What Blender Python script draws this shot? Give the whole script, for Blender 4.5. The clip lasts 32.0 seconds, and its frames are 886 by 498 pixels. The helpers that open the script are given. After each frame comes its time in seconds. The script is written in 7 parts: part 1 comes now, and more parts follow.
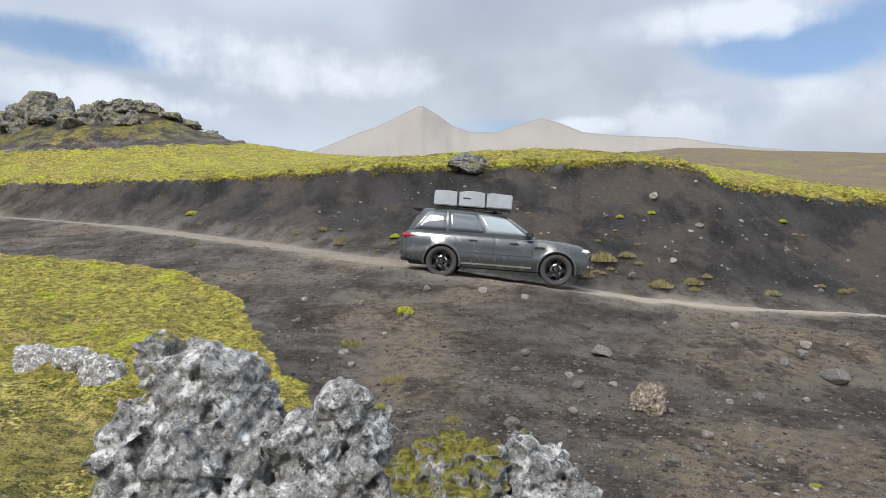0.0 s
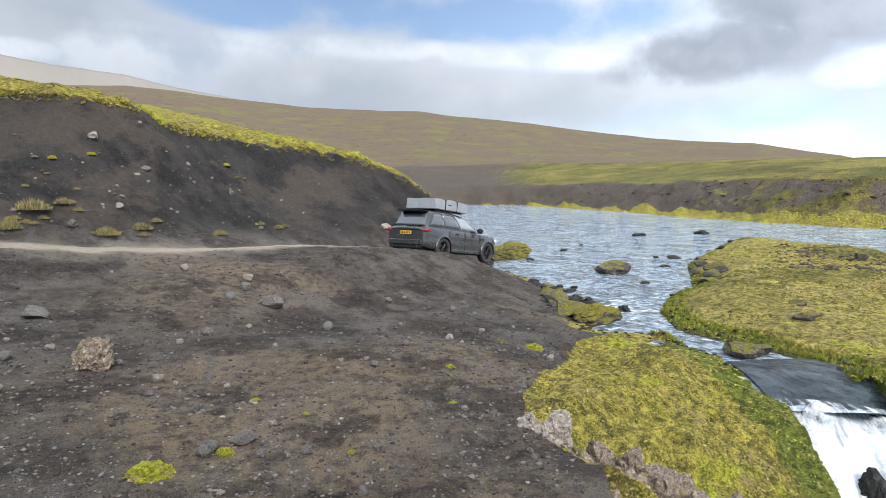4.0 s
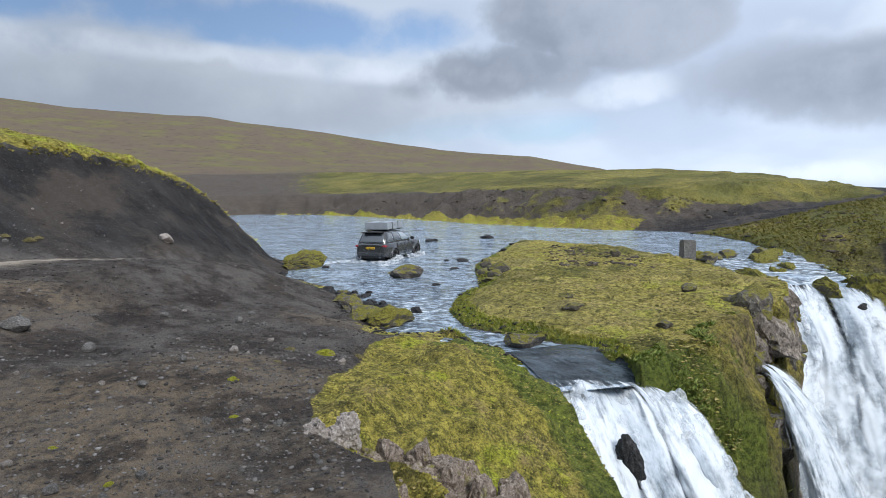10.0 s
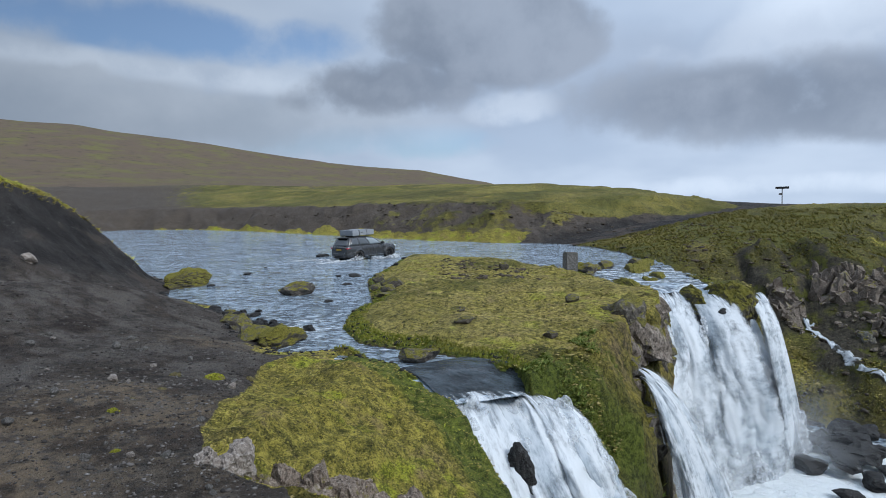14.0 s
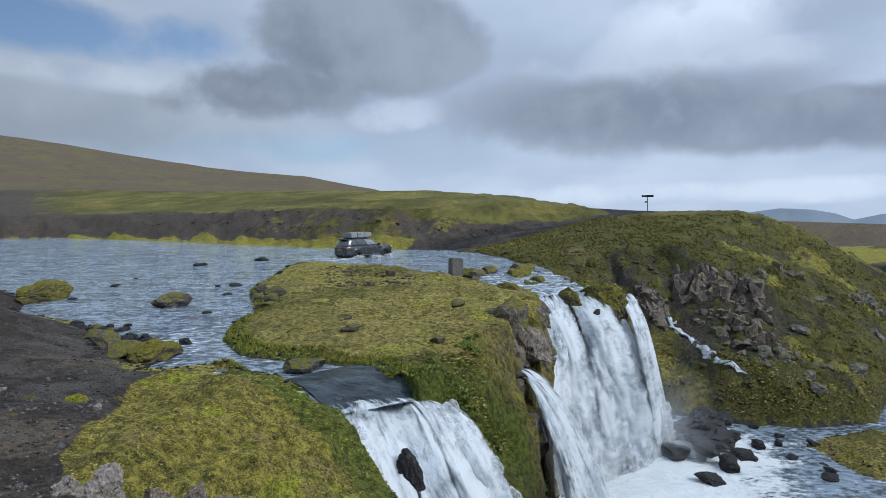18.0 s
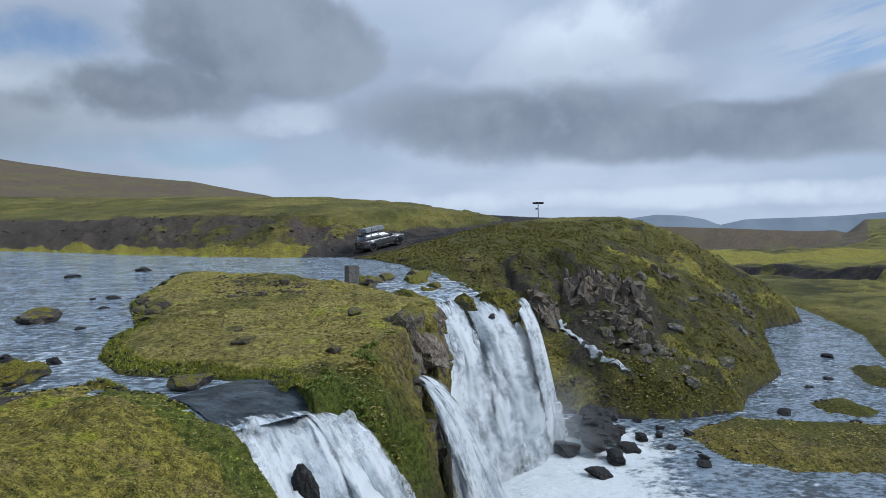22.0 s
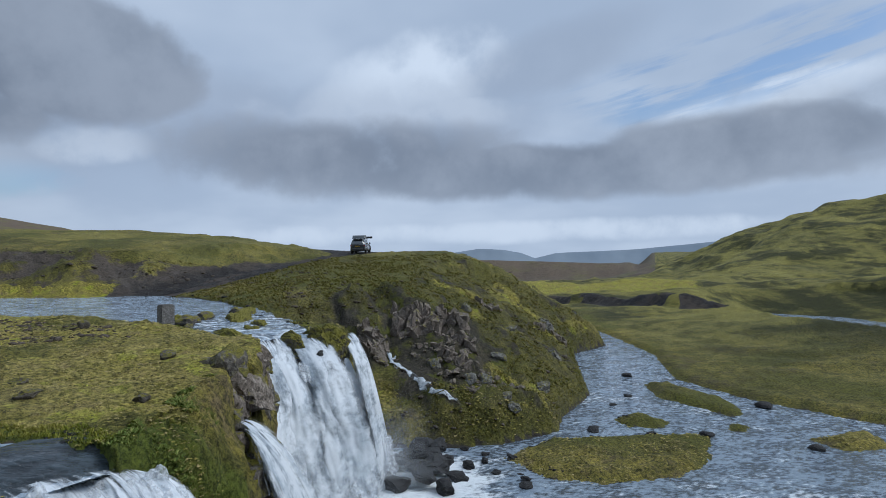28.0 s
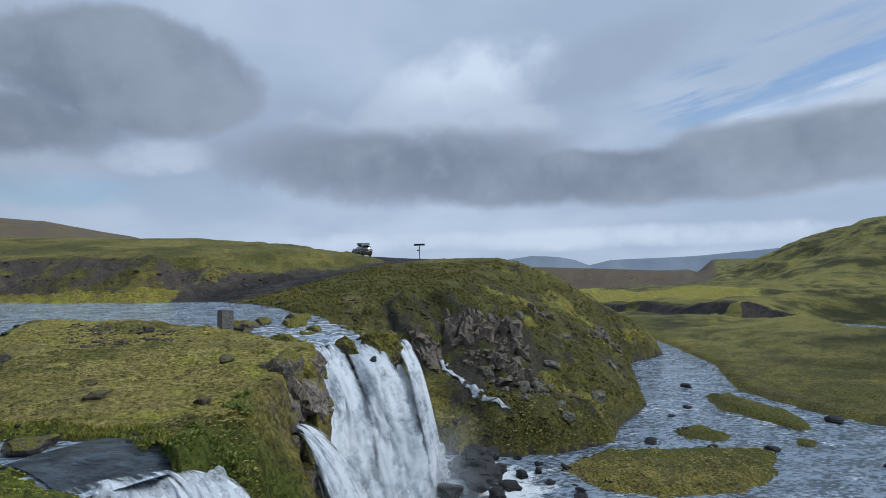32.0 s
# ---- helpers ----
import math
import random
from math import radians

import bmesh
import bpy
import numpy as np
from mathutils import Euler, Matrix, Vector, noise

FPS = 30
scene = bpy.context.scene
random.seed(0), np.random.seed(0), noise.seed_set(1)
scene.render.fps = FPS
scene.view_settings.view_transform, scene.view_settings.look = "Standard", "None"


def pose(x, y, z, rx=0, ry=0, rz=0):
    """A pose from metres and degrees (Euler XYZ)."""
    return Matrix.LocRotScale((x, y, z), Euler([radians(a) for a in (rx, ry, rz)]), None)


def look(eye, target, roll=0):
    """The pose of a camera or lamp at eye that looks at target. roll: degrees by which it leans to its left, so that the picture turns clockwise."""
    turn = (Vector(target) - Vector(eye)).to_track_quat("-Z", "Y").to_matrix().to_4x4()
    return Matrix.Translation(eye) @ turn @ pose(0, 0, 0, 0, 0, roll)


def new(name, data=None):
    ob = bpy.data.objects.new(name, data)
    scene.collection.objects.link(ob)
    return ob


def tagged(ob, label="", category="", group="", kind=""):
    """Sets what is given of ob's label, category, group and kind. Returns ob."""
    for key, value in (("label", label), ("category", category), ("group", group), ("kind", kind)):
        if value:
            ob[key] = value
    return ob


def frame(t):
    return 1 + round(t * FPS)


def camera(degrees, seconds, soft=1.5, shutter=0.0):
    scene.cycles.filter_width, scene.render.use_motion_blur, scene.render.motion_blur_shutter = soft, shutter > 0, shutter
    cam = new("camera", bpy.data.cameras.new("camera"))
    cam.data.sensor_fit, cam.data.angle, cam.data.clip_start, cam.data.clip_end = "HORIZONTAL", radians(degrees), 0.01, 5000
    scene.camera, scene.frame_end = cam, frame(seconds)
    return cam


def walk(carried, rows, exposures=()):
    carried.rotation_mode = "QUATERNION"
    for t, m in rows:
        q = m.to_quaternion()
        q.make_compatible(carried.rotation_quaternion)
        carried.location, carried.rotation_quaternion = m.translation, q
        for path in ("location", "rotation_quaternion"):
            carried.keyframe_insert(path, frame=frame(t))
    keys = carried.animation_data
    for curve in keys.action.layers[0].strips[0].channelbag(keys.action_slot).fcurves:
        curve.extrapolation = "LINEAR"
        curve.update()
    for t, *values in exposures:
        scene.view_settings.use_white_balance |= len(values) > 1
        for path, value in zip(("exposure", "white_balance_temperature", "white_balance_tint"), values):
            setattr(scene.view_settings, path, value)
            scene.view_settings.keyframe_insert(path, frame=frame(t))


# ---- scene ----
cam = camera(70.0, 32.0, soft=0.6)
PATH = [
    (0, -0.295, 0.178, 0.035, 89.82, -0.88, 0.44),
    (0.5, -0.277, 0.173, 0.033, 89.04, -0.7, -6.51),
    (1, -0.238, 0.184, 0.031, 88.37, -0.41, -14.14),
    (1.5, -0.195, 0.179, 0.031, 87.47, -0.23, -21.36),
    (2, -0.175, 0.156, 0.03, 86.88, 0.02, -28.47),
    (2.5, -0.156, 0.153, 0.029, 86.47, 0.16, -34.49),
    (3, -0.135, 0.151, 0.017, 86.01, 0.29, -39.26),
    (3.5, -0.124, 0.15, 0.019, 85.47, 0.44, -42.78),
    (4, -0.114, 0.147, 0.019, 84.91, 0.51, -46.09),
    (4.5, -0.08, 0.149, -0, 84.5, 0.61, -48.38),
    (6.5, 0.121, 0.302, -0.073, 84.25, 0.58, -53.37),
    (7, 0.126, 0.296, -0.088, 84.42, 0.63, -54.52),
    (7.5, 0.081, 0.244, -0.117, 84.42, 0.53, -55.51),
    (8, 0.053, 0.181, -0.12, 84.61, 0.67, -56.28),
    (8.5, 0.063, 0.136, -0.111, 84.73, 0.56, -57.15),
    (9, 0.084, 0.136, -0.119, 84.86, 0.6, -59.8),
    (9.5, 0.089, 0.104, -0.12, 85.1, 0.72, -62.11),
    (10, 0.087, 0.067, -0.102, 85.56, 0.8, -64.21),
    (10.5, 0.056, 0.041, -0.078, 85.6, 0.7, -66.9),
    (11, 0.013, 0.049, -0.06, 85.77, 0.69, -67.87),
    (11.5, -0.007, 0.063, -0.041, 85.84, 0.69, -68.85),
    (12, -0.013, 0.08, -0.032, 86.14, 0.91, -70.37),
    (12.5, -0.035, 0.072, -0.019, 86.28, 0.88, -71.23),
    (13, -0.044, 0.076, -0.019, 86.36, 0.92, -72.12),
    (13.5, -0.036, 0.072, -0.025, 86.56, 0.94, -73.08),
    (14, -0.037, 0.059, -0.028, 86.62, 0.93, -74.03),
    (14.5, -0.052, 0.063, -0.022, 86.71, 0.91, -75.19),
    (16.5, -0.047, 0.086, -0.023, 86.75, 0.89, -80.32),
    (17, -0.033, 0.078, -0.026, 86.87, 0.94, -81.57),
    (17.5, -0.023, 0.057, -0.026, 86.9, 1.07, -82.92),
    (18, -0.022, 0.053, -0.03, 87.06, 0.94, -84.26),
    (18.5, -0.014, 0.044, -0.036, 87.13, 0.95, -85.61),
    (19, -0.015, 0.04, -0.029, 87.28, 1.05, -86.75),
    (19.5, -0.021, 0.036, -0.029, 87.34, 0.95, -88.22),
    (20, 0.006, 0.031, -0.015, 87.28, 1.02, -89.57),
    (20.5, 0.029, 0.031, -0.013, 87.43, 1.02, -90.88),
    (21, 0.023, 0.04, -0.014, 87.29, 1.05, -91.36),
    (21.5, 0.038, 0.043, -0.021, 87.29, 1.08, -92.39),
    (22, 0.045, 0.037, -0.017, 87.49, 1.11, -93.6),
    (22.5, 0.057, 0.026, -0.001, 88.1, 1.05, -95.73),
    (23, 0.055, 0.024, 0.012, 88.39, 1.05, -97.2),
    (23.5, 0.061, 0.008, 0.014, 88.77, 1.11, -98.73),
    (24, 0.08, -0.012, 0.026, 88.98, 1.15, -100.36),
    (24.5, 0.091, -0.027, 0.047, 89.28, 1.12, -102.08),
    (25, 0.107, -0.04, 0.06, 89.48, 1.22, -103.36),
    (25.5, 0.094, -0.053, 0.055, 89.63, 1.16, -104.91),
    (26, 0.091, -0.06, 0.059, 89.93, 1.23, -106.28),
    (26.5, 0.088, -0.057, 0.052, 90.05, 1.23, -107.32),
    (28.5, 0.089, 0.001, -0.037, 90.3, 1.35, -109.07),
    (29, 0.112, -0.009, -0.045, 90.34, 1.29, -108.91),
    (29.5, 0.122, -0.024, -0.053, 90.45, 1.32, -108.4),
    (30, 0.115, -0.012, -0.055, 90.45, 1.21, -107.76),
    (30.5, 0.116, -0.024, -0.035, 90.67, 1.47, -106.79),
    (31, 0.133, -0.014, -0.029, 90.74, 1.34, -106.43),
    (31.5, 0.137, -0.013, -0.034, 90.74, 1.33, -105.11),
    (32, 0.133, -0.024, -0.035, 91.03, 1.39, -104.23),
]
EXPOSURES = [(0, 0.50, 6220, 10), (4, 0.50, 6230, 10), (7, 0.40, 6120, 10), (9, 0.20, 5960, 10), (11, -0.16, 5830, 9), (13, -0.34, 5680, 8), (19, -0.47, 5600, 8), (26, -0.62, 5560, 8), (32, -0.64, 5540, 8)]
walk(cam, [(r[0], pose(*r[1:])) for r in PATH], EXPOSURES)

# ---------------------------------------------------------------- sky and sun
SUN_AZ, SUN_EL = 205.0, 42.0


def build_world():
    world = bpy.data.worlds.new("sky")
    scene.world = world
    world.use_nodes = True
    nt = world.node_tree
    nt.nodes.clear()
    L = nt.links.new

    def node(kind, **kw):
        n = nt.nodes.new(kind)
        for k, v in kw.items():
            setattr(n, k, v)
        return n

    def put(sock, v):
        if isinstance(v, (int, float)):
            sock.default_value = v
        else:
            L(v, sock)

    def m(op, a, b=0.0, c=None):
        n = node("ShaderNodeMath", operation=op)
        put(n.inputs[0], a)
        put(n.inputs[1], b)
        if c is not None:
            put(n.inputs[2], c)
        return n.outputs[0]

    def ramp(v, lo, hi):
        n = node("ShaderNodeMapRange", interpolation_type="SMOOTHSTEP")
        put(n.inputs[0], v)
        n.inputs[1].default_value, n.inputs[2].default_value = lo, hi
        return n.outputs[0]

    def mix(f, a, b):
        n = node("ShaderNodeMix", data_type="RGBA")
        put(n.inputs[0], f)
        for s, v in ((n.inputs[6], a), (n.inputs[7], b)):
            if isinstance(v, tuple):
                s.default_value = (*v, 1)
            else:
                L(v, s)
        return n.outputs[2]

    tc = node("ShaderNodeTexCoord")
    sep = node("ShaderNodeSeparateXYZ")
    L(tc.outputs["Generated"], sep.inputs[0])
    X, Y, Z = sep.outputs
    # cloud layer coordinates: flattened towards the horizon
    up = m("ADD", m("MAXIMUM", Z, 0.0), 0.30)
    comb = node("ShaderNodeCombineXYZ")
    put(comb.inputs[0], m("DIVIDE", X, up))
    put(comb.inputs[1], m("DIVIDE", Y, up))

    def fbm(scale, detail, rough, off):
        n = node("ShaderNodeTexNoise")
        mp = node("ShaderNodeMapping")
        mp.inputs["Location"].default_value = (off, off * 0.7, off * 0.3)
        L(comb.outputs[0], mp.inputs[0])
        L(mp.outputs[0], n.inputs["Vector"])
        n.inputs["Scale"].default_value, n.inputs["Detail"].default_value, n.inputs["Roughness"].default_value = scale, detail, rough
        return n.outputs[0]

    def puffs(scale, detail, rough, off, flat, vec=None):
        n = node("ShaderNodeTexNoise")
        mp = node("ShaderNodeMapping")
        mp.inputs["Location"].default_value = (off, off * 0.7, off * 0.3)
        mp.inputs["Scale"].default_value = (1, 1, flat)
        L(vec or tc.outputs["Generated"], mp.inputs[0])
        L(mp.outputs[0], n.inputs["Vector"])
        n.inputs["Scale"].default_value, n.inputs["Detail"].default_value, n.inputs["Roughness"].default_value = scale, detail, rough
        return n.outputs[0]

    soft = fbm(1.1, 4, 0.5, 3.0)
    fine = puffs(8.0, 8, 0.56, 2.0, 1.0)
    swirl = puffs(4.0, 6, 0.55, 7.0, 1.2)
    az = m("MULTIPLY", m("ARCTAN2", X, Y), 57.2958)
    el = m("MULTIPLY", m("ARCSINE", Z), 57.2958)
    # combed fibres of high cloud, rising to the south-east
    comb2 = node("ShaderNodeCombineXYZ")
    put(comb2.inputs[0], m("MULTIPLY", az, 0.035))
    put(comb2.inputs[1], m("MULTIPLY", m("SUBTRACT", el, m("MULTIPLY", az, 0.20)), 0.30))
    fibre = puffs(1.6, 7, 0.6, 5.0, 1.0, comb2.outputs[0])
    ragged = m("ADD", m("MULTIPLY", m("SUBTRACT", fine, 0.5), 2.6), m("MULTIPLY", m("SUBTRACT", swirl, 0.5), 2.4))

    def bank(a, e, sa, se, edge=0.55, lean=0.0, rag=1.0):
        """A cloud bank round a bearing and height, in degrees."""
        da = m("SUBTRACT", az, a)
        p = m("DIVIDE", da, sa)
        q = m("DIVIDE", m("SUBTRACT", m("SUBTRACT", el, e), m("MULTIPLY", da, lean)), se)
        d = m("SUBTRACT", m("ADD", 1.0, m("MULTIPLY", ragged, rag)), m("ADD", m("MULTIPLY", p, p), m("MULTIPLY", q, q)))
        return ramp(d, -edge, edge)

    def most(*v):
        out = v[0]
        for x in v[1:]:
            out = m("MAXIMUM", out, x)
        return out

    blue = most(bank(-31, 15.2, 9, 1.5, 0.7), bank(28, 16.2, 8, 2.6, 0.6, -0.1), bank(50, 14.9, 15, 2.4, 0.6, -0.04), bank(66, 6.4, 9, 1.2, 1.2, 0.0, 2.2), bank(4.3, 10.7, 4, 0.8, 0.8),
                bank(37, 17, 9, 2.0, 0.8), bank(-150, 30, 45, 14, 0.8), bank(-85, 24, 25, 8, 0.8))
    streaks = m("MULTIPLY", bank(135, 14.6, 13, 2.8, 0.9, 0.16), ramp(fibre, 0.40, 0.56))
    white = most(bank(137, 11.7, 8, 1.3, 0.6, 0.14), bank(105, 14.4, 9, 3.4, 0.9, 0.3), bank(119, 1.7, 24, 0.9, 0.9, 0.0, 1.6), bank(80.5, 9.0, 3, 1.2, 1.2, 0.0, 2.0),
                 bank(29, 10.6, 10, 2.2, 0.9, 0.0, 1.6), bank(22, 18.4, 8, 1.3, 1.2, 0.0, 2.2), bank(-32, 11.5, 9, 1.4, 1.2, 0.0, 2.2), bank(-16, 15.6, 10, 2.2, 1.2, 0.0, 2.2), bank(11, 10.6, 3.5, 0.8, 1.0, 0.0, 2.0), bank(46, 11.8, 20, 1.2, 0.9, -0.05, 1.4), bank(104, 12.6, 8, 1.5, 1.2, 0.0, 2.0))
    grey_bank = bank(43, 8.9, 21, 2.9, 0.35, -0.055)
    dull = most(bank(0, 14.5, 20, 5.0, 0.95), bank(60, 8.0, 14, 2.6, 0.9))
    dark = most(bank(78, 15.4, 9.6, 4.6, 0.30, 0.0, 0.75), bank(70, 11.2, 9, 2.4, 0.6, 0.1, 1.4), bank(101, 8.4, 14, 3.4, 0.55, -0.03), bank(118, 6.9, 26, 2.5, 0.40, 0.0, 0.7), bank(134, 8.2, 14, 2.8, 0.45, 0.06, 0.7), bank(160, 9, 22, 4, 0.8))
    veil = most(bank(119, 16.6, 8, 2.6, 0.8, 0.25), bank(4, 21, 12, 3.5, 0.9), bank(95, 11, 22, 4.0, 0.9))
    sky = node("ShaderNodeTexSky", sky_type="NISHITA", sun_disc=False, sun_elevation=radians(SUN_EL), sun_rotation=radians(SUN_AZ), air_density=1.0, dust_density=1.5, ozone_density=2.0)
    skyc = node("ShaderNodeMix", data_type="RGBA", blend_type="MULTIPLY")
    skyc.inputs[0].default_value = 1.0
    L(sky.outputs[0], skyc.inputs[6])
    skyc.inputs[7].default_value = (0.108, 0.115, 0.122, 1)
    grey = mix(ramp(soft, 0.36, 0.66), (0.43, 0.49, 0.58), (0.58, 0.63, 0.70))
    c = mix(m("MULTIPLY", blue, 0.80), grey, skyc.outputs[2])
    c = mix(m("MULTIPLY", dull, 0.7), c, mix(ramp(swirl, 0.35, 0.65), (0.40, 0.43, 0.47), (0.56, 0.59, 0.63)))
    c = mix(m("MULTIPLY", white, ramp(fine, 0.22, 0.55)), c, (0.72, 0.76, 0.81))
    c = mix(m("MULTIPLY", streaks, 0.75), c, skyc.outputs[2])
    c = mix(m("MULTIPLY", veil, 0.5), c, mix(fine, (0.26, 0.30, 0.37), (0.44, 0.48, 0.55)))
    c = mix(m("MULTIPLY", grey_bank, 0.85), c, mix(ramp(m("ADD", m("MULTIPLY", el, 0.05), swirl), 0.72, 1.15), (0.43, 0.47, 0.52), (0.58, 0.61, 0.65)))
    shade = mix(ramp(m("ADD", m("MULTIPLY", fine, 0.5), m("MULTIPLY", swirl, 0.5)), 0.36, 0.64), (0.19, 0.215, 0.26), (0.34, 0.365, 0.41))
    c = mix(m("MULTIPLY", dark, 0.86), c, shade)
    haze = mix(ramp(el, 9.0, 0.0), c, (0.56, 0.61, 0.67))
    c = mix(0.30, c, haze)
    bg = node("ShaderNodeBackground")
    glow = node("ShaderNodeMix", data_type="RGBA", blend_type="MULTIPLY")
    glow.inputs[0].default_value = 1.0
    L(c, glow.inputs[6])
    # unseen sky overhead is raised to light the ground, as under any overcast sky
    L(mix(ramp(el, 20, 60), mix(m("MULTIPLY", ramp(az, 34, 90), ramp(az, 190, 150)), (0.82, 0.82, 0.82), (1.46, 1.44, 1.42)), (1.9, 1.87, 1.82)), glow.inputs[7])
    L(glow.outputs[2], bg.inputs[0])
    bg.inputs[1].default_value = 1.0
    out = node("ShaderNodeOutputWorld")
    L(bg.outputs[0], out.inputs[0])
    sun = new("sun", bpy.data.lights.new("sun", "SUN"))
    sun.data.energy, sun.data.angle, sun.data.color = 2.7, radians(20), (1.0, 0.93, 0.82)
    a, e = radians(SUN_AZ), radians(SUN_EL)
    d = Vector((math.sin(a) * math.cos(e), math.cos(a) * math.cos(e), math.sin(e)))
    sun.matrix_world = look(d * 50, (0, 0, 0))


build_world()

# ---------------------------------------------------------------- materials


class Mat:
    """A small hand for writing node materials."""

    def __init__(self, name):
        self.m = bpy.data.materials.new(name)
        self.m.use_nodes = True
        self.t = self.m.node_tree
        self.bsdf = self.t.nodes["Principled BSDF"]
        self.tc = self.t.nodes.new("ShaderNodeTexCoord")

    def put(self, s, v):
        if isinstance(v, tuple):
            s.default_value = (*v, 1) if len(v) == 3 and s.type == "RGBA" else v
        elif isinstance(v, (int, float)):
            s.default_value = v
        else:
            self.t.links.new(v, s)

    def set(self, **kw):
        for k, v in kw.items():
            self.put(self.bsdf.inputs[k.replace("_", " ")], v)
        return self

    def noise(self, scale, detail=4, rough=0.6, stretch=None, off=0.0, space="Object", color=False):
        n = self.t.nodes.new("ShaderNodeTexNoise")
        n.inputs["Scale"].default_value, n.inputs["Detail"].default_value, n.inputs["Roughness"].default_value = scale, detail, rough
        mp = self.t.nodes.new("ShaderNodeMapping")
        mp.inputs["Location"].default_value = (off, off, off)
        if stretch:
            mp.inputs["Scale"].default_value = stretch
        self.t.links.new(self.tc.outputs[space], mp.inputs[0])
        self.t.links.new(mp.outputs[0], n.inputs["Vector"])
        return n.outputs[1 if color else 0]

    def voronoi(self, scale, feature="F1", out="Distance", stretch=None):
        n = self.t.nodes.new("ShaderNodeTexVoronoi")
        n.feature = feature
        n.inputs["Scale"].default_value = scale
        mp = self.t.nodes.new("ShaderNodeMapping")
        if stretch:
            mp.inputs["Scale"].default_value = stretch
        self.t.links.new(self.tc.outputs["Object"], mp.inputs[0])
        self.t.links.new(mp.outputs[0], n.inputs["Vector"])
        return n.outputs[out]

    def attr(self, name):
        n = self.t.nodes.new("ShaderNodeAttribute")
        n.attribute_name = name
        return n.outputs["Fac"]

    def random(self):
        return self.t.nodes.new("ShaderNodeObjectInfo").outputs["Random"]

    def island(self):
        return self.t.nodes.new("ShaderNodeNewGeometry").outputs["Random Per Island"]

    def math(self, op, a, b=0.0):
        n = self.t.nodes.new("ShaderNodeMath")
        n.operation = op
        self.put(n.inputs[0], a)
        self.put(n.inputs[1], b)
        return n.outputs[0]

    def ramp(self, v, lo, hi, a=0.0, b=1.0):
        n = self.t.nodes.new("ShaderNodeMapRange")
        n.interpolation_type = "SMOOTHSTEP"
        self.put(n.inputs[0], v)
        for i, x in enumerate((lo, hi, a, b)):
            self.put(n.inputs[i + 1], x)
        return n.outputs[0]

    def mix(self, f, a, b, blend="MIX"):
        n = self.t.nodes.new("ShaderNodeMix")
        n.data_type, n.blend_type = "RGBA", blend
        self.put(n.inputs[0], f)
        self.put(n.inputs[6], a)
        self.put(n.inputs[7], b)
        return n.outputs[2]

    def bump(self, h, strength=0.5, dist=0.05, chain=None):
        n = self.t.nodes.new("ShaderNodeBump")
        n.inputs["Strength"].default_value, n.inputs["Distance"].default_value = strength, dist
        self.t.links.new(h, n.inputs["Height"])
        if chain is not None:
            self.t.links.new(chain, n.inputs["Normal"])
        self.t.links.new(n.outputs[0], self.bsdf.inputs["Normal"])
        return n.outputs[0]


def plain(name, color, rough=0.6, metal=0.0, vary=0.12, scale=9.0, bump=0.0, **more):
    k = Mat(name)
    n = k.noise(scale, 5, 0.6)
    lo = tuple(c * (1 - vary) for c in color)
    hi = tuple(min(1.0, c * (1 + vary)) for c in color)
    k.set(Base_Color=k.mix(n, lo, hi), Roughness=rough, Metallic=metal, **more)
    if bump:
        k.bump(k.noise(scale * 4, 4), bump, 0.01)
    return k.m


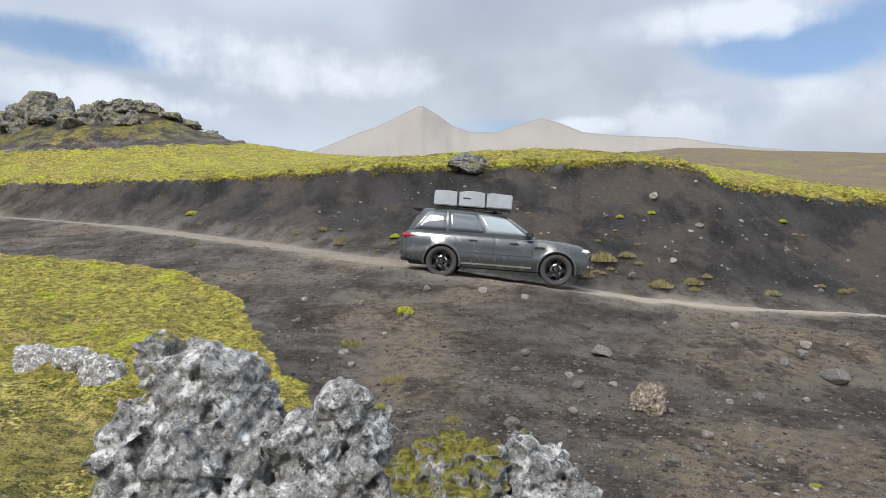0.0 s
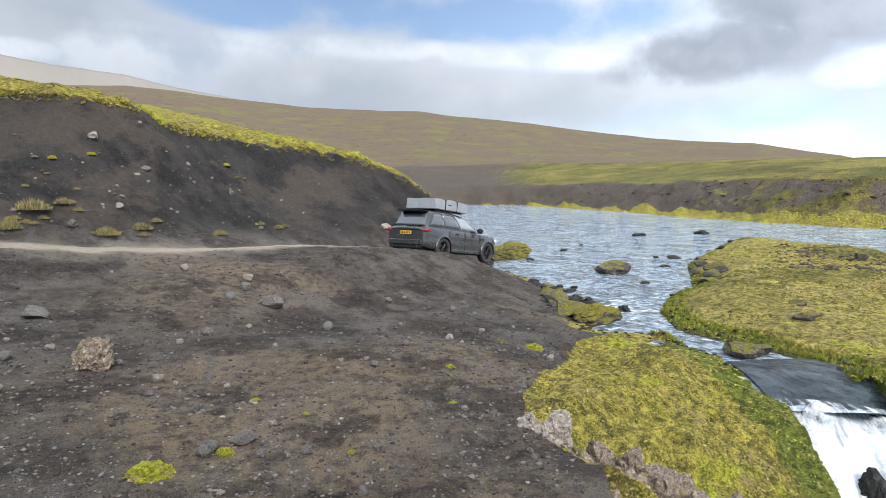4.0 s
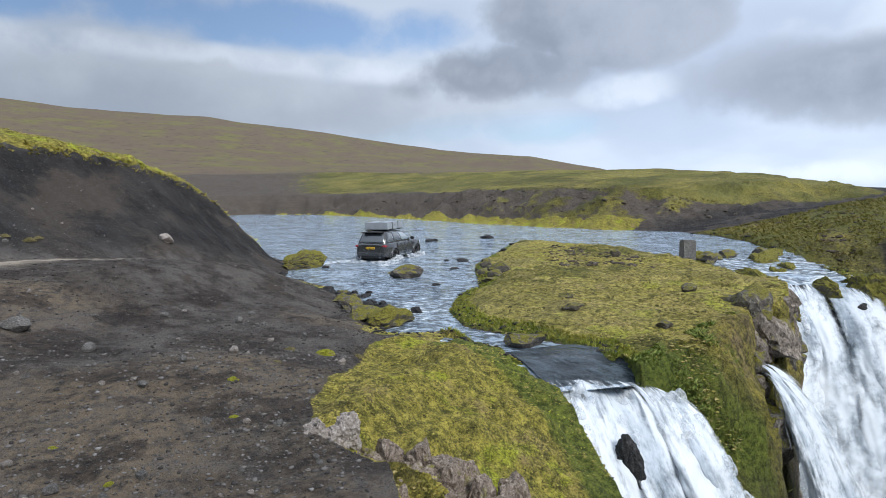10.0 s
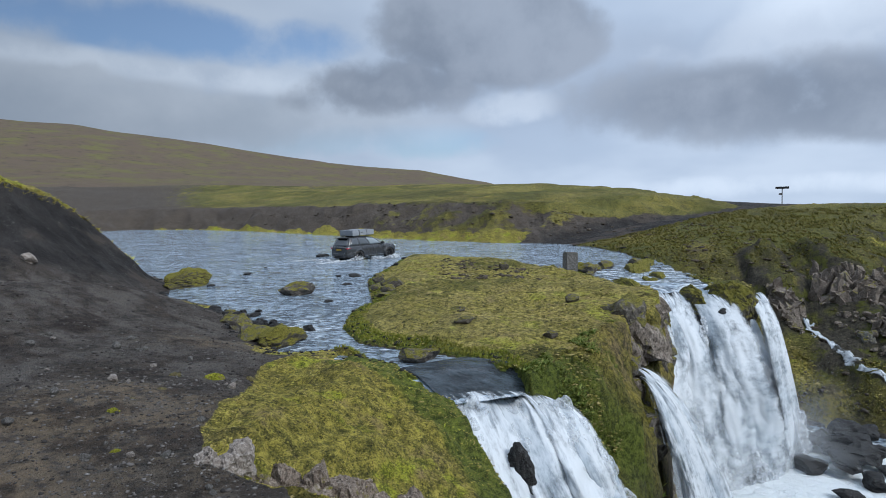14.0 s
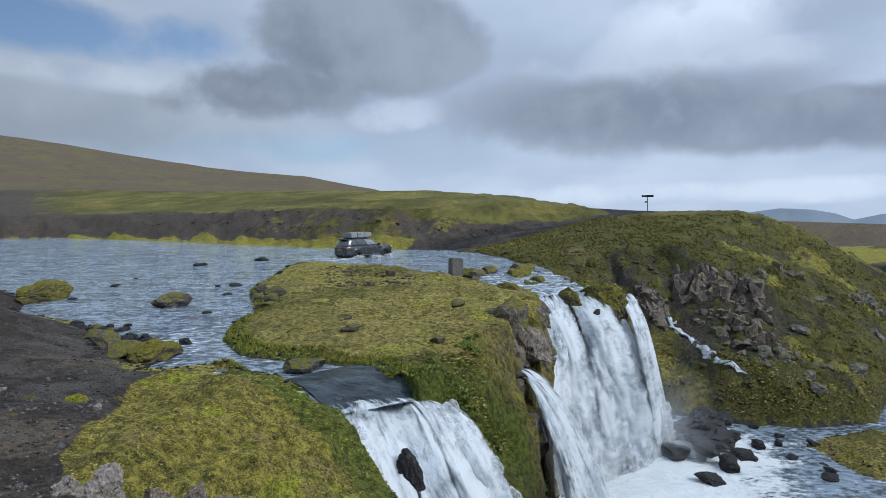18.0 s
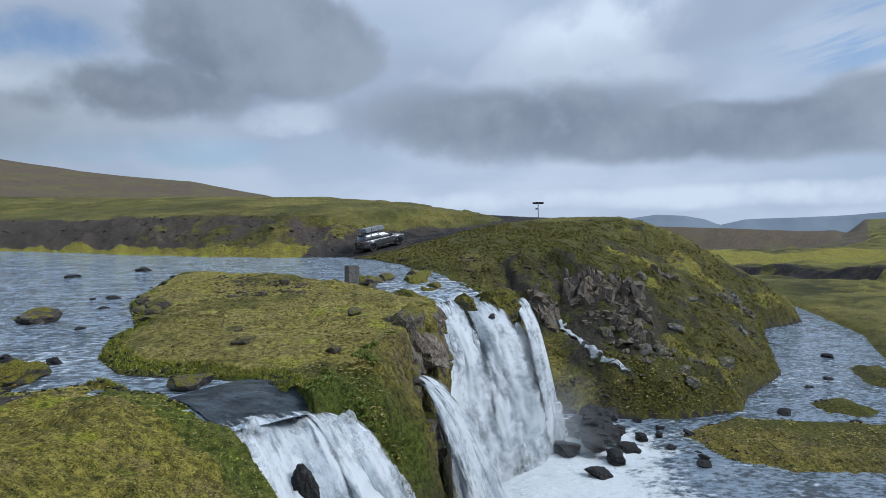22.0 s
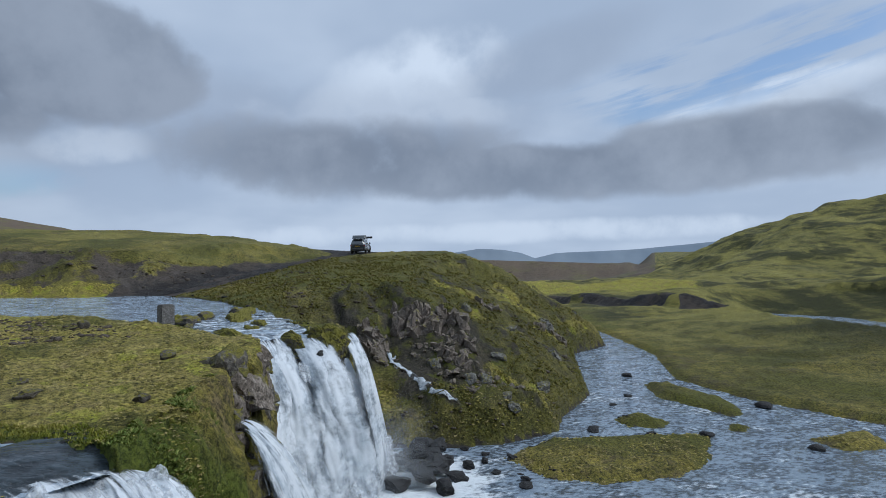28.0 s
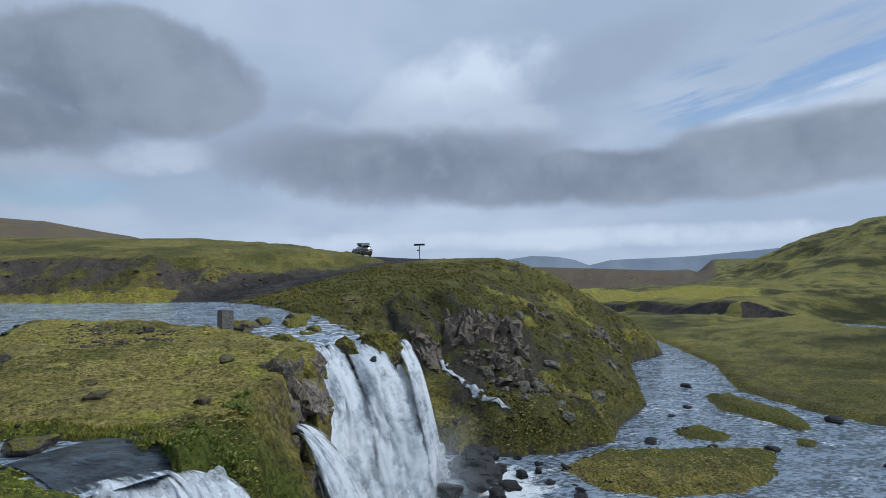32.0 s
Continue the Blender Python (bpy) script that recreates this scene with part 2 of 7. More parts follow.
def ground_material():
    k = Mat("ground")
    moss, grass, road, tan, green = (k.attr(a) for a in ("moss", "grass", "road", "tan", "green"))
    big, mid, fine, grit = k.noise(0.12, 4), k.noise(0.9, 6, 0.65), k.noise(6.0, 6, 0.7), k.noise(34.0, 5, 0.75)
    # black volcanic grit with paler dust
    c = k.mix(k.ramp(mid, 0.38, 0.64), (0.044, 0.040, 0.037), (0.180, 0.162, 0.148))
    c = k.mix(k.ramp(fine, 0.44, 0.75), c, (0.150, 0.134, 0.120))
    c = k.mix(k.math("MULTIPLY", k.ramp(k.noise(0.7, 6, 0.62, off=21), 0.50, 0.62), 0.8), c, k.mix(fine, (0.018, 0.013, 0.011), (0.058, 0.043, 0.036)))
    c = k.mix(k.math("MULTIPLY", k.ramp(k.noise(0.42, 6, 0.66, off=27), 0.52, 0.66), 0.65), c, k.mix(fine, (0.085, 0.073, 0.062), (0.165, 0.142, 0.120)))
    c = k.mix(k.math("MULTIPLY", k.ramp(grit, 0.57, 0.68), 0.6), c, (0.25, 0.23, 0.215))
    c = k.mix(k.math("MULTIPLY", k.ramp(k.noise(55.0, 4, 0.8, off=5), 0.52, 0.38), 0.9), c, (0.014, 0.013, 0.012))
    c = k.mix(k.math("MULTIPLY", tan, k.ramp(fine, 0.3, 0.62)), c, (0.25, 0.19, 0.125))
    scuff = k.ramp(k.noise(0.95, 6, 0.62, off=83), 0.50, 0.60)
    c = k.mix(k.math("MULTIPLY", scuff, 0.7), c, k.mix(k.ramp(fine, 0.35, 0.7), (0.016, 0.011, 0.009), (0.060, 0.044, 0.036)))
    ash = k.mix(k.ramp(k.noise(0.8, 7, 0.68, stretch=(1.0, 0.45, 0.45), off=40), 0.38, 0.64), (0.007, 0.0065, 0.0065), (0.044, 0.040, 0.038))
    ash = k.mix(k.ramp(k.noise(0.33, 6, 0.65, off=44), 0.48, 0.60), ash, k.mix(fine, (0.034, 0.026, 0.021), (0.115, 0.092, 0.074)))
    ash = k.mix(k.ramp(grit, 0.54, 0.70), ash, (0.085, 0.078, 0.074))
    stones = []
    c = k.mix(k.math("MULTIPLY", k.attr("ash"), 0.92), c, ash)
    # loose stones of two sizes lying on the bare grit
    for scale, lo, hi in ((24.0, 0.68, 0.72), (60.0, 0.50, 0.56)):
        cell = k.voronoi(scale, out="Color")
        lies = k.math("MULTIPLY", k.ramp(k.voronoi(scale), 0.33, 0.25), k.ramp(cell, lo, hi))
        c = k.mix(k.math("MULTIPLY", lies, 0.75), c, k.mix(k.ramp(k.noise(scale * 0.9, 2, 0.5, off=scale), 0.36, 0.68), (0.014, 0.013, 0.013), (0.25, 0.235, 0.22)))
        stones.append(lies)
    c = k.mix(k.math("MULTIPLY", k.attr("brown"), 0.8), c, k.mix(k.ramp(fine, 0.35, 0.68), (0.040, 0.033, 0.027), (0.165, 0.132, 0.100)))
    c = k.mix(k.math("MULTIPLY", road, k.ramp(fine, 0.2, 0.5)), c, (0.52, 0.44, 0.345))
    # far fells: brown gravel with dull green
    f = k.mix(k.ramp(k.noise(0.035, 8, 0.7, stretch=(1, 1, 4)), 0.46, 0.64), (0.135, 0.100, 0.068), (0.150, 0.138, 0.048))
    f = k.mix(k.ramp(k.noise(0.16, 6, 0.7, stretch=(1, 1, 4), off=7), 0.54, 0.66), f, (0.075, 0.058, 0.042))
    c = k.mix(green, c, f)
    # short grass
    g = k.mix(k.ramp(mid, 0.32, 0.66), (0.125, 0.118, 0.028), (0.37, 0.31, 0.070))
    g = k.mix(k.ramp(fine, 0.5, 0.70), g, (0.33, 0.255, 0.115))
    g = k.mix(k.ramp(k.noise(0.45, 6, 0.65, off=3), 0.54, 0.66), g, k.mix(fine, (0.13, 0.10, 0.055), (0.30, 0.235, 0.12)))
    g = k.mix(k.math("MULTIPLY", tan, k.ramp(fine, 0.25, 0.6, 0.25, 0.85)), g, k.mix(k.ramp(mid, 0.35, 0.65), (0.33, 0.29, 0.075), (0.52, 0.43, 0.16)))
    g = k.mix(k.math("MULTIPLY", k.ramp(k.noise(0.028, 6, 0.65, off=31), 0.45, 0.60), 0.6), g, k.mix(fine, (0.035, 0.045, 0.014), (0.085, 0.09, 0.028)))
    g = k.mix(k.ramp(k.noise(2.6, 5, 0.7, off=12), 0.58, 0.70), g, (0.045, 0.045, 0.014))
    g = k.mix(k.ramp(big, 0.44, 0.62), g, k.mix(fine, (0.075, 0.082, 0.016), (0.17, 0.165, 0.035)))
    distant = k.attr("distant")
    d = k.mix(k.ramp(k.noise(0.06, 8, 0.7, stretch=(1.0, 1.6, 3.0), off=51), 0.42, 0.58), (0.045, 0.048, 0.016), (0.27, 0.245, 0.068))
    d = k.mix(k.ramp(k.noise(0.02, 6, 0.65, off=57), 0.50, 0.62), d, k.mix(k.ramp(k.noise(0.3, 6, 0.7), 0.4, 0.6), (0.10, 0.10, 0.032), (0.25, 0.225, 0.07)))
    g = k.mix(k.math("MULTIPLY", distant, 0.9), g, d)
    # noise puts shaded gaps and lit tips of the tufts into the colour
    tuft_shade = k.ramp(k.math("ADD", k.math("MULTIPLY", k.noise(38, 4, 0.7, off=2), 0.5), k.math("MULTIPLY", k.noise(7.5, 5, 0.7, off=6), 0.5)), 0.40, 0.60)
    g = k.mix(tuft_shade, k.mix(1.0, g, (0.22, 0.24, 0.30), "MULTIPLY"), k.mix(1.0, g, (1.45, 1.4, 1.2), "MULTIPLY"))
    edge = k.ramp(k.math("ADD", grass, k.math("MULTIPLY", k.math("SUBTRACT", mid, 0.5), 0.9)), 0.42, 0.58)
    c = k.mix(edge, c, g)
    # bright moss
    b = k.mix(k.ramp(fine, 0.36, 0.64), (0.19, 0.175, 0.032), (0.48, 0.41, 0.080))
    b = k.mix(k.math("MULTIPLY", k.ramp(k.noise(0.8, 6, 0.65, off=17), 0.52, 0.62), 0.6), b, k.mix(fine, (0.105, 0.090, 0.030), (0.26, 0.215, 0.070)))
    b = k.mix(k.math("MULTIPLY", k.ramp(k.noise(0.9, 5, 0.6, off=71), 0.53, 0.62), 0.9), b, k.mix(fine, (0.26, 0.29, 0.02), (0.52, 0.53, 0.05)))
    b = k.mix(k.ramp(mid, 0.55, 0.70), b, (0.33, 0.25, 0.105))
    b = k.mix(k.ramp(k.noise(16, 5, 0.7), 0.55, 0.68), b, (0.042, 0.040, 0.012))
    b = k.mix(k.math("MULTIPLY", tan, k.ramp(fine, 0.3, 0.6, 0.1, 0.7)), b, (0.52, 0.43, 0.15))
    b = k.mix(tuft_shade, k.mix(1.0, b, (0.26, 0.29, 0.32), "MULTIPLY"), k.mix(1.0, b, (1.35, 1.3, 1.25), "MULTIPLY"))
    edge = k.ramp(k.math("ADD", moss, k.math("MULTIPLY", k.math("SUBTRACT", k.noise(2.2, 6, 0.65), 0.5), 0.9)), 0.44, 0.56)
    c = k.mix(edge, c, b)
    # lush grass beside the running water
    lush = k.ramp(k.math("ADD", k.attr("lush"), k.math("MULTIPLY", k.math("SUBTRACT", mid, 0.5), 0.8)), 0.38, 0.62)
    c = k.mix(k.math("MULTIPLY", lush, 0.9), c, k.mix(tuft_shade, k.mix(fine, (0.018, 0.030, 0.005), (0.05, 0.07, 0.010)), k.mix(fine, (0.10, 0.145, 0.018), (0.26, 0.29, 0.045))))
    # bare wet rock on steep faces
    rockm = k.attr("rock")
    r = k.mix(k.ramp(fine, 0.35, 0.7), (0.022, 0.020, 0.018), (0.085, 0.072, 0.058))
    r = k.mix(k.ramp(mid, 0.52, 0.62), r, k.mix(fine, (0.045, 0.055, 0.012), (0.12, 0.12, 0.02)))
    c = k.mix(k.math("MULTIPLY", rockm, 0.92), c, r)
    k.set(Base_Color=c, Roughness=0.92, Specular_IOR_Level=0.25)
    n = k.bump(k.noise(3.0, 9, 0.72), 0.75, 0.28)
    n = k.bump(k.noise(26.0, 7, 0.8), 0.9, 0.05, n)
    bare = k.math("SUBTRACT", 1.0, k.math("MAXIMUM", moss, grass))
    k.bump(k.math("MULTIPLY", bare, k.math("ADD", stones[0], k.math("MULTIPLY", stones[1], 0.5))), 0.8, 0.03, n)
    return k.m


M_GROUND = ground_material()


def water_material(name, tint, scale, foamy=True):
    k = Mat(name)
    foam = k.attr("foam")
    n1 = k.noise(scale, 6, 0.6, stretch=(1.0, 0.55, 1.0))
    n2 = k.noise(scale * 3.3, 5, 0.65, stretch=(1.0, 0.6, 1.0), off=4.0)
    streak = k.noise(scale * 0.8, 7, 0.72, stretch=(1.0, 0.45, 1.0), off=9.0)
    white = k.ramp(k.math("ADD", k.math("MULTIPLY", foam, 0.55), k.math("ADD", k.math("MULTIPLY", streak, 0.6), k.math("MULTIPLY", n2, 0.4))), 0.63, 0.80)
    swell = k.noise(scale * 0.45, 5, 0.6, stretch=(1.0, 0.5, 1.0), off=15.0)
    ripple_shade = k.math("ADD", k.math("MULTIPLY", n2, 0.55), k.math("ADD", k.math("MULTIPLY", n1, 0.25), k.math("MULTIPLY", swell, 0.20)))
    # pale sky reflection and dark ripple troughs are put into the base colour
    col = k.mix(k.ramp(ripple_shade, 0.43, 0.57), tuple(c * 0.30 for c in tint), tint)
    col = k.mix(white, col, (0.80, 0.84, 0.86))
    k.set(Base_Color=col, Roughness=k.ramp(white, 0.0, 1.0, 0.08, 0.7), IOR=1.33, Specular_IOR_Level=0.5)
    b = k.bump(n1, 1.0, 0.28)
    k.bump(n2, 1.0, 0.14, b)
    return k.m


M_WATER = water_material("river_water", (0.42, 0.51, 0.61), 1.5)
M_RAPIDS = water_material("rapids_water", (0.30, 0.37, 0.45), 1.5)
M_DARKWATER = water_material("smooth_water", (0.060, 0.078, 0.092), 0.8)


def fall_material(name, cover, shade, tumble=1.0):
    """Falling water, streaked along the fall by the mesh's own fu, fv."""
    k = Mat(name)
    fu, fv = k.attr("fu"), k.attr("fv")
    comb = k.t.nodes.new("ShaderNodeCombineXYZ")
    k.put(comb.inputs[0], fu)
    k.put(comb.inputs[1], fv)
    k.put(comb.inputs[2], k.attr("fs"))

    def streak(su, sv, detail, rough, off):
        n = k.t.nodes.new("ShaderNodeTexNoise")
        n.inputs["Scale"].default_value, n.inputs["Detail"].default_value, n.inputs["Roughness"].default_value = 1.0, detail, rough
        mp = k.t.nodes.new("ShaderNodeMapping")
        mp.inputs["Scale"].default_value = (su, sv, 1)
        mp.inputs["Location"].default_value = (off, off, off)
        k.t.links.new(comb.outputs[0], mp.inputs[0])
        k.t.links.new(mp.outputs[0], n.inputs["Vector"])
        return n.outputs[0]
    w = 1.0 if tumble == 1.0 else 0.6
    a, b, c = streak(1.5 * w, 0.36 * tumble, 6, 0.55, 1), streak(3.6 * w, 0.8 * tumble, 7, 0.60, 5), streak(7 * w, 4.5, 7, 0.70, 9)
    froth = k.math("ADD", k.math("MULTIPLY", a, 0.45), k.math("ADD", k.math("MULTIPLY", b, 0.35), k.math("MULTIPLY", c, 0.20)))
    col = k.mix(k.ramp(froth, 0.38, 0.56), (0.34, 0.39, 0.44), (0.68, 0.71, 0.74))
    col = k.mix(k.math("MULTIPLY", k.ramp(b, 0.58, 0.74), shade), col, (0.40, 0.45, 0.50))
    edge = k.attr("fe")
    solid = k.math("ADD", k.math("MULTIPLY", edge, 0.75), k.math("MULTIPLY", k.math("SUBTRACT", k.math("ADD", b, k.math("MULTIPLY", c, 0.6)), 0.8), 1.5))
    k.set(Base_Color=col, Roughness=0.75, Specular_IOR_Level=0.2, Alpha=k.ramp(solid, 0.16 - cover, 0.80 - cover))
    k.bump(froth, 0.5, 0.16)
    return k.m


M_FALL = fall_material("falling_water", 0.20, 0.75)
M_CASCADE = fall_material("tumbling_water", 0.26, 0.6, 3.0)
M_VEIL = fall_material("water_veil", -0.02, 0.25)


def spray_material(name, cover):
    k = Mat(name)
    n = k.noise(5, 7, 0.75)
    k.set(Base_Color=k.mix(n, (0.60, 0.65, 0.70), (0.80, 0.82, 0.84)), Roughness=0.7, Alpha=k.math("MULTIPLY", k.ramp(n, 0.60 - cover, 0.95 - cover), 0.8))
    return k.m


M_SPRAY = spray_material("white_spray", 0.26)


def mist_material():
    k = Mat("drifting_mist")
    k.set(Base_Color=(0.9, 0.92, 0.94), Roughness=1.0, Specular_IOR_Level=0.0, Alpha=k.math("MULTIPLY", k.math("MULTIPLY", k.attr("fe"), k.ramp(k.noise(0.7, 5, 0.6), 0.2, 0.75)), 0.28))
    return k.m


M_MIST = mist_material()


# ---------------------------------------------------------------- lie of the land


def vnoise(x, y, seed=0):
    xi, yi = np.floor(x), np.floor(y)
    fx, fy = x - xi, y - yi
    fx, fy = fx * fx * (3 - 2 * fx), fy * fy * (3 - 2 * fy)

    def h(i, j):
        v = np.sin(i * 127.1 + j * 311.7 + seed * 74.7) * 43758.5453
        return v - np.floor(v)
    a, b, c, d = h(xi, yi), h(xi + 1, yi), h(xi, yi + 1), h(xi + 1, yi + 1)
    return (a + (b - a) * fx) * (1 - fy) + (c + (d - c) * fx) * fy


def fbm(x, y, scale, octaves=4, seed=0, gain=0.5):
    """Noise about -0.5 to 0.5; scale is the largest wave in metres."""
    s, amp, tot, ca, sa = 0.0, 1.0, 0.0, math.cos(0.6), math.sin(0.6)
    x, y = x / scale, y / scale
    for o in range(octaves):
        s = s + amp * (vnoise(x, y, seed + o * 3.1) - 0.5)
        tot += amp
        amp *= gain
        x, y = (x * ca - y * sa) * 2.03, (x * sa + y * ca) * 2.03
    return s / tot


def step(v, lo, hi):
    t = np.clip((v - lo) / (hi - lo), 0, 1)
    return t * t * (3 - 2 * t)


def line(x, y, pts):
    """Distance to a polyline, the third number along it, and the side (positive: to its left)."""
    best, val, side = np.full(x.shape, 1e9), np.zeros(x.shape), np.ones(x.shape)
    for p, q in zip(pts[:-1], pts[1:]):
        dx, dy = q[0] - p[0], q[1] - p[1]
        t = np.clip(((x - p[0]) * dx + (y - p[1]) * dy) / (dx * dx + dy * dy), 0, 1)
        ex, ey = x - p[0] - t * dx, y - p[1] - t * dy
        d = np.hypot(ex, ey)
        near = d < best
        best = np.where(near, d, best)
        if len(p) > 2:
            val = np.where(near, p[2] + t * (q[2] - p[2]), val)
        side = np.where(near, np.sign(dx * (y - p[1]) - dy * (x - p[0])), side)
    return best, val, side


def area(x, y, poly):
    """Signed distance to the edge of an area, negative inside."""
    best, inside = np.full(x.shape, 1e9), np.zeros(x.shape, bool)
    n = len(poly)
    for i in range(n):
        (ax, ay), (bx, by) = poly[i], poly[(i + 1) % n]
        dx, dy = bx - ax, by - ay
        t = np.clip(((x - ax) * dx + (y - ay) * dy) / (dx * dx + dy * dy), 0, 1)
        best = np.minimum(best, np.hypot(x - ax - t * dx, y - ay - t * dy))
        if dy:
            cross = ((ay > y) != (by > y)) & (x < dx * (y - ay) / dy + ax)
            inside ^= cross
    return np.where(inside, -best, best)


UP_Z, LOW_Z = -3.2, -9.5
MOSSY = [(-45, 32), (-14.5, 19.6), (-9.8, 17.8), (-7.2, 16.6), (-5.4, 14.7), (-4.6, 13.3), (-4.0, 11.5), (-2.4, 8.6), (-2.0, 7.4), (-3.5, 6.8), (-9, 9.7), (-45, 14)]
DRY = [(-1.9, 7.6), (-2.0, 2), (-3, -10), (-60, -30), (-60, 18), (-9, 10.2), (-3.5, 7.2)]
LEDGE = [(5.0, 3.2), (5.5, 4.2), (6.05, 4.8), (7.2, 5.25), (9, 5.85), (10.65, 6.65), (13.3, 6.3), (12.0, 4.5), (10.8, 3.0), (9.0, 0.6), (6, 1.0)]
TRACK = [(-60, 44, 2.6), (-19.2, 27.6, 1.0), (-13.1, 24.9, 0.64), (-5.1, 19.6, -0.1), (-1.5, 17.1, -0.48), (0.83, 16.4, -0.76), (4.6, 15.6, -1.20), (9.2, 16.1, -1.57),
         (13.4, 16.45, -1.94), (16.7, 16.4, -2.48), (18.1, 16.4, -2.75), (21.4, 16.4, -3.35), (24, 16.8, -3.75)]
CREST = [(-60, 50, 3.6), (-23, 32, 2.8), (-10, 28.3, 2.9), (-4.5, 25.6, 3.0), (2, 24, 3.1), (6, 23.3, 3.2), (8.5, 23.5, 3.1), (10.6, 23.7, 2.4),
         (13.1, 24.7, 2.2), (16.4, 23.9, 1.9), (18.8, 23.4, 1.5), (20.6, 23.1, 0.87), (22.8, 22.5, -0.4), (26, 21.3, -3.0)]
ROAD = [(54, 8.6, -3.6), (57.5, 5.5, -3.2), (60, 2.2, -2.45), (62.2, -0.74, -1.85), (64.4, -4.1, -1.36), (66.9, -7.8, -0.94), (69.7, -11.2, -0.45), (71.1, -12.7, -0.27), (76.6, -15.7, 0.12), (78.8, -15.9, 0.16), (85.3, -15.5, 0.3), (92, -13.8, 0.55), (98, -12, 0.8), (130, -4, 1.5)]
NEAR_SHORE = [(82, 84), (74, 73), (45, 43), (30, 27), (25.2, 20.7), (20.5, 17.2), (18.9, 14.1), (16.7, 10.8), (14.9, 10), (13.1, 8.1), (12.5, 7.5), (13.3, 6.1), (12.2, 5.1), (11.4, 4.0), (10.7, 3.2)]
FAR_SHORE = [(41.3, -0.9), (47.6, 0.3), (53.5, 2.6), (57.2, 6.2), (58.6, 10.6), (61.3, 18), (67.5, 29), (77, 43.5), (87, 60), (92, 73), (91, 83)]
LIP_B = [(24.2, -0.5), (26.6, -1.0), (27.2, -1.9), (26.4, -2.9), (25.8, -4.1), (26.8, -5.2)]
ISLAND_SHORE = [(25.6, 0.3), (29.4, 1.6), (31.4, 3.5), (37.2, 7.4), (40.8, 11.9), (40.2, 14.5), (32.1, 12.6), (26.6, 11.3), (22.8, 9.6), (20, 8.3), (18.1, 8.3), (15.7, 7.5), (14.1, 6.3), (13.7, 5.4), (13.2, 3.9), (12.9, 3.0), (11.9, 2.2)]
RIVER = NEAR_SHORE + [(11.2, 1.9)] + ISLAND_SHORE[::-1] + LIP_B[:4] + [(27.4, -3.3), (29.2, -3.1), (31.4, -2.7), (33.5, -1.9), (36.5, -1.7)] + FAR_SHORE
FOOT = [(28.4, -6.2), (30.2, -7.5), (29, -9.9), (28.6, -12.7), (29.4, -16.2), (31.8, -17.8), (36, -22.2), (44.5, -26.5), (50.5, -29.6), (53.6, -35), (66, -38), (90, -46), (130, -40)]
RIM = [(2.4, -8), (2.6, -2), (3.2, 0.8), (4.3, 2.5), (5.2, 3.2), (6.2, 2.2), (7.4, 1.2), (8.5, 1.4), (9.4, 2.05), (10.7, 3.1), (11.5, 1.9), (12.6, 1.4), (14.5, 0.9), (16.5, 0.3), (17.6, 0.2), (18.6, -0.7), (20.5, -1.0), (23.2, -0.8), (24.2, -0.5)]
GORGE = RIM + LIP_B[1:] + FOOT + [(600, 60), (3000, 300), (3000, -3000), (-300, -3000), (-60, -90), (-6, -22)]
LOW_RIVER = [(5.2, -6), (6.2, 0.2), (9, 1.4), (11.5, 0.2), (13.5, -1.4), (16.5, -1.8), (19, -1.6), (21, -1.4), (24.5, -0.9), (26.6, -3), (27.4, -5.5)] + FOOT[:11] + [
    (88, -46), (106, -47), (140, -56), (138, -66), (104, -54), (86, -51), (70, -41.5), (59, -39.2), (46.7, -35.3), (37.7, -30.2), (33.3, -30), (29.6, -30.3), (23.7, -32), (14, -34), (4, -38), (-14, -60), (-26, -56), (-4, -30), (2.5, -16)]
ISLETS = ([(26.7, -11.8), (28.3, -15.0), (27.5, -18.2), (25.9, -22.9), (22.7, -20.0), (21.5, -17.4), (22.0, -14.0), (23.6, -12.4)],
          [(37.3, -27.3), (36.5, -29.0), (31.2, -29.0), (27.8, -27.2), (28.2, -26.2), (31.2, -25.8), (33.4, -25.4)],
          [(30.4, -20.1), (31.0, -21.9), (28.4, -22.7), (27.6, -21.4), (28.7, -19.8)],
          [(23.4, -26.5), (23.6, -30.5), (20.8, -29.0), (21.2, -26.3)], [(26.2, -24.2), (27.2, -25.4), (26.0, -25.8), (25.4, -24.8)])
SIDE_RIVER = [(70, -69), (59, -64.5), (48, -60), (36, -59), (26, -66), (46, -72), (60, -74), (72, -73)]
SCARP = [(170, -66), (125, -63), (112, -62), (92, -64), (78, -62.5), (62, -66), (44, -62), (30, -64), (10, -74)]
NEAR_LAND = [(2600, 2560), (60, 58), (33, 23), (17.5, 10), (13.2, 6.8), (11.05, 2.9), (8.4, 0.6), (3, -8), (-6, -22), (-60, -90), (-300, -3000), (-4000, -3000), (-4000, 4000), (2600, 4000)]
FELL = [(-180, 3), (-120, 3), (-60, 4), (-40, 5), (-12, 6.5), (8, 7.8), (17, 8.7), (20, 8.9), (25, 8.4), (34.5, 7.4), (44, 7.0), (53.8, 5.8), (64, 4.2), (72, 3.6), (78, 2.5), (84, 0.8), (92, -2), (100, -3.4), (180, -3.4)]
MESA = [(98, -0.45), (108, -0.6), (112, -0.78), (117, -1.0), (122, -1.25), (125.5, -1.5), (127, -2.4)]
HILL = [(123, -3.4), (126.5, -2.6), (129.2, -2.0), (133.7, 0.35), (137.8, 2.0), (140.8, 2.5), (146, 3.4), (160, 5), (175, 2), (185, -3.4)]


def along(v, table):
    return np.interp(v, [a for a, _ in table], [b for _, b in table])


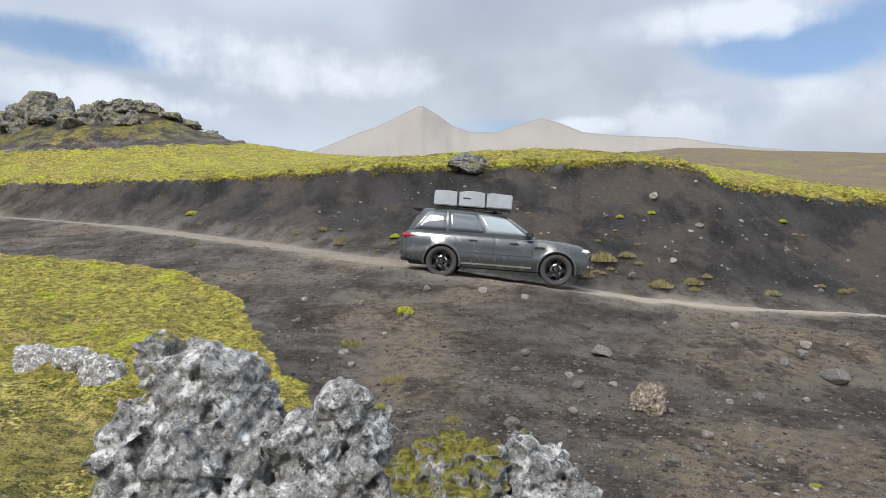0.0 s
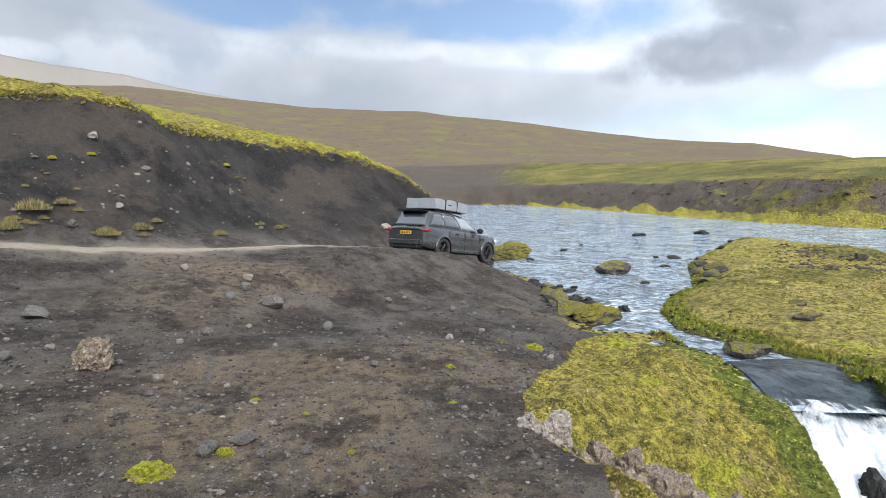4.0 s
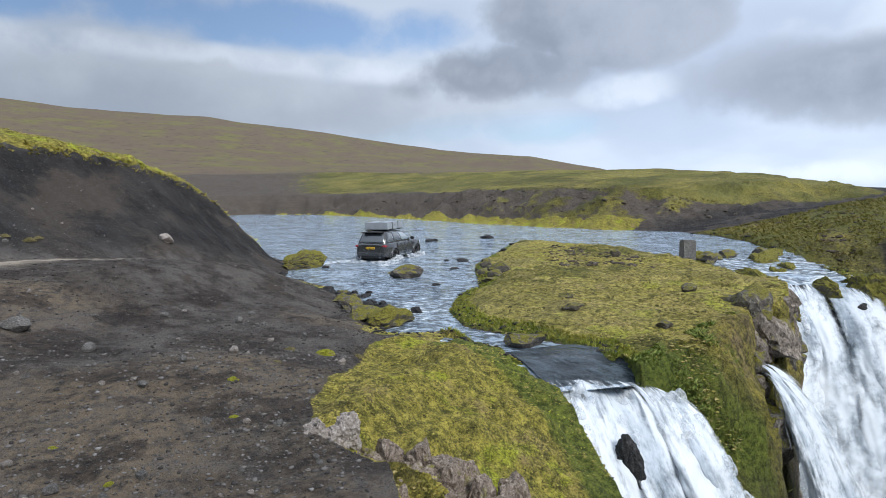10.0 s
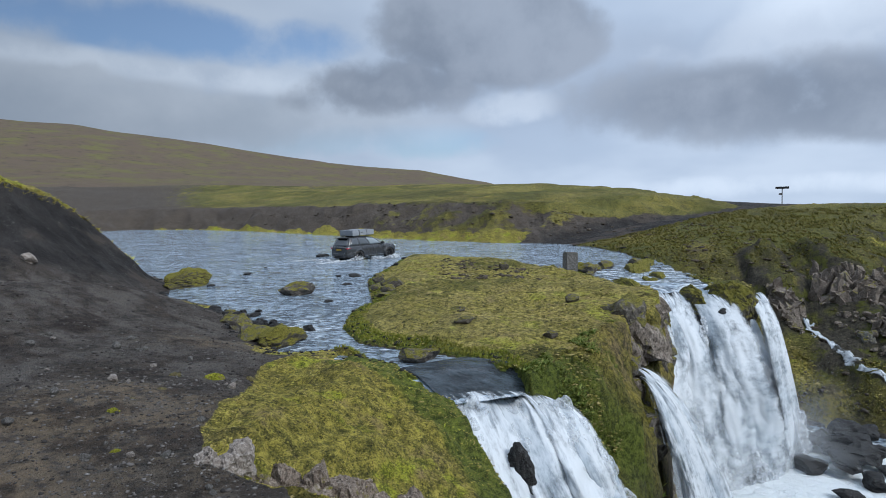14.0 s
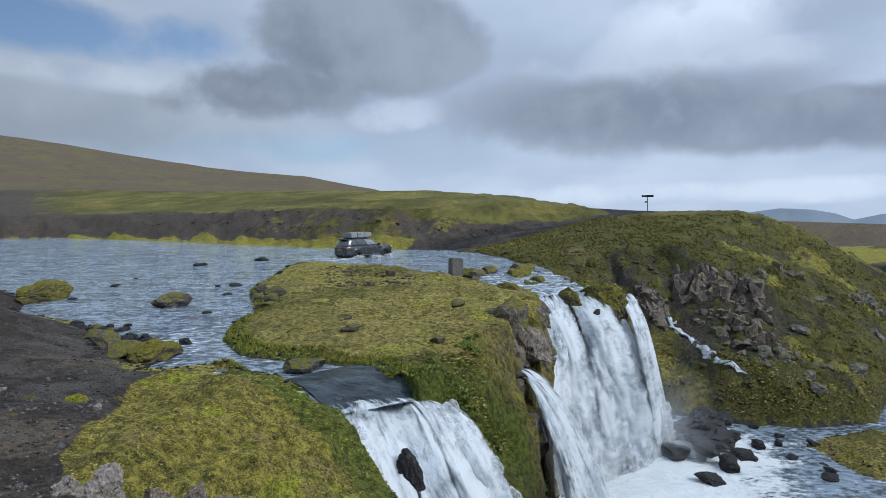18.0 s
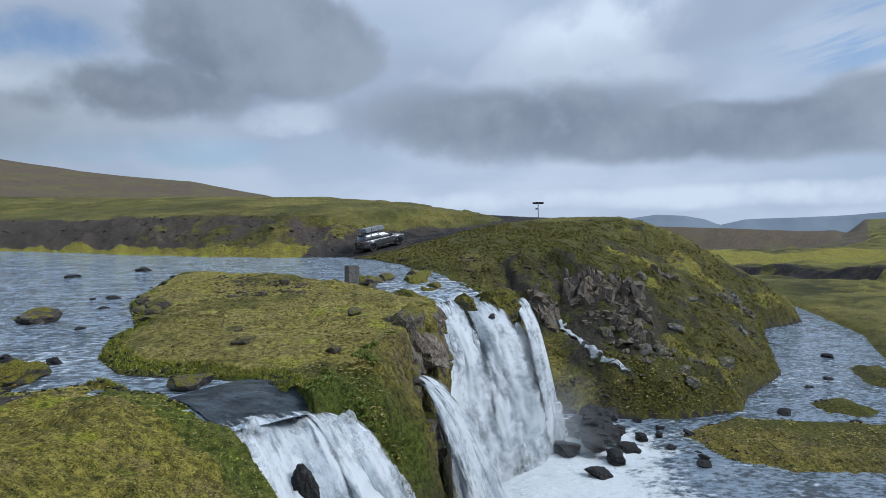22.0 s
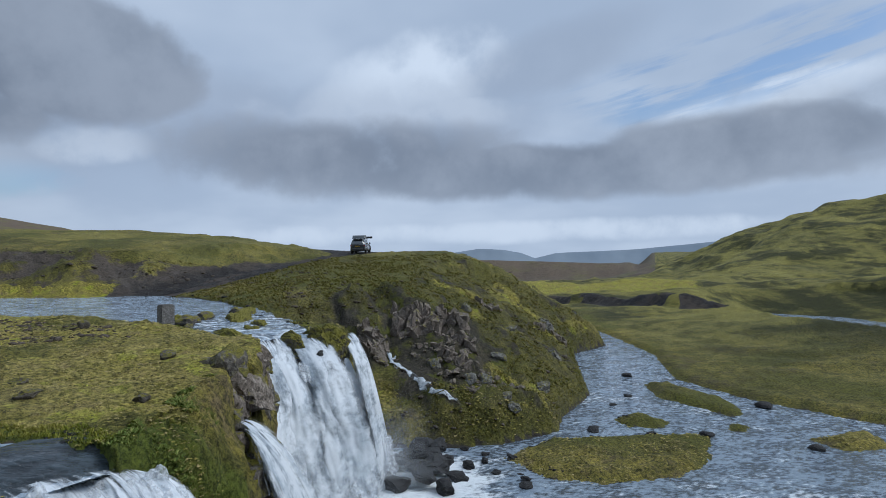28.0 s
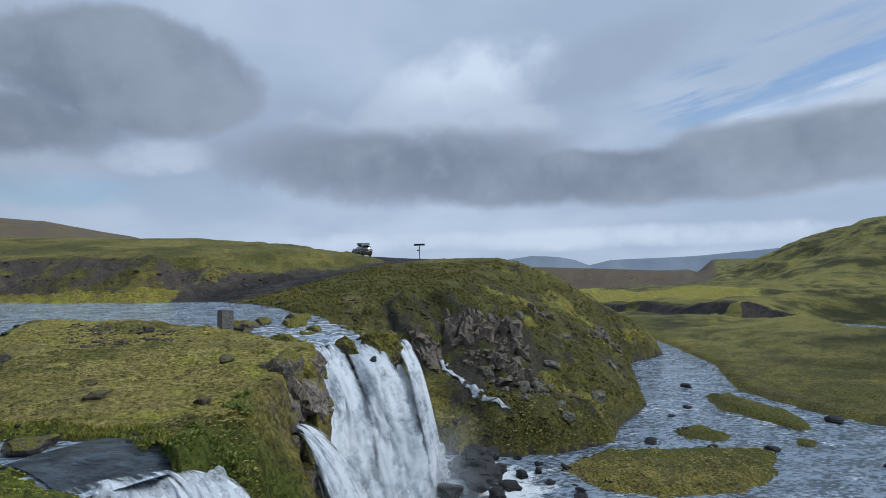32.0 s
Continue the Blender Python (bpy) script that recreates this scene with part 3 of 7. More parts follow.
def upper_level(x, y):
    return UP_Z + 0.011 * np.maximum(0, np.hypot(x, y) - 50)


def land(x, y):
    """Height and cover of the ground at arrays of x and y."""
    r, az = np.hypot(x, y), np.degrees(np.arctan2(x, y))
    far = r > 320
    dt, zt, side = line(x, y, TRACK)
    dc, zc, cside = line(x, y, CREST)
    sr = np.where(far, 99, area(x, y, RIVER))
    sg = area(x, y, GORGE)
    sl = np.where(far, 99, area(x, y, LOW_RIVER))
    near = area(x, y, NEAR_LAND) < 0
    isl = (~near) & (sg > 0) & (area(x, y, ISLAND_SHORE + RIM[10:]) < 0)
    dr, zr, rside = line(x, y, ROAD)
    n_big, n_mid, n_small = fbm(x, y, 14, 4, 1), fbm(x, y, 3.2, 4, 2), fbm(x, y, 0.7, 3, 3)
    hummock = np.abs(fbm(x, y, 1.1, 4, 33, 0.6)) * step(r, 130, 60)
    # camera side: slope, track, cut bank and moor
    d = np.maximum(dt - 1.35, 0)
    drop = 1.55 * (1 - np.exp(-d / 5))
    berm = 0.62 * np.exp(-((d - 1.7) / 1.5) ** 2) * step(x, 6, 10.5) * step(x, 18, 14)
    knoll = 0.75 * np.exp(-((x + 0.3) ** 2 + (y - 0.4) ** 2) / 9)
    z_near = zt - drop + berm + knoll + 0.30 * n_mid * step(d, 0, 2) + 0.05 * n_small
    on_ledge = step(x, 5.0, 6.2) * step(y, 6.0, 4.4)
    z_ledge = -2.55 - 0.60 * np.maximum(0, 4.3 - y) + 0.35 * n_mid + 0.08 * n_small
    z_near = z_near * (1 - on_ledge) + z_ledge * on_ledge
    z_near = z_near + 0.16 * fbm(x, y, 1.3, 3, 58) * step(d, 0.3, 2) * step(r, 2.5, 4)
    a = d / (d + dc + 1e-6)
    z_bank = zt + (zc - zt) * (0.75 * a + 0.25 * a ** 3) + (0.5 * n_mid + 0.10 * n_small - 0.5 * np.abs(fbm(x * 1.6, y * 0.6, 1.8, 4, 88)) + 0.1) * step(d, 0, 1.5)
    z_moor = zc + 0.165 * np.minimum(dc, 26) * step(zc, -1.0, 2.4) - 0.03 * np.clip(dc - 26, 0, 60) + 0.8 * n_big * step(dc, 0, 8) + 0.12 * n_mid + 0.05 * n_small
    sc = cside * dc + 0.55 * n_mid + 0.25 * n_small
    on_moor = (side > 0) & (sc > 0)
    z_moor = z_moor + 0.30 * step(sc, -0.1, 0.9) * step(zc, -1.5, 0.5)
    z_up_near = np.where(side > 0, np.where(sc > 0, z_moor, z_bank), z_near)
    tor = 5.0 * np.exp(-((x + 27) ** 2 / 130.0 + (y - 49) ** 2 / 60.0)) * (0.9 + 0.8 * n_big)
    z_up_near = z_up_near + tor
    beyond = step(x, 21.5, 26.5)
    s1 = np.maximum(sr, 0)
    z_near_side = z_up_near
    # island
    z_isl = -2.90 + 0.30 * n_mid + 0.5 * n_big + 0.16 * n_small + 0.25 * step(x, 14, 24)
    # far bank and the hill over the falls
    k = along(az, [(40, 0.12), (62, 0.12), (74, 0.10), (82, 0.085), (90, 0.05), (99, 0.03)])
    s2 = np.maximum(sr, 0)
    z_far = UP_Z + (4.2 + 1.0 * n_big) * step(s2 + 3.0 * n_mid + 2.0 * n_big, 0.2, 9.5) ** 0.9 + k * np.clip(s2 - 7, 0, 55) + 0.7 * n_big * step(s2, 2, 10) + (1.3 * n_mid + 0.6 * n_small) * step(s2, 0.5, 2.5) * step(s2, 11, 7)
    z_hill = -3.0 + 3.1 * step(r, 33, 76) * step(az, 85.5, 99) + 0.35 * n_big + 0.22 * n_mid + 0.06 * n_small - 5.0 * step(r, 82, 150)
    z_up_near = z_near_side * (1 - beyond) + beyond * z_far
    close = near & (x < 25)
    right = (rside < 0) & (~near)
    z_far = np.where(x > 53.5, np.minimum(z_far, zr + 0.4 + 0.42 * np.maximum(dr - 2.5, 0) * (0.7 + 0.9 * n_mid) + 0.4 * n_mid), z_far) - 0.9 * step(az, 90, 97) * step(r, 55, 65)
    z_east = np.where(right, z_hill, z_far - 9 * step(az, 92, 112) * step(r, 85, 160))
    z_up = np.where(near, z_up_near, np.where(isl, z_isl, z_east))
    crag = area(x, y, [(40.6, -10.2), (39.2, -11.4), (37.0, -13.9), (39.5, -15.5), (44, -13.5), (43.5, -10)])
    crag2 = area(x, y, [(41, -6.5), (35.2, -7.7), (35.6, -8.7), (38.5, -9.4), (43, -8.5)])
    cliff = 0.7 * step(crag + 0.6 * n_mid, 0.25, -0.25) * step(-crag, 6, 1.0) + 0.5 * step(crag2 + 0.5 * n_mid, 0.2, -0.2)
    # road up the far side
    on_road = step(dr, 3.6, 1.8) * (x > 53.5)
    cut = step(dr + 2.0 * n_mid, 6.0, 2.5) * (x > 53.5) * (~right)
    z_up = np.where(on_road > 0, z_up * (1 - on_road) + zr * on_road, z_up)
    # shore of the upper river
    wz = upper_level(x, y)
    wide = np.where(isl, 1.5, np.where(near, 1.6, 1.2))
    t = np.clip(sr / wide, 0, 1) ** 0.55
    z_shore = wz + 0.02 + (z_up - wz) * t
    bed = wz - 0.05 - 0.5 * step(-sr, 0, 1.6)
    z_up2 = np.where(sr < 0, bed, z_shore)
    # valley below the falls
    for poly in ISLETS:
        sl = np.maximum(sl, -area(x, y, poly) + 0.25 * n_small)
    low_bed = LOW_Z - 0.05 - 0.5 * step(-sl, 0, 1.5)
    z_low = LOW_Z + 0.32 * step(sl, 0, 0.9) + (1.6 + 3.2 * n_big + 0.5 * n_mid) * step(sl, 1, 22) - 0.045 * np.maximum(r - 95, 0) + 0.05 * n_small
    db, _, bside = line(x, y, SCARP)
    ahead = np.where(bside > 0, db, -db)
    z_low = z_low + (5.5 * step(np.abs(ahead + 8), 6, 16) * fbm(x, y, 30, 4, 97) + 4.2 * np.abs(fbm(x, y, 20, 5, 98)) - 0.6) * step(np.hypot(x - 50, y + 60), 8, 22) * step(sl, 2, 12) * step(r, 38, 55) * step(r, 330, 200)
    z_low = z_low + 1.8 * step(ahead + 2.5 * n_mid, -1.6, 0.9) * step(r, 60, 75) * (~far) - 0.6 * step(db, 5, 1) * (r < 200)
    ss = np.where(far, 99, area(x, y, SIDE_RIVER))
    z_low = np.where(ss < 9, np.minimum(z_low, LOW_Z + 0.35 * ss), z_low)
    z_low = np.where(sl < 0, low_bed, z_low)
    z_low = np.maximum(z_low, -30 + 0 * r)
    # wall between the two levels
    hillside = step(x + 0.9 * (-y), 31.5, 38)
    wall_w = 0.5 + 13.5 * hillside
    b = np.clip((sg + 0.25 * n_mid * (1 - hillside)) / wall_w, 0, 1)
    b = np.where(hillside > 0.5, b ** 0.72, step(b, 0, 1))
    b = np.where((sg > 0) & (x < 24.5) & (hillside < 0.5), 1.0, b)
    # the slope spreads downhill from the rim where the land is moss, uphill from the foot on the hillside
    z = z_low + (z_up2 - z_low) * b
    spread = along(x, [(2, 1.2), (4.5, 0.8), (6.2, 0.7), (8.0, 0.9), (9.5, 0.6), (10.6, 0.35), (11.4, 1.2), (12.5, 1.9), (14, 2.2), (16.2, 1.6), (17.4, 0.5), (18.8, 0.4), (24, 0.4), (24.6, 0.1)])
    t = np.clip(-sg / spread + 0.35 * n_mid, 0, 1)
    top = np.where(sr < 0, UP_Z - 0.55, np.minimum(z_up, np.where(x < 10.9, z_up, -2.5)))
    fill = z_low + (top - z_low) * (1 - t ** 1.5)
    z = np.where((sg < 0) & (x < 24.6) & (y > -12) & (~far), np.maximum(z, fill), z)
    rugged = (~near) * hillside * step(b, 0.03, 0.15) * step(b, 1.0, 0.86) * (~far)
    z = z + cliff * (sg > 0) * (~near) + rugged * (1.5 * fbm(x, y, 3.0, 4, 91) + 0.7 * np.abs(fbm(x, y, 1.2, 3, 92)))
    z = np.where((line(x, y, [(10.6, 3.3), (11.1, 2.6), (11.5, 1.9), (12.0, 1.1)])[0] < 0.85) & (sr < 0.25) & (sg > -1.2), np.minimum(z, UP_Z - 1.0), z)
    # far country
    zf = r * np.tan(np.radians(along(az, FELL)))
    fell_on = step(r, 130, 760) * ((az < 92) & (az > -179))
    z = np.where((sg > 0) | (az < 88), z + (np.minimum(zf, 760 * np.tan(np.radians(along(az, FELL)))) - z) * fell_on + 14 * fbm(x, y, 220, 4, 8) * step(r, 200, 500) * (az < 92), z)
    ztop = np.maximum(r, 450) * np.tan(np.radians(along(az, MESA))) - 0.004 * np.maximum(r - 450, 0)
    mesa_on = (az > 96) & (az < 127.5)
    rr = r + 26 * fbm(x, y, 60, 4, 12) + 9 * fbm(x, y, 9, 3, 13)
    mz = z + (ztop - z) * (0.6 * step(rr, 436, 446) + 0.4 * step(rr, 396, 440)) * step(az, 96, 100) * step(az, 127.5, 125.2)
    z = np.where(mesa_on & (r > 330), mz, z)
    hz = 330 * np.tan(np.radians(along(az, HILL)))
    hill_on = (az > 122) & (az < 186)
    z = np.where(hill_on & (r > 150), z + np.maximum(hz - z, 0) * step(r, 190, 335) * step(r, 800, 420) + step(az, 122, 128) * (9 * fbm(x, y, 80, 4, 14) - 22 * np.abs(fbm(x + 0.5 * y, y, 60, 5, 15)) + 4) * step(r, 190, 300), z)
    # cover
    moss = np.zeros(x.shape)
    left_moss = step(area(x, y, MOSSY) + 0.9 * n_mid + 0.4 * n_small, 0.2, -0.25) * (side < 0)
    ledge = step(area(x, y, LEDGE) + 0.5 * n_mid, 0.25, -0.15) * (sr > 0) * near
    shore_moss = near * step(sr, 1.3, 0.3) * step(x, 19.6, 18.5) * 0.62 * (sr > 0) * step(n_mid, -0.05, 0.08)
    moss = np.maximum(np.maximum(left_moss, ledge), np.where(close & on_moor, step(sc, -0.1, 0.2), 0))
    moss = np.maximum(moss, shore_moss)
    moss = np.maximum(moss, np.where((~near) & (sg > 0) & (~right), step(s2 + 1.2 * n_mid, 3.4, 2.2) * (s2 > 0) * step(az, 47, 52) * 0.9, 0))
    moss = np.maximum(moss, np.where(isl, 0.85 * step(n_mid + 0.6 * n_big + 0.3 * n_small, 0.16, -0.08) * step(x, 12.6, 14), 0))
    grass = np.where(isl, 1.0, 0.0)
    grass = np.maximum(grass, near * (side < 0) * step(area(x, y, DRY) + 0.9 * n_mid, 0.3, -0.4) * 0.9)
    grass = np.maximum(grass, np.where((~near) & (sg > 0) & right & (r < 200), 0.95, 0))
    grass = np.maximum(grass, np.where((~close) & (sg > 0) & (~right) & (r < 260), 0.12 + (0.20 + 0.26 * step(n_mid + 0.7 * n_big, -0.12, 0.14)) * step(az, 56, 76) + 0.75 * step(s2 + 2.5 * n_mid, 8.0, 11.0) * step(az, 44, 60), 0))
    grass = np.maximum(grass, np.where((sg <= 0), np.where(sl > 0, 0.95, 0), 0))
    grass = np.where((sr < 0) | ((sg < 0) & (sl < 0)), 0, grass)
    road = np.maximum(step(dt + 0.8 * n_small, 1.8, 0.5) * near * step(x, 15, 9) * (0.55 + 0.4 * step(x, -3, 5)), 0)
    grass = grass * (1 - np.maximum(on_road, cut * 0.9))
    moss = moss * (1 - np.maximum(on_road, cut))
    tan = np.where(close, 0.15 + 0.75 * step(n_mid + n_big, 0.0, 0.3), 0) * step(on_moor, 1, 0)
    tan = np.where(near & (side > 0), tan * 0.35, tan)
    tan = np.maximum(tan, near * (side < 0) * (np.exp(-((x + 0.7) ** 2 / 1.0 + (y - 9.3) ** 2 / 5.0)) + 0.9 * np.exp(-((x + 1.6) ** 2 / 2.0 + (y - 12.5) ** 2 / 3.0)) + 0.8 * np.exp(-((x - 5.5) ** 2 / 6.0 + (y - 11.5) ** 2 / 3.0))))
    green0 = 0.6 * mesa_on * step(r + 0 * x, 330, 380)
    green = np.where((az > 38) & (az < 62), step(r + 25 * n_big, 165, 260), step(r, 135, 205)) * ((az < 96) & (az > -60)) * (sg > 0)
    green = np.maximum(green, green0)
    grass = grass * (1 - green)
    moss = moss * (1 - green)
    tan = np.where(isl, 0.35 + 0.65 * step(n_mid + 0.5 * n_big, -0.2, 0.1) * step(sg, 0.3, 1.5), tan * (1 - ledge) * (1 - left_moss) * (1 - on_moor))
    tan = np.maximum(tan, near * (side < 0) * step(area(x, y, DRY), 0.3, -0.6) * 0.75)
    slope_moss = np.where((sg < 0) & (sg > -spread - 0.3) & (x < 24.4) & (~far), 1.0, 0) * (z > LOW_Z + 0.3)
    moss = np.maximum(moss, slope_moss * step(x, 12.2, 10.5) * 0.8)
    grass = np.maximum(grass, slope_moss * step(x, 10.5, 12.2))
    wall = np.where((sg > -3.4) & (b > 0.02) & (b < 0.97) & (~far), 1 - hillside * 0.75, 0) * step(x, 15.0, 17)
    rockm = np.clip(wall * (0.4 + 0.9 * step(n_mid, -0.1, 0.15)), 0, 1)
    rockm = np.maximum(rockm, slope_moss * step(t, 0.45, 0.8) * step(n_mid, 0.12, -0.05))
    rockm = np.maximum(rockm, rugged * step(fbm(x, y, 2.2, 4, 95) + 0.16 * step(np.hypot(x - 37, (y + 11.5) * 0.8), 5, 2), 0.11, 0.20) * (r < 90))
    rockm = np.maximum(rockm, (sg > 0) * (~near) * np.maximum(step(np.abs(crag), 0.7, 0.3) * step(-y, 10, 10.6), step(np.abs(crag2), 0.6, 0.25)) * (r < 45))
    face = mesa_on * step(rr, 420, 432) * step(rr, 452, 446) * (r > 330)
    grass = grass * (1 - 0.85 * face)
    tan = np.maximum(tan, face * 0.7)
    scarp_face = step(np.abs(ahead + 2.5 * n_mid + 0.3), 2.4, 1.3) * (sg < 0) * step(r, 60, 75) * (~far)
    grass = grass * (1 - scarp_face * step(n_mid, 0.25, 0.1))
    # far plain: bright moss patches also hold its sunlit tone in the colour
    plain = (sg < 0) * step(r, 105, 135) * step(r, 400, 370) * step(az, 103, 106) * step(az, 134, 128) * np.where(az > 118, step(r, 215, 180), 1.0) * (~(face > 0.2))
    moss = np.maximum(moss, 0.9 * plain * step(fbm(x, y, 60, 3, 77), -0.3, -0.05))
    moss = np.maximum(moss, rugged * step(fbm(x, y, 3.5, 4, 99), 0.02, 0.12) * 0.62 * (r < 70))
    brown = np.where((~close) & (sg > 0) & (~right) & (~isl), 1.0, 0.0)
    ash0 = np.maximum(on_road, cut * step(n_mid + n_big, -0.35, 0.0))
    ash = np.where(close & (side > 0) & (~on_moor), 1.0, 0.0) * step(dt, 1.6, 3.0)
    ash = np.maximum(np.maximum(ash, ash0), scarp_face)
    brown = brown * (1 - ash0)
    rockm = np.where((sr < 0) | (sl < 0) & (sg < 0), 1.0, rockm)
    dlush = line(x, y, [(11.6, 5.0), (10.8, 3.3), (10.0, 2.4), (9.2, 1.6), (8.5, 1.0)])[0]
    lush = np.maximum(near * ledge * step(dlush, 1.4, 0.4), isl * step(sr, 0.9, 0.2) * 0.85)
    lush = np.maximum(lush, slope_moss * step(x, 8.0, 8.8) * step(x, 15.5, 13.5) * (0.55 + 0.5 * step(n_mid, -0.1, 0.1)))
    knoll_top = step(tor, 0.8, 2.6) * near
    moss = moss * (1 - knoll_top)
    grass = np.maximum(grass, knoll_top * 0.50)
    soft = np.maximum(moss, grass) * (sr > 0.15) * (sl > 0.1)
    z = z + soft * ((0.55 - 0.1 * isl + 0.4 * rugged) * hummock - 0.06) + ledge * (0.55 * np.abs(fbm(x, y, 1.7, 3, 35)) + 0.10 * np.abs(fbm(x, y, 0.4, 2, 36)) - 0.10) + (1 - soft) * 0.05 * fbm(x, y, 0.28, 2, 37) * (r < 40)
    return z, dict(moss=moss, grass=grass, road=road, tan=tan, green=green, rock=rockm, brown=brown, ash=ash, lush=lush, distant=np.maximum(step(r, 40, 70) * (sg < 0) * step(sl, 1, 4), (0.4 + 0.4 * step(s2, 12, 7)) * step(r, 50, 70) * (~near) * (sg > 0))), dict(sr=sr, sl=sl, sg=sg, b=b, hillside=hillside, near=near, slope=slope_moss, lip=np.where(side > 0, sc, 99) + 99 * (~close))


def ground_at(x, y):
    return float(land(np.array([float(x)]), np.array([float(y)]))[0][0])


def grid_mesh(name, X, Y, Z, material, attrs=None, wrap=False, keep=None):
    """A sheet of quads from arrays of rows and columns."""
    R, C = X.shape
    me = bpy.data.meshes.new(name)
    i = np.arange(R * C).reshape(R, C)
    nxt = np.roll(i, -1, 1) if wrap else i[:, 1:]
    cur = i if wrap else i[:, :-1]
    q = np.stack([cur[:-1], nxt[:-1], nxt[1:], cur[1:]], -1).reshape(-1, 4)
    if keep is not None:
        q = q[keep.ravel()[q].any(1)]
        used = np.unique(q)
        remap = np.full(R * C, -1)
        remap[used] = np.arange(len(used))
        q = remap[q]
    else:
        used = np.arange(R * C)
    co = np.stack([X, Y, Z], -1).reshape(-1, 3)[used]
    me.vertices.add(len(co))
    me.vertices.foreach_set("co", co.astype(np.float32).ravel())
    me.loops.add(len(q) * 4)
    me.loops.foreach_set("vertex_index", q.astype(np.int32).ravel())
    me.polygons.add(len(q))
    me.polygons.foreach_set("loop_start", np.arange(0, len(q) * 4, 4, dtype=np.int32))
    me.update(calc_edges=True)
    me.polygons.foreach_set("use_smooth", np.ones(len(q), bool))
    for key, v in (attrs or {}).items():
        at = me.attributes.new(key, "FLOAT", "POINT")
        at.data.foreach_set("value", np.asarray(v, np.float32).reshape(-1)[used])
    me.materials.append(material)
    me.validate()
    return new(name, me)


def build_ground():
    az = np.concatenate([np.arange(-40, 148, 0.22), np.arange(148, 320, 1.6)])
    r = np.concatenate([np.geomspace(0.5, 400, 560), np.geomspace(412, 4600, 60)])
    A, Rr = np.meshgrid(np.radians(az), r)
    X, Y = Rr * np.sin(A), Rr * np.cos(A)
    z, cover, info = land(X.ravel(), Y.ravel())
    Z = z.reshape(X.shape)
    w = (4 * info["b"] * (1 - info["b"])).reshape(X.shape) * (Rr < 80)
    X = X + w * 0.9 * fbm(X * 1.0 + Z * 0.8, Y + Z * 1.1, 1.7, 4, 21)
    Y = Y + w * 0.9 * fbm(X * 1.0 - Z * 0.9, Y + Z * 0.7, 1.7, 4, 25)
    Z = Z + w * 0.5 * fbm(X, Y + Z, 1.2, 3, 29)
    w = info["slope"].reshape(X.shape) * step(X, 11.2, 12.5)
    X = X + w * 1.0 * fbm(X + Z * 0.7, Y + Z * 1.2, 1.5, 4, 121)
    Y = Y + w * 1.0 * fbm(X - Z * 0.9, Y + Z * 0.7, 1.5, 4, 125)
    Z = Z + w * 0.45 * fbm(X, Y + Z, 1.0, 3, 129)
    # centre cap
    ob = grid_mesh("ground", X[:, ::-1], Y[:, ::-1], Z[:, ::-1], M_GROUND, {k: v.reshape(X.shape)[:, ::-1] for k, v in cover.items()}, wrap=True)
    bm = bmesh.new()
    bm.from_mesh(ob.data)
    bm.verts.ensure_lookup_table()
    bm.faces.new([bm.verts[i] for i in range(len(az))][::-1])
    bm.to_mesh(ob.data)
    bm.free()
    tagged(ob, "black volcanic gravel slopes with yellow-green moss and grass", "ground", kind="structure")


def build_water():
    # upper river
    x, y = np.meshgrid(np.concatenate([np.arange(9, 60, 0.3), np.arange(60, 165, 1.2)]), np.concatenate([np.arange(-6, 30, 0.3), np.arange(30, 150, 1.2)]))
    s = area(x.ravel(), y.ravel(), RIVER).reshape(x.shape)
    rough = 0.20 * step(np.hypot(x - 14.5, y - 7.5), 6, 2) + 0.22 * step(np.hypot(x - 31, y + 1.5), 8, 3) + 0.06
    z = upper_level(x, y) + (0.05 + 0.10 * rough) * fbm(x, y * 0.6, 1.6, 3, 40)
    dl = np.minimum(line(x, y, LIP_B)[0], line(x, y, [(10.7, 3.2), (11.3, 2.3), (11.8, 1.6)])[0])
    z = z - 0.30 * step(dl, 1.3, 0.0) ** 2
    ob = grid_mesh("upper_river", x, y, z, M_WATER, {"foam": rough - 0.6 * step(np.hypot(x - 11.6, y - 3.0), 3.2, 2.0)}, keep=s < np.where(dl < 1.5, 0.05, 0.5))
    tagged(ob, "rippled blue-grey river water above the falls", "water", kind="structure")
    # lower river
    x, y = np.meshgrid(np.arange(-28, 142, 0.4), np.arange(-79, 4, 0.4))
    s = np.minimum(area(x.ravel(), y.ravel(), LOW_RIVER), area(x.ravel(), y.ravel(), SIDE_RIVER)).reshape(x.shape)
    near_fall = np.maximum(step(np.hypot(x - 23.5, y + 3.6), 8, 2), step(np.hypot(x - 11, y), 7, 2))
    near_fall = np.maximum(near_fall, 0.8 * step(np.hypot(x - 25.4, y + 6.6), 5, 2))
    rough = 0.16 + 0.60 * near_fall + 0.34 * fbm(x, y, 9, 3, 44)
    z = LOW_Z - 0.045 * np.maximum(np.hypot(x, y) - 95, 0) + (0.08 + 0.25 * near_fall) * fbm(x, y, 1.5, 3, 42)
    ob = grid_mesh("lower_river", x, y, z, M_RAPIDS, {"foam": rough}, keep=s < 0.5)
    tagged(ob, "shallow river with white rapids in the green valley", "water", kind="structure")


build_ground()
build_water()


def part(name, bm, material, parent, label=""):
    me = bpy.data.meshes.new(name)
    bm.to_mesh(me)
    bm.free()
    me.materials.append(material)
    ob = new(name, me)
    ob.parent = parent
    if label:
        ob["label"] = label
    return ob


def smooth(bm):
    for f in bm.faces:
        f.smooth = True
    return bm


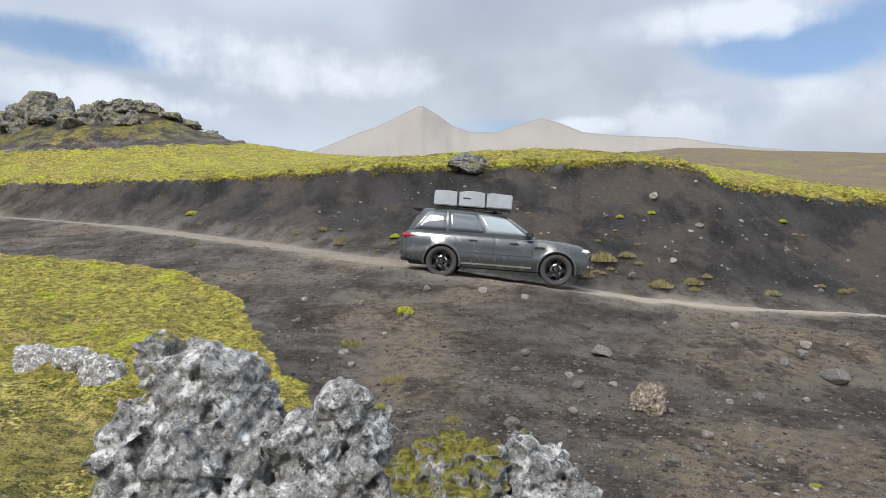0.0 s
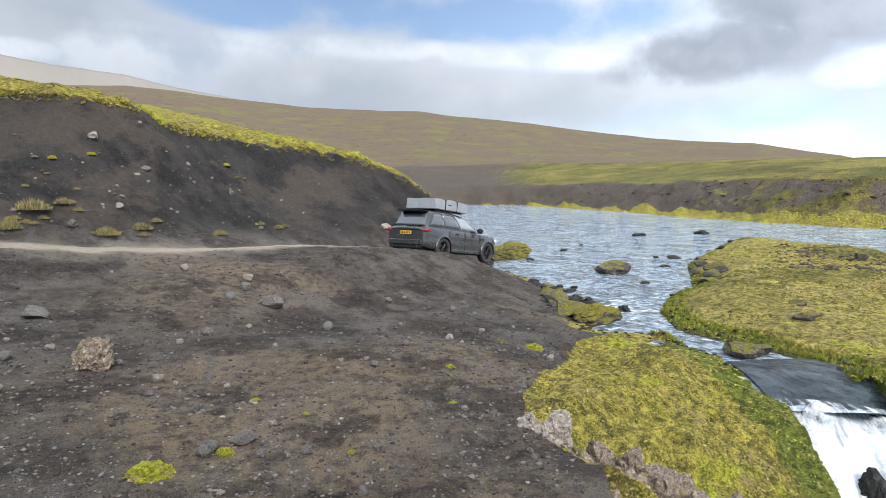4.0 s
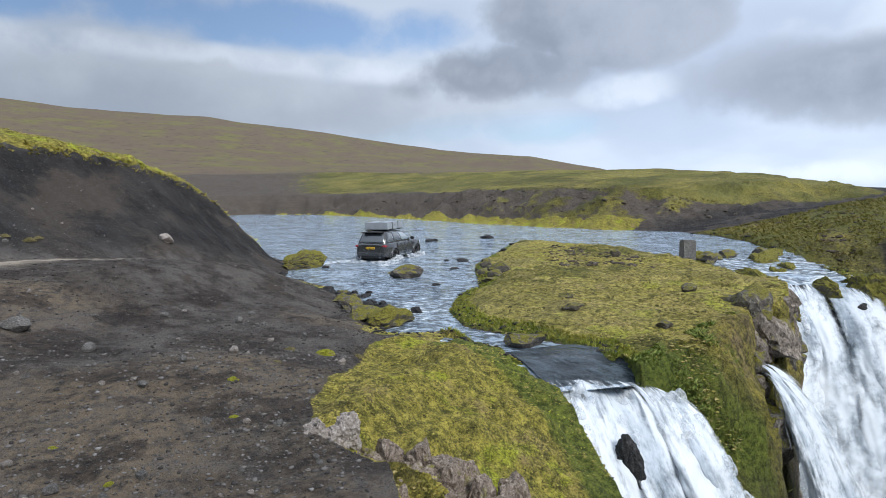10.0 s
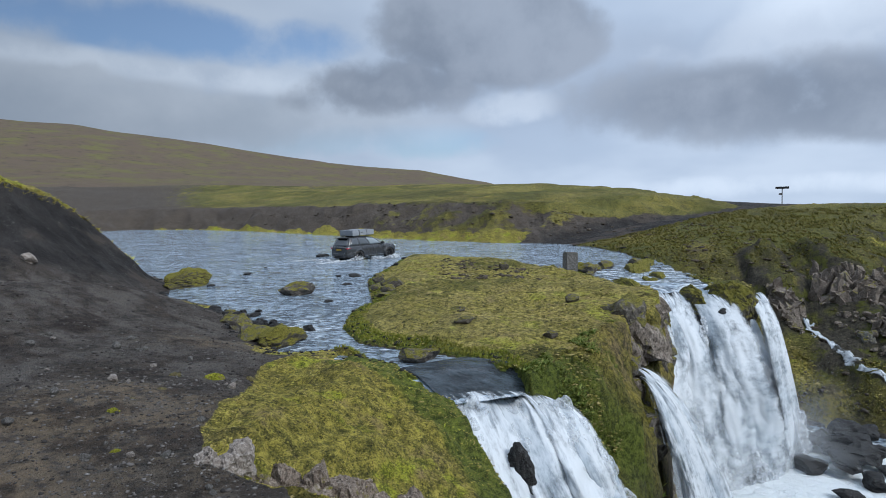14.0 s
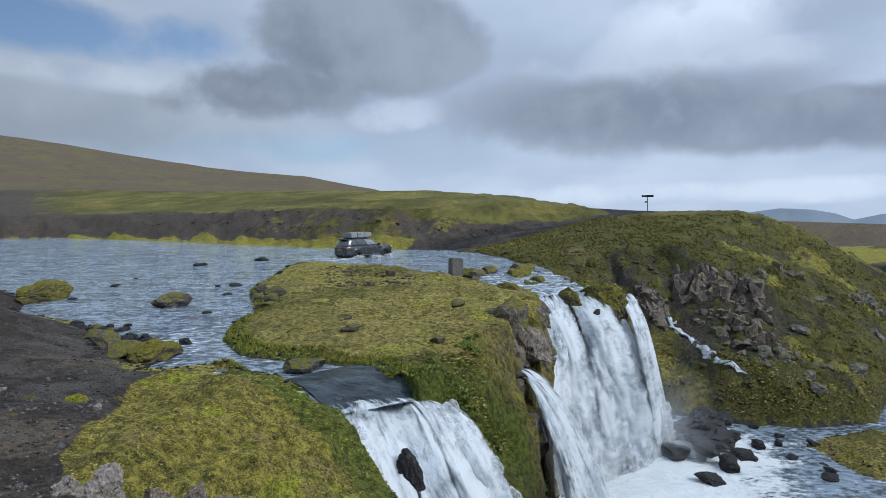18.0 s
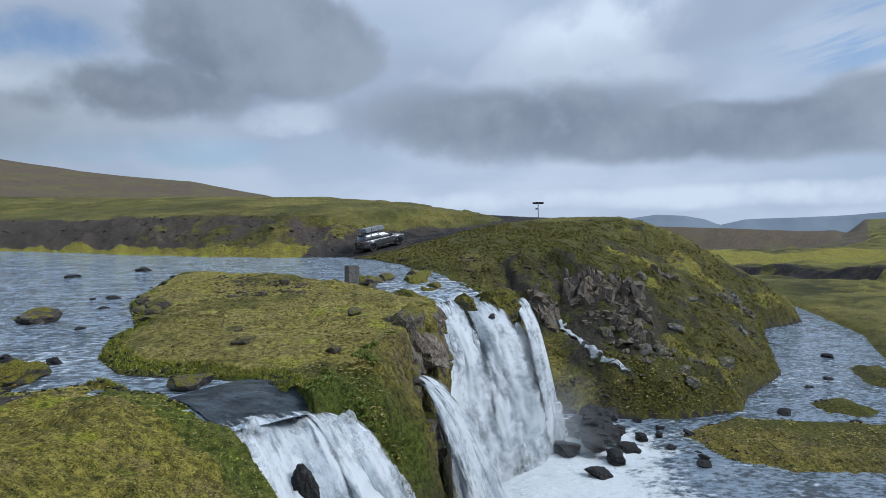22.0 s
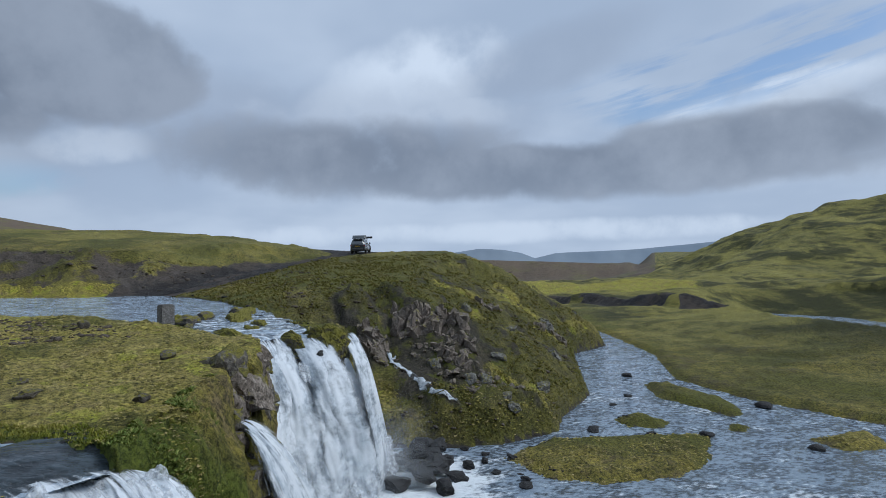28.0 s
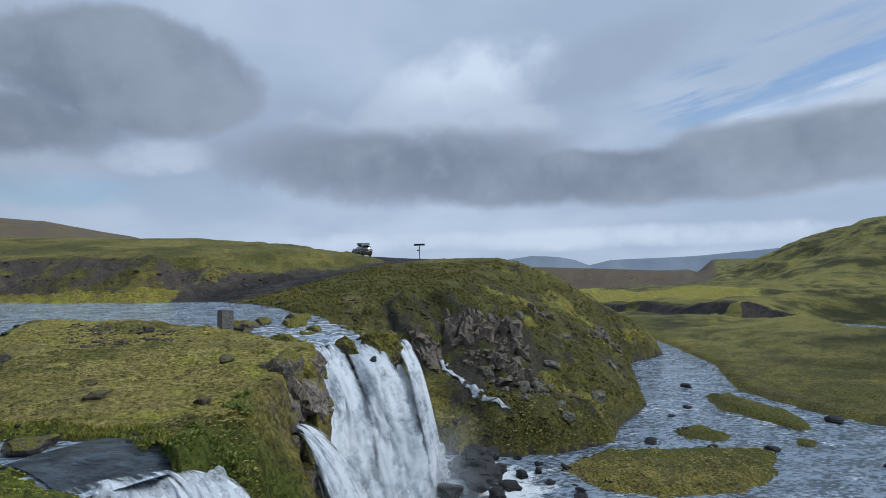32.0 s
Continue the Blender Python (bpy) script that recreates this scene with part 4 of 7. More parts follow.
def sheet(name, material, parent, fn, nu, nv, label="", across=3.0, seed=0.0):
    """A smooth sheet through fn(u, v) for u, v in 0..1 (arrays)."""
    U, V = np.meshgrid(np.linspace(0, 1, nu), np.linspace(0, 1, nv))
    X, Y, Z = fn(U, V)
    fu = U * across
    edge = step(U, 0, 0.24) * step(U, 1, 0.76) * (1 - 0.5 * step(V, 0.8, 1.0)) * step(V + 0.16 * fbm(U * 9 * across, U * 0 + seed, 1.0, 3, 47), -0.01, 0.11)
    ob = grid_mesh(name, X, Y, Z, material, {"fu": fu, "fv": V * 6, "fs": U * 0 + seed, "fe": edge})
    ob.parent = parent
    if label:
        ob["label"] = label
    return ob


def on_line(u, pts):
    p = np.array(pts, float)
    s = np.linspace(0, 1, len(p))
    return [np.interp(u, s, p[:, i]) for i in range(p.shape[1])]


def fall_shape(lip, toe, bulge, seed, rough, tumble=False):
    def fn(U, V):
        x0, y0, z0 = on_line(U, lip)
        x1, y1, z1 = on_line(U, toe)
        f = V ** 0.72
        x, y = x0 + (x1 - x0) * f, y0 + (y1 - y0) * f
        z = z0 + (z1 - z0) * V ** 1.25
        ku, kv = (4.5, 9.0) if tumble else (8.0, 2.6)
        d = fbm(U * ku, V * kv, 1.0, 3, seed) * rough * 1.1 * step(V, 0.0, 0.35) + fbm(U * 15, V * 10, 1.0, 3, seed + 9, 0.6) * 0.5 * rough * step(V, 0.05, 0.6)
        nx, ny = -(x0 / np.hypot(x0, y0)), -(y0 / np.hypot(x0, y0))
        return x + nx * (d + bulge * np.sin(np.pi * V)), y + ny * (d + bulge * np.sin(np.pi * V)), z + 0.1 * d
    return fn


FALL_A = ([(10.75, 3.2, -3.32), (11.1, 2.7, -3.33), (11.35, 2.15, -3.36), (11.6, 1.7, -3.42), (11.95, 1.15, -3.68)], [(8.7, 1.0, -9.6), (9.4, 0.2, -9.6), (10.2, -0.4, -9.6), (11.0, -0.8, -9.6), (12.3, -1.2, -9.6)])
FALL_B = ([(23.9, -0.75, -3.5), (26.4, -1.1, -3.33), (26.9, -1.9, -3.33), (26.3, -2.9, -3.36), (25.7, -4.1, -3.42), (26.6, -5.0, -3.3)],
          [(21.3, -0.9, -9.6), (22.0, -2.2, -9.6), (22.8, -3.4, -9.6), (23.6, -4.6, -9.6), (24.8, -5.8, -9.6), (26.6, -6.7, -9.6)])


def stream_fn(base, u0, u1, seed, push):
    """Part of a fall between two shares of its width, with uneven edges."""
    def fn(U, V):
        grow = 0.09 * step(V, 0.05, 0.9)
        a = u0 - grow + 0.4 * (u1 - u0) * fbm(V * 5, V * 0 + seed, 1.0, 3, seed) * step(V, 0, 0.4)
        b = u1 + grow + 0.4 * (u1 - u0) * fbm(V * 5, V * 0 + seed + 5, 1.0, 3, seed + 5) * step(V, 0, 0.4)
        x, y, z = base(np.clip(a + (b - a) * U, 0, 1), V)
        r = np.hypot(x, y)
        k = push * np.sin(np.pi * U) ** 0.6 * step(V, 0.0, 0.25)
        return x - x / r * k, y - y / r * k, z
    return fn


FALL_STREAMS = []


def build_falls():
    for name, (lip, toe), bulge, rough, cuts, label in (
            ("small_waterfall", FALL_A, 0.35, 0.95, ((0.0, 0.36), (0.30, 0.62), (0.58, 0.84), (0.78, 1.0)), "white cascade tumbling over a mossy ledge"),
            ("large_waterfall", FALL_B, 0.45, 0.55, ((0.0, 0.13), (0.17, 0.30), (0.27, 0.42), (0.50, 0.62), (0.58, 0.71), (0.88, 1.0)), "broad white waterfall dropping into a rocky pool")):
        root = tagged(new(name), label, "waterfall")
        tumble = name[0] == "s"
        base = fall_shape(lip, toe, bulge, 50, rough, tumble)
        wide = math.dist(lip[0][:2], lip[-1][:2]) + 1.0
        top = fall_shape(lip, toe, bulge - 0.3, 57, rough, tumble)
        v0 = 0.02 if name[0] == "s" else 0.22
        water = M_CASCADE if name[0] == "s" else M_FALL
        sheet("curtain", water, root, lambda U, V, top=top, v0=v0: top(U, v0 + 0.10 * fbm(U * 9, U * 0, 1.0, 3, 58) * (v0 > 0.1) * (1 - V) + (1 - v0) * V), 160, 110, across=wide)
        for i, (a, b) in enumerate(cuts):
            sheet("stream", water, root, stream_fn(base, a, b, 60 + 3 * i, 0.22), 60, 120, "white rushing stream of water", wide * (b - a), 3.0 + i)
            sheet("veil", M_VEIL, root, stream_fn(fall_shape(lip, toe, bulge + 0.35, 70 + i, rough, tumble), max(0, a - 0.05), min(1, b + 0.05), 90 + 3 * i, 0.30), 36, 60, "thin veil of flying water", wide * (b - a), 9.0 + i)
        if name[0] == "s":
            # dark smooth tongue of water bending over the lip
            def tongue(U, V):
                x0, y0, z0 = on_line(U, [(11.7, 4.35, -3.19), (12.3, 3.9, -3.19), (12.9, 3.3, -3.19), (12.75, 2.5, -3.2)])
                x1, y1, z1 = on_line(U, lip)
                return x0 + (x1 - x0) * V, y0 + (y1 - y0) * V, z0 + 0.07 + (z1 - z0 - 0.24) * V ** 2.4 + 0.03 * fbm(U * 4, V * 5, 1.0, 3, 33)
            ob = sheet("water_tongue", M_DARKWATER, root, tongue, 40, 40, "dark glassy water bending over the edge")
        # mist hanging at the foot
        for i in range(5):
            def fn(U, V, i=i):
                u = 0.1 + 0.2 * i
                x0, y0, z0 = on_line(np.array([u]), toe)
                x = x0[0] - 1.0 + 0.5 * i % 2 + (U - 0.5) * 1.2 * (-1) ** i
                y = y0[0] + (U - 0.5) * 4.2
                return x + 0 * V, y + 0 * V, z0[0] + 4.2 * V + 0.3 * np.sin(U * 9 + i)
            ob = sheet("mist", M_MIST, root, fn, 20, 20, "faint white mist")
            ob.data.attributes["fe"].data.foreach_set("value", (lambda U, V: (np.clip(1 - (2 * U - 1) ** 2, 0, 1) * step(V, 1, 0.1) * step(V, -0.1, 0.1)).ravel())(*np.meshgrid(np.linspace(0, 1, 20), np.linspace(0, 1, 20))).astype(np.float32))
        # froth: many torn lumps of white water over the face of the fall
        rnd = random.Random(name)
        V, F, base_i = [], [], 0
        ball = bmesh.new()
        bmesh.ops.create_icosphere(ball, subdivisions=3, radius=1.0)
        bv = np.array([p.co for p in ball.verts])
        bf = np.array([[p.index for p in q.verts] for q in ball.faces])
        ball.free()
        for i in range(170 if name[0] == "s" else 120):
            c = cuts[i % len(cuts)]
            v = rnd.uniform(0.03, 1.0) if name[0] == "s" else rnd.uniform(0.7, 1.02)
            u = min(1.0, max(0.0, rnd.uniform(c[0], c[1]) + 0.08 * v * rnd.uniform(-1, 1)))
            p = [float(q[0]) for q in fall_shape(lip, toe, bulge + 0.04, 50, 0.0)(np.array([u]), np.array([v]))]
            s = rnd.uniform(0.08, 0.20) * (0.7 + 0.8 * v)
            d = bv * (1 + 0.9 * fbm(bv[:, 0] * 2 + i * 3.7 + bv[:, 2], bv[:, 1] * 2 + i * 1.3 - bv[:, 2], 1.0, 4, i, 0.65))[:, None]
            V.append(d * (s, s, s * rnd.uniform(1.0, 2.0)) + p)
            F.append(bf + base_i)
            base_i += len(bv)
        me = bpy.data.meshes.new("froth")
        me.from_pydata(np.concatenate(V).tolist(), [], np.concatenate(F).tolist())
        me.polygons.foreach_set("use_smooth", np.ones(len(me.polygons), bool))
        me.materials.append(M_SPRAY)
        ob = new("froth", me)
        ob.parent = root
        tagged(ob, "torn white froth on the falling water", kind="stuff")
        rnd = random.Random(name)
        n = 14 if name[0] == "s" else 26
        for i in range(n):
            bm = bmesh.new()
            bmesh.ops.create_icosphere(bm, subdivisions=3, radius=0.5)
            for v in bm.verts:
                p = v.co.copy()
                k = 1 + 0.7 * noise.fractal(Vector((p.x * 4, p.y * 4, p.z * 1.5)) + Vector((i * 3, 0, 0)), 1, 2, 4)
                v.co = Vector((p.x * 0.22 * k, p.y * 0.08 * k, p.z * 0.9))
            ob = part("water_strand", smooth(bm), M_SPRAY, root)
            FALL_STREAMS.append((ob, lip, toe, bulge - 0.12, rnd.uniform(0.06, 0.70) if i % 5 else rnd.uniform(0.86, 0.96), rnd.uniform(1.0, 1.5), rnd.uniform(0, 1)))
    # narrow runnels: one beside the nose of the islet, one down the hillside
    runnel = tagged(new("side_stream"), "narrow white stream falling beside the islet", "waterfall")
    sheet("stream", M_FALL, runnel, fall_shape([(16.2, -0.15, -4.05), (17.0, -0.35, -4.15)], [(16.6, -1.6, -9.6), (20.4, -3.2, -9.6)], 0.5, 80, 0.35), 50, 110, across=2.0)
    sheet("veil", M_VEIL, runnel, fall_shape([(16.1, -0.2, -4.2), (17.0, -0.4, -4.3)], [(16.2, -1.8, -9.6), (20.6, -3.6, -9.6)], 0.8, 84, 0.4), 50, 90, across=2.2, seed=4.0)
    run = tagged(new("hillside_rill"), "thin white rill tumbling down the grassy hillside", "waterfall")
    pts = [(36.1, -8.9), (34.5, -8.95), (33.0, -9.6), (31.7, -9.95), (31.0, -10.4), (30.4, -10.9), (29.3, -11.1), (28.9, -11.5)]
    for i, ((ax, ay), (bx, by)) in enumerate(zip(pts[:-1], pts[1:])):
        if i >= 5:
            continue
        def fn(U, V, ax=ax, ay=ay, bx=bx, by=by):
            x, y = ax + (bx - ax) * V, ay + (by - ay) * V
            wob = fbm(V * 6 + ax, U * 2, 1.0, 3, 91)
            px, py = x + (U - 0.5) * 0.20 + 0.7 * wob, y + (U - 0.5) * 0.55 + 0.5 * wob
            return px, py, land(px.ravel(), py.ravel())[0].reshape(px.shape) + 0.10 + 0.10 * np.sin(np.pi * U)
        sheet("rill_step", M_VEIL, run, fn, 12, 24, across=0.6, seed=ax)


build_falls()


# ---------------------------------------------------------------- the car


def paint_material():
    k = Mat("car_paint")
    dust = k.ramp(k.noise(3.0, 6, 0.65), 0.42, 0.75)
    k.set(Base_Color=k.mix(k.math("MULTIPLY", dust, 0.3), (0.085, 0.087, 0.092), (0.13, 0.12, 0.108)), Metallic=0.55, Roughness=k.ramp(dust, 0, 1, 0.2, 0.42), Coat_Weight=0.5, Coat_Roughness=0.22)
    return k.m


M_PAINT = paint_material()
M_ROOF = plain("black_roof_paint", (0.035, 0.036, 0.038), 0.22, vary=0.15, Coat_Weight=0.7, Coat_Roughness=0.1)
M_BLACK = plain("black_plastic", (0.018, 0.018, 0.018), 0.55)
# glass base colours are lifted to hold sky reflection over their own tint
M_GLASS = plain("tinted_glass", (0.07, 0.078, 0.085), 0.04, vary=0.02, Specular_IOR_Level=0.9, Coat_Weight=1.0, Coat_Roughness=0.02)
M_SKYGLASS = plain("windscreen_glass", (0.26, 0.30, 0.32), 0.05, vary=0.05, Specular_IOR_Level=0.9, Coat_Weight=1.0, Coat_Roughness=0.02)
M_TYRE = plain("tyre_rubber", (0.045, 0.042, 0.040), 0.9, bump=0.3, scale=20)
M_RIM = plain("dark_alloy", (0.05, 0.05, 0.052), 0.35, 0.8)
M_CHROME = plain("bright_metal", (0.6, 0.6, 0.6), 0.2, 1.0, 0.05)
M_RED = plain("red_lens", (0.35, 0.02, 0.03), 0.15, vary=0.15, Coat_Weight=0.8)
M_LAMP = plain("lamp_glass", (0.75, 0.78, 0.8), 0.1, vary=0.1, Coat_Weight=0.8)
M_PLATE = plain("yellow_plate", (0.75, 0.46, 0.03), 0.45, vary=0.05)
M_TENT = plain("tent_cover", (0.30, 0.32, 0.345), 0.8, vary=0.25, scale=5, bump=0.4)


def slab(x0, x1, y0, y1, z0, z1, bevel=0.01, seg=2):
    bm = bmesh.new()
    bmesh.ops.create_cube(bm, size=1, matrix=Matrix.Translation(((x0 + x1) / 2, (y0 + y1) / 2, (z0 + z1) / 2)) @ Matrix.Diagonal((x1 - x0, y1 - y0, z1 - z0, 1)))
    if bevel:
        bmesh.ops.bevel(bm, geom=bm.edges[:], offset=bevel, segments=seg, affect="EDGES")
    return bm


CAR_SCALE = 0.95
REAR_AXLE, FRONT_AXLE, WHEEL_R = -1.29, 1.62, 0.405
BELT = [(-2.36, 1.04), (-2.2, 1.15), (-1.0, 1.14), (0.2, 1.12), (0.95, 1.11), (1.3, 1.11), (1.8, 1.08), (2.2, 1.02), (2.4, 0.92), (2.49, 0.78)]
HALF = [(-2.36, 0.80), (-2.25, 0.90), (-1.9, 0.965), (-1.0, 0.975), (0.8, 0.97), (1.6, 0.975), (2.1, 0.94), (2.35, 0.84), (2.49, 0.66)]
SILL = [(-2.36, 0.46), (-2.1, 0.40), (-1.2, 0.32), (1.0, 0.32), (2.1, 0.30), (2.49, 0.38)]


def body_shell():
    xs = np.unique(np.concatenate([np.linspace(-2.36, 2.49, 60), np.linspace(REAR_AXLE - 0.5, REAR_AXLE + 0.5, 27), np.linspace(FRONT_AXLE - 0.5, FRONT_AXLE + 0.5, 27)]))
    bm, rows = bmesh.new(), []
    for x in xs:
        w, zb, zl = float(along(x, HALF)), float(along(x, BELT)), float(along(x, SILL))
        for ax in (REAR_AXLE, FRONT_AXLE):
            if abs(x - ax) < 0.455:
                zl = max(zl, 0.39 + math.sqrt(0.455 ** 2 - (x - ax) ** 2))
        flare = 0.02 * max(math.exp(-((x - REAR_AXLE) / 0.5) ** 2), math.exp(-((x - FRONT_AXLE) / 0.5) ** 2))
        prof = [(w - 0.05, zl), (w - 0.005 + flare, max(zl + 0.02, 0.50)), (w + flare, max(zl + 0.04, 0.66)), (w - 0.012 + flare, max(zl + 0.06, 0.70)), (w - 0.005, max(zl + 0.08, 0.84)), (w - 0.025, zb - 0.06), (w - 0.06, zb - 0.01), (w - 0.16, zb + 0.018), (w * 0.45, zb + 0.045), (0.0, zb + 0.052)]
        left = [bm.verts.new((x, y, z)) for y, z in prof]
        right = [bm.verts.new((x, -y, z)) for y, z in prof[:-1]]
        rows.append(left + right[::-1])
    for a, b in zip(rows[:-1], rows[1:]):
        for i in range(len(a) - 1):
            bm.faces.new((a[i], a[i + 1], b[i + 1], b[i]))
    bm.faces.new(rows[0])
    bm.faces.new(rows[-1][::-1])
    bmesh.ops.recalc_face_normals(bm, faces=bm.faces[:])
    for f in bm.faces:
        f.smooth = len(f.verts) == 4
    return bm


def cab_point(u, v, side):
    """On the side of the cabin: u from rear to front, v from the belt to the roof."""
    xb, xr = -2.24 + 3.36 * u, -1.92 + 2.22 * u
    zr = 1.70 + 0.10 * math.sin(math.pi * min(1, u * 0.85 + 0.12)) - 0.05 * u
    bow = 0.045 * math.sin(math.pi * v)
    x = xb + (xr - xb) * v
    y = 0.875 - 0.205 * v ** 1.25 + bow * 0.5
    if u > 0.9:
        y -= 0.05 * ((u - 0.9) / 0.1) ** 2
    if u < 0.1:
        y -= 0.07 * ((0.1 - u) / 0.1) ** 2
    zb = 1.12
    return Vector((x, side * y, zb + (zr - zb) * v))


def cabin_shell():
    bm, rows = bmesh.new(), []
    for i in range(25):
        u = i / 24
        side = [cab_point(u, v / 7, 1) for v in range(8)]
        top = side[-1]
        over = [Vector((top.x, top.y * c, top.z + 0.045 * (1 - c * c))) for c in (0.85, 0.5, 0.0)]
        ring = side + over
        ring = ring + [Vector((p.x, -p.y, p.z)) for p in ring[:-1]][::-1]
        rows.append([bm.verts.new(p) for p in ring])
    for a, b in zip(rows[:-1], rows[1:]):
        for i in range(len(a) - 1):
            bm.faces.new((a[i], a[i + 1], b[i + 1], b[i]))
    for row in (rows[0], rows[-1]):
        n = len(row)
        for i in range((n - 1) // 2):
            a, b, c, d = row[i], row[i + 1], row[n - 2 - i], row[n - 1 - i]
            if len({a, b, c, d}) == 4:
                bm.faces.new((a, b, c, d))
            else:
                bm.faces.new(tuple(dict.fromkeys((a, b, c, d))))
    bmesh.ops.recalc_face_normals(bm, faces=bm.faces[:])
    return smooth(bm)


def side_glass(u0, u1, u2, u3, v0, v1, side):
    """Window between belt positions u0..u1 and roof positions u2..u3, standing 6 mm proud."""
    bm = bmesh.new()
    n, m, grid = 8, 5, []
    for j in range(m + 1):
        v = v0 + (v1 - v0) * j / m
        a, b = u0 + (u2 - u0) * j / m, u1 + (u3 - u1) * j / m
        row = []
        for i in range(n + 1):
            p = cab_point(a + (b - a) * i / n, v, side)
            row.append(bm.verts.new(p + Vector((0, side * 0.006, 0.002))))
        grid.append(row)
    for j in range(m):
        for i in range(n):
            q = (grid[j][i], grid[j][i + 1], grid[j + 1][i + 1], grid[j + 1][i])
            bm.faces.new(q if side < 0 else q[::-1])
    ret = bmesh.ops.extrude_face_region(bm, geom=bm.faces[:])
    for e in ret["geom"]:
        if isinstance(e, bmesh.types.BMVert):
            e.co.y -= side * 0.02
    bmesh.ops.recalc_face_normals(bm, faces=bm.faces[:])
    return smooth(bm)


def end_glass(u, v0, v1, push):
    """Windscreen or rear window across the cabin's end."""
    bm, grid = bmesh.new(), []
    for j in range(7):
        v = v0 + (v1 - v0) * j / 6
        p = cab_point(u, v, 1)
        grid.append([bm.verts.new((p.x + push * (1 + 3.0 * (1 - c * c)), p.y * c * 0.93, p.z)) for c in np.linspace(-1, 1, 13)])
    for j in range(6):
        for i in range(12):
            bm.faces.new((grid[j][i], grid[j][i + 1], grid[j + 1][i + 1], grid[j + 1][i]))
    ret = bmesh.ops.extrude_face_region(bm, geom=bm.faces[:])
    for e in ret["geom"]:
        if isinstance(e, bmesh.types.BMVert):
            e.co.x -= push * 0.8
    bmesh.ops.recalc_face_normals(bm, faces=bm.faces[:])
    return smooth(bm)


def ring_mesh(profile, n=40):
    """A solid of revolution about y from (radius, y) points."""
    bm, rings = bmesh.new(), []
    for r, y in profile:
        rings.append([bm.verts.new((r * math.cos(2 * math.pi * i / n), y, r * math.sin(2 * math.pi * i / n))) for i in range(n)])
    for a, b in zip(rings, rings[1:] + rings[:1]):
        for i in range(n):
            j = (i + 1) % n
            bm.faces.new((a[i], a[j], b[j], b[i]))
    bmesh.ops.recalc_face_normals(bm, faces=bm.faces[:])
    return smooth(bm)


def build_wheel(car, x, side):
    wheel = new("wheel")
    wheel.parent = car
    s = side
    part("tyre", ring_mesh([(0.275, -0.11), (0.35, -0.135), (0.392, -0.12), (0.405, -0.07), (0.405, 0.07), (0.392, 0.12), (0.35, 0.135), (0.275, 0.11)]), M_TYRE, wheel, "dusty black tyre")
    part("rim", ring_mesh([(0.28, -0.10), (0.285, 0.10), (0.262, 0.10), (0.25, -0.10)]), M_RIM, wheel)
    part("hub", ring_mesh([(0.002, s * 0.03), (0.06, s * 0.03), (0.075, s * 0.085), (0.002, s * 0.095)], 20), M_RIM, wheel)
    part("brake_disc", ring_mesh([(0.06, -0.01), (0.18, -0.01), (0.18, 0.01), (0.06, 0.01)], 28), M_CHROME, wheel)
    for i in range(5):
        bm = bmesh.new()
        for d in (-0.16, 0.16):
            bm2 = slab(0.05, 0.265, -0.018, 0.018, -0.016, 0.016, 0.006, 1)
            bmesh.ops.transform(bm2, matrix=Matrix.Translation((0, s * 0.075, 0)) @ Matrix.Rotation(2 * math.pi * i / 5 + d, 4, "Y"), verts=bm2.verts)
            me = bpy.data.meshes.new("spoke_half")
            bm2.to_mesh(me)
            bm2.free()
            bm.from_mesh(me)
            bpy.data.meshes.remove(me)
        part("spoke", bm, M_RIM, wheel)
    wheel.matrix_basis = pose(x, s * 0.845, WHEEL_R)
    return wheel


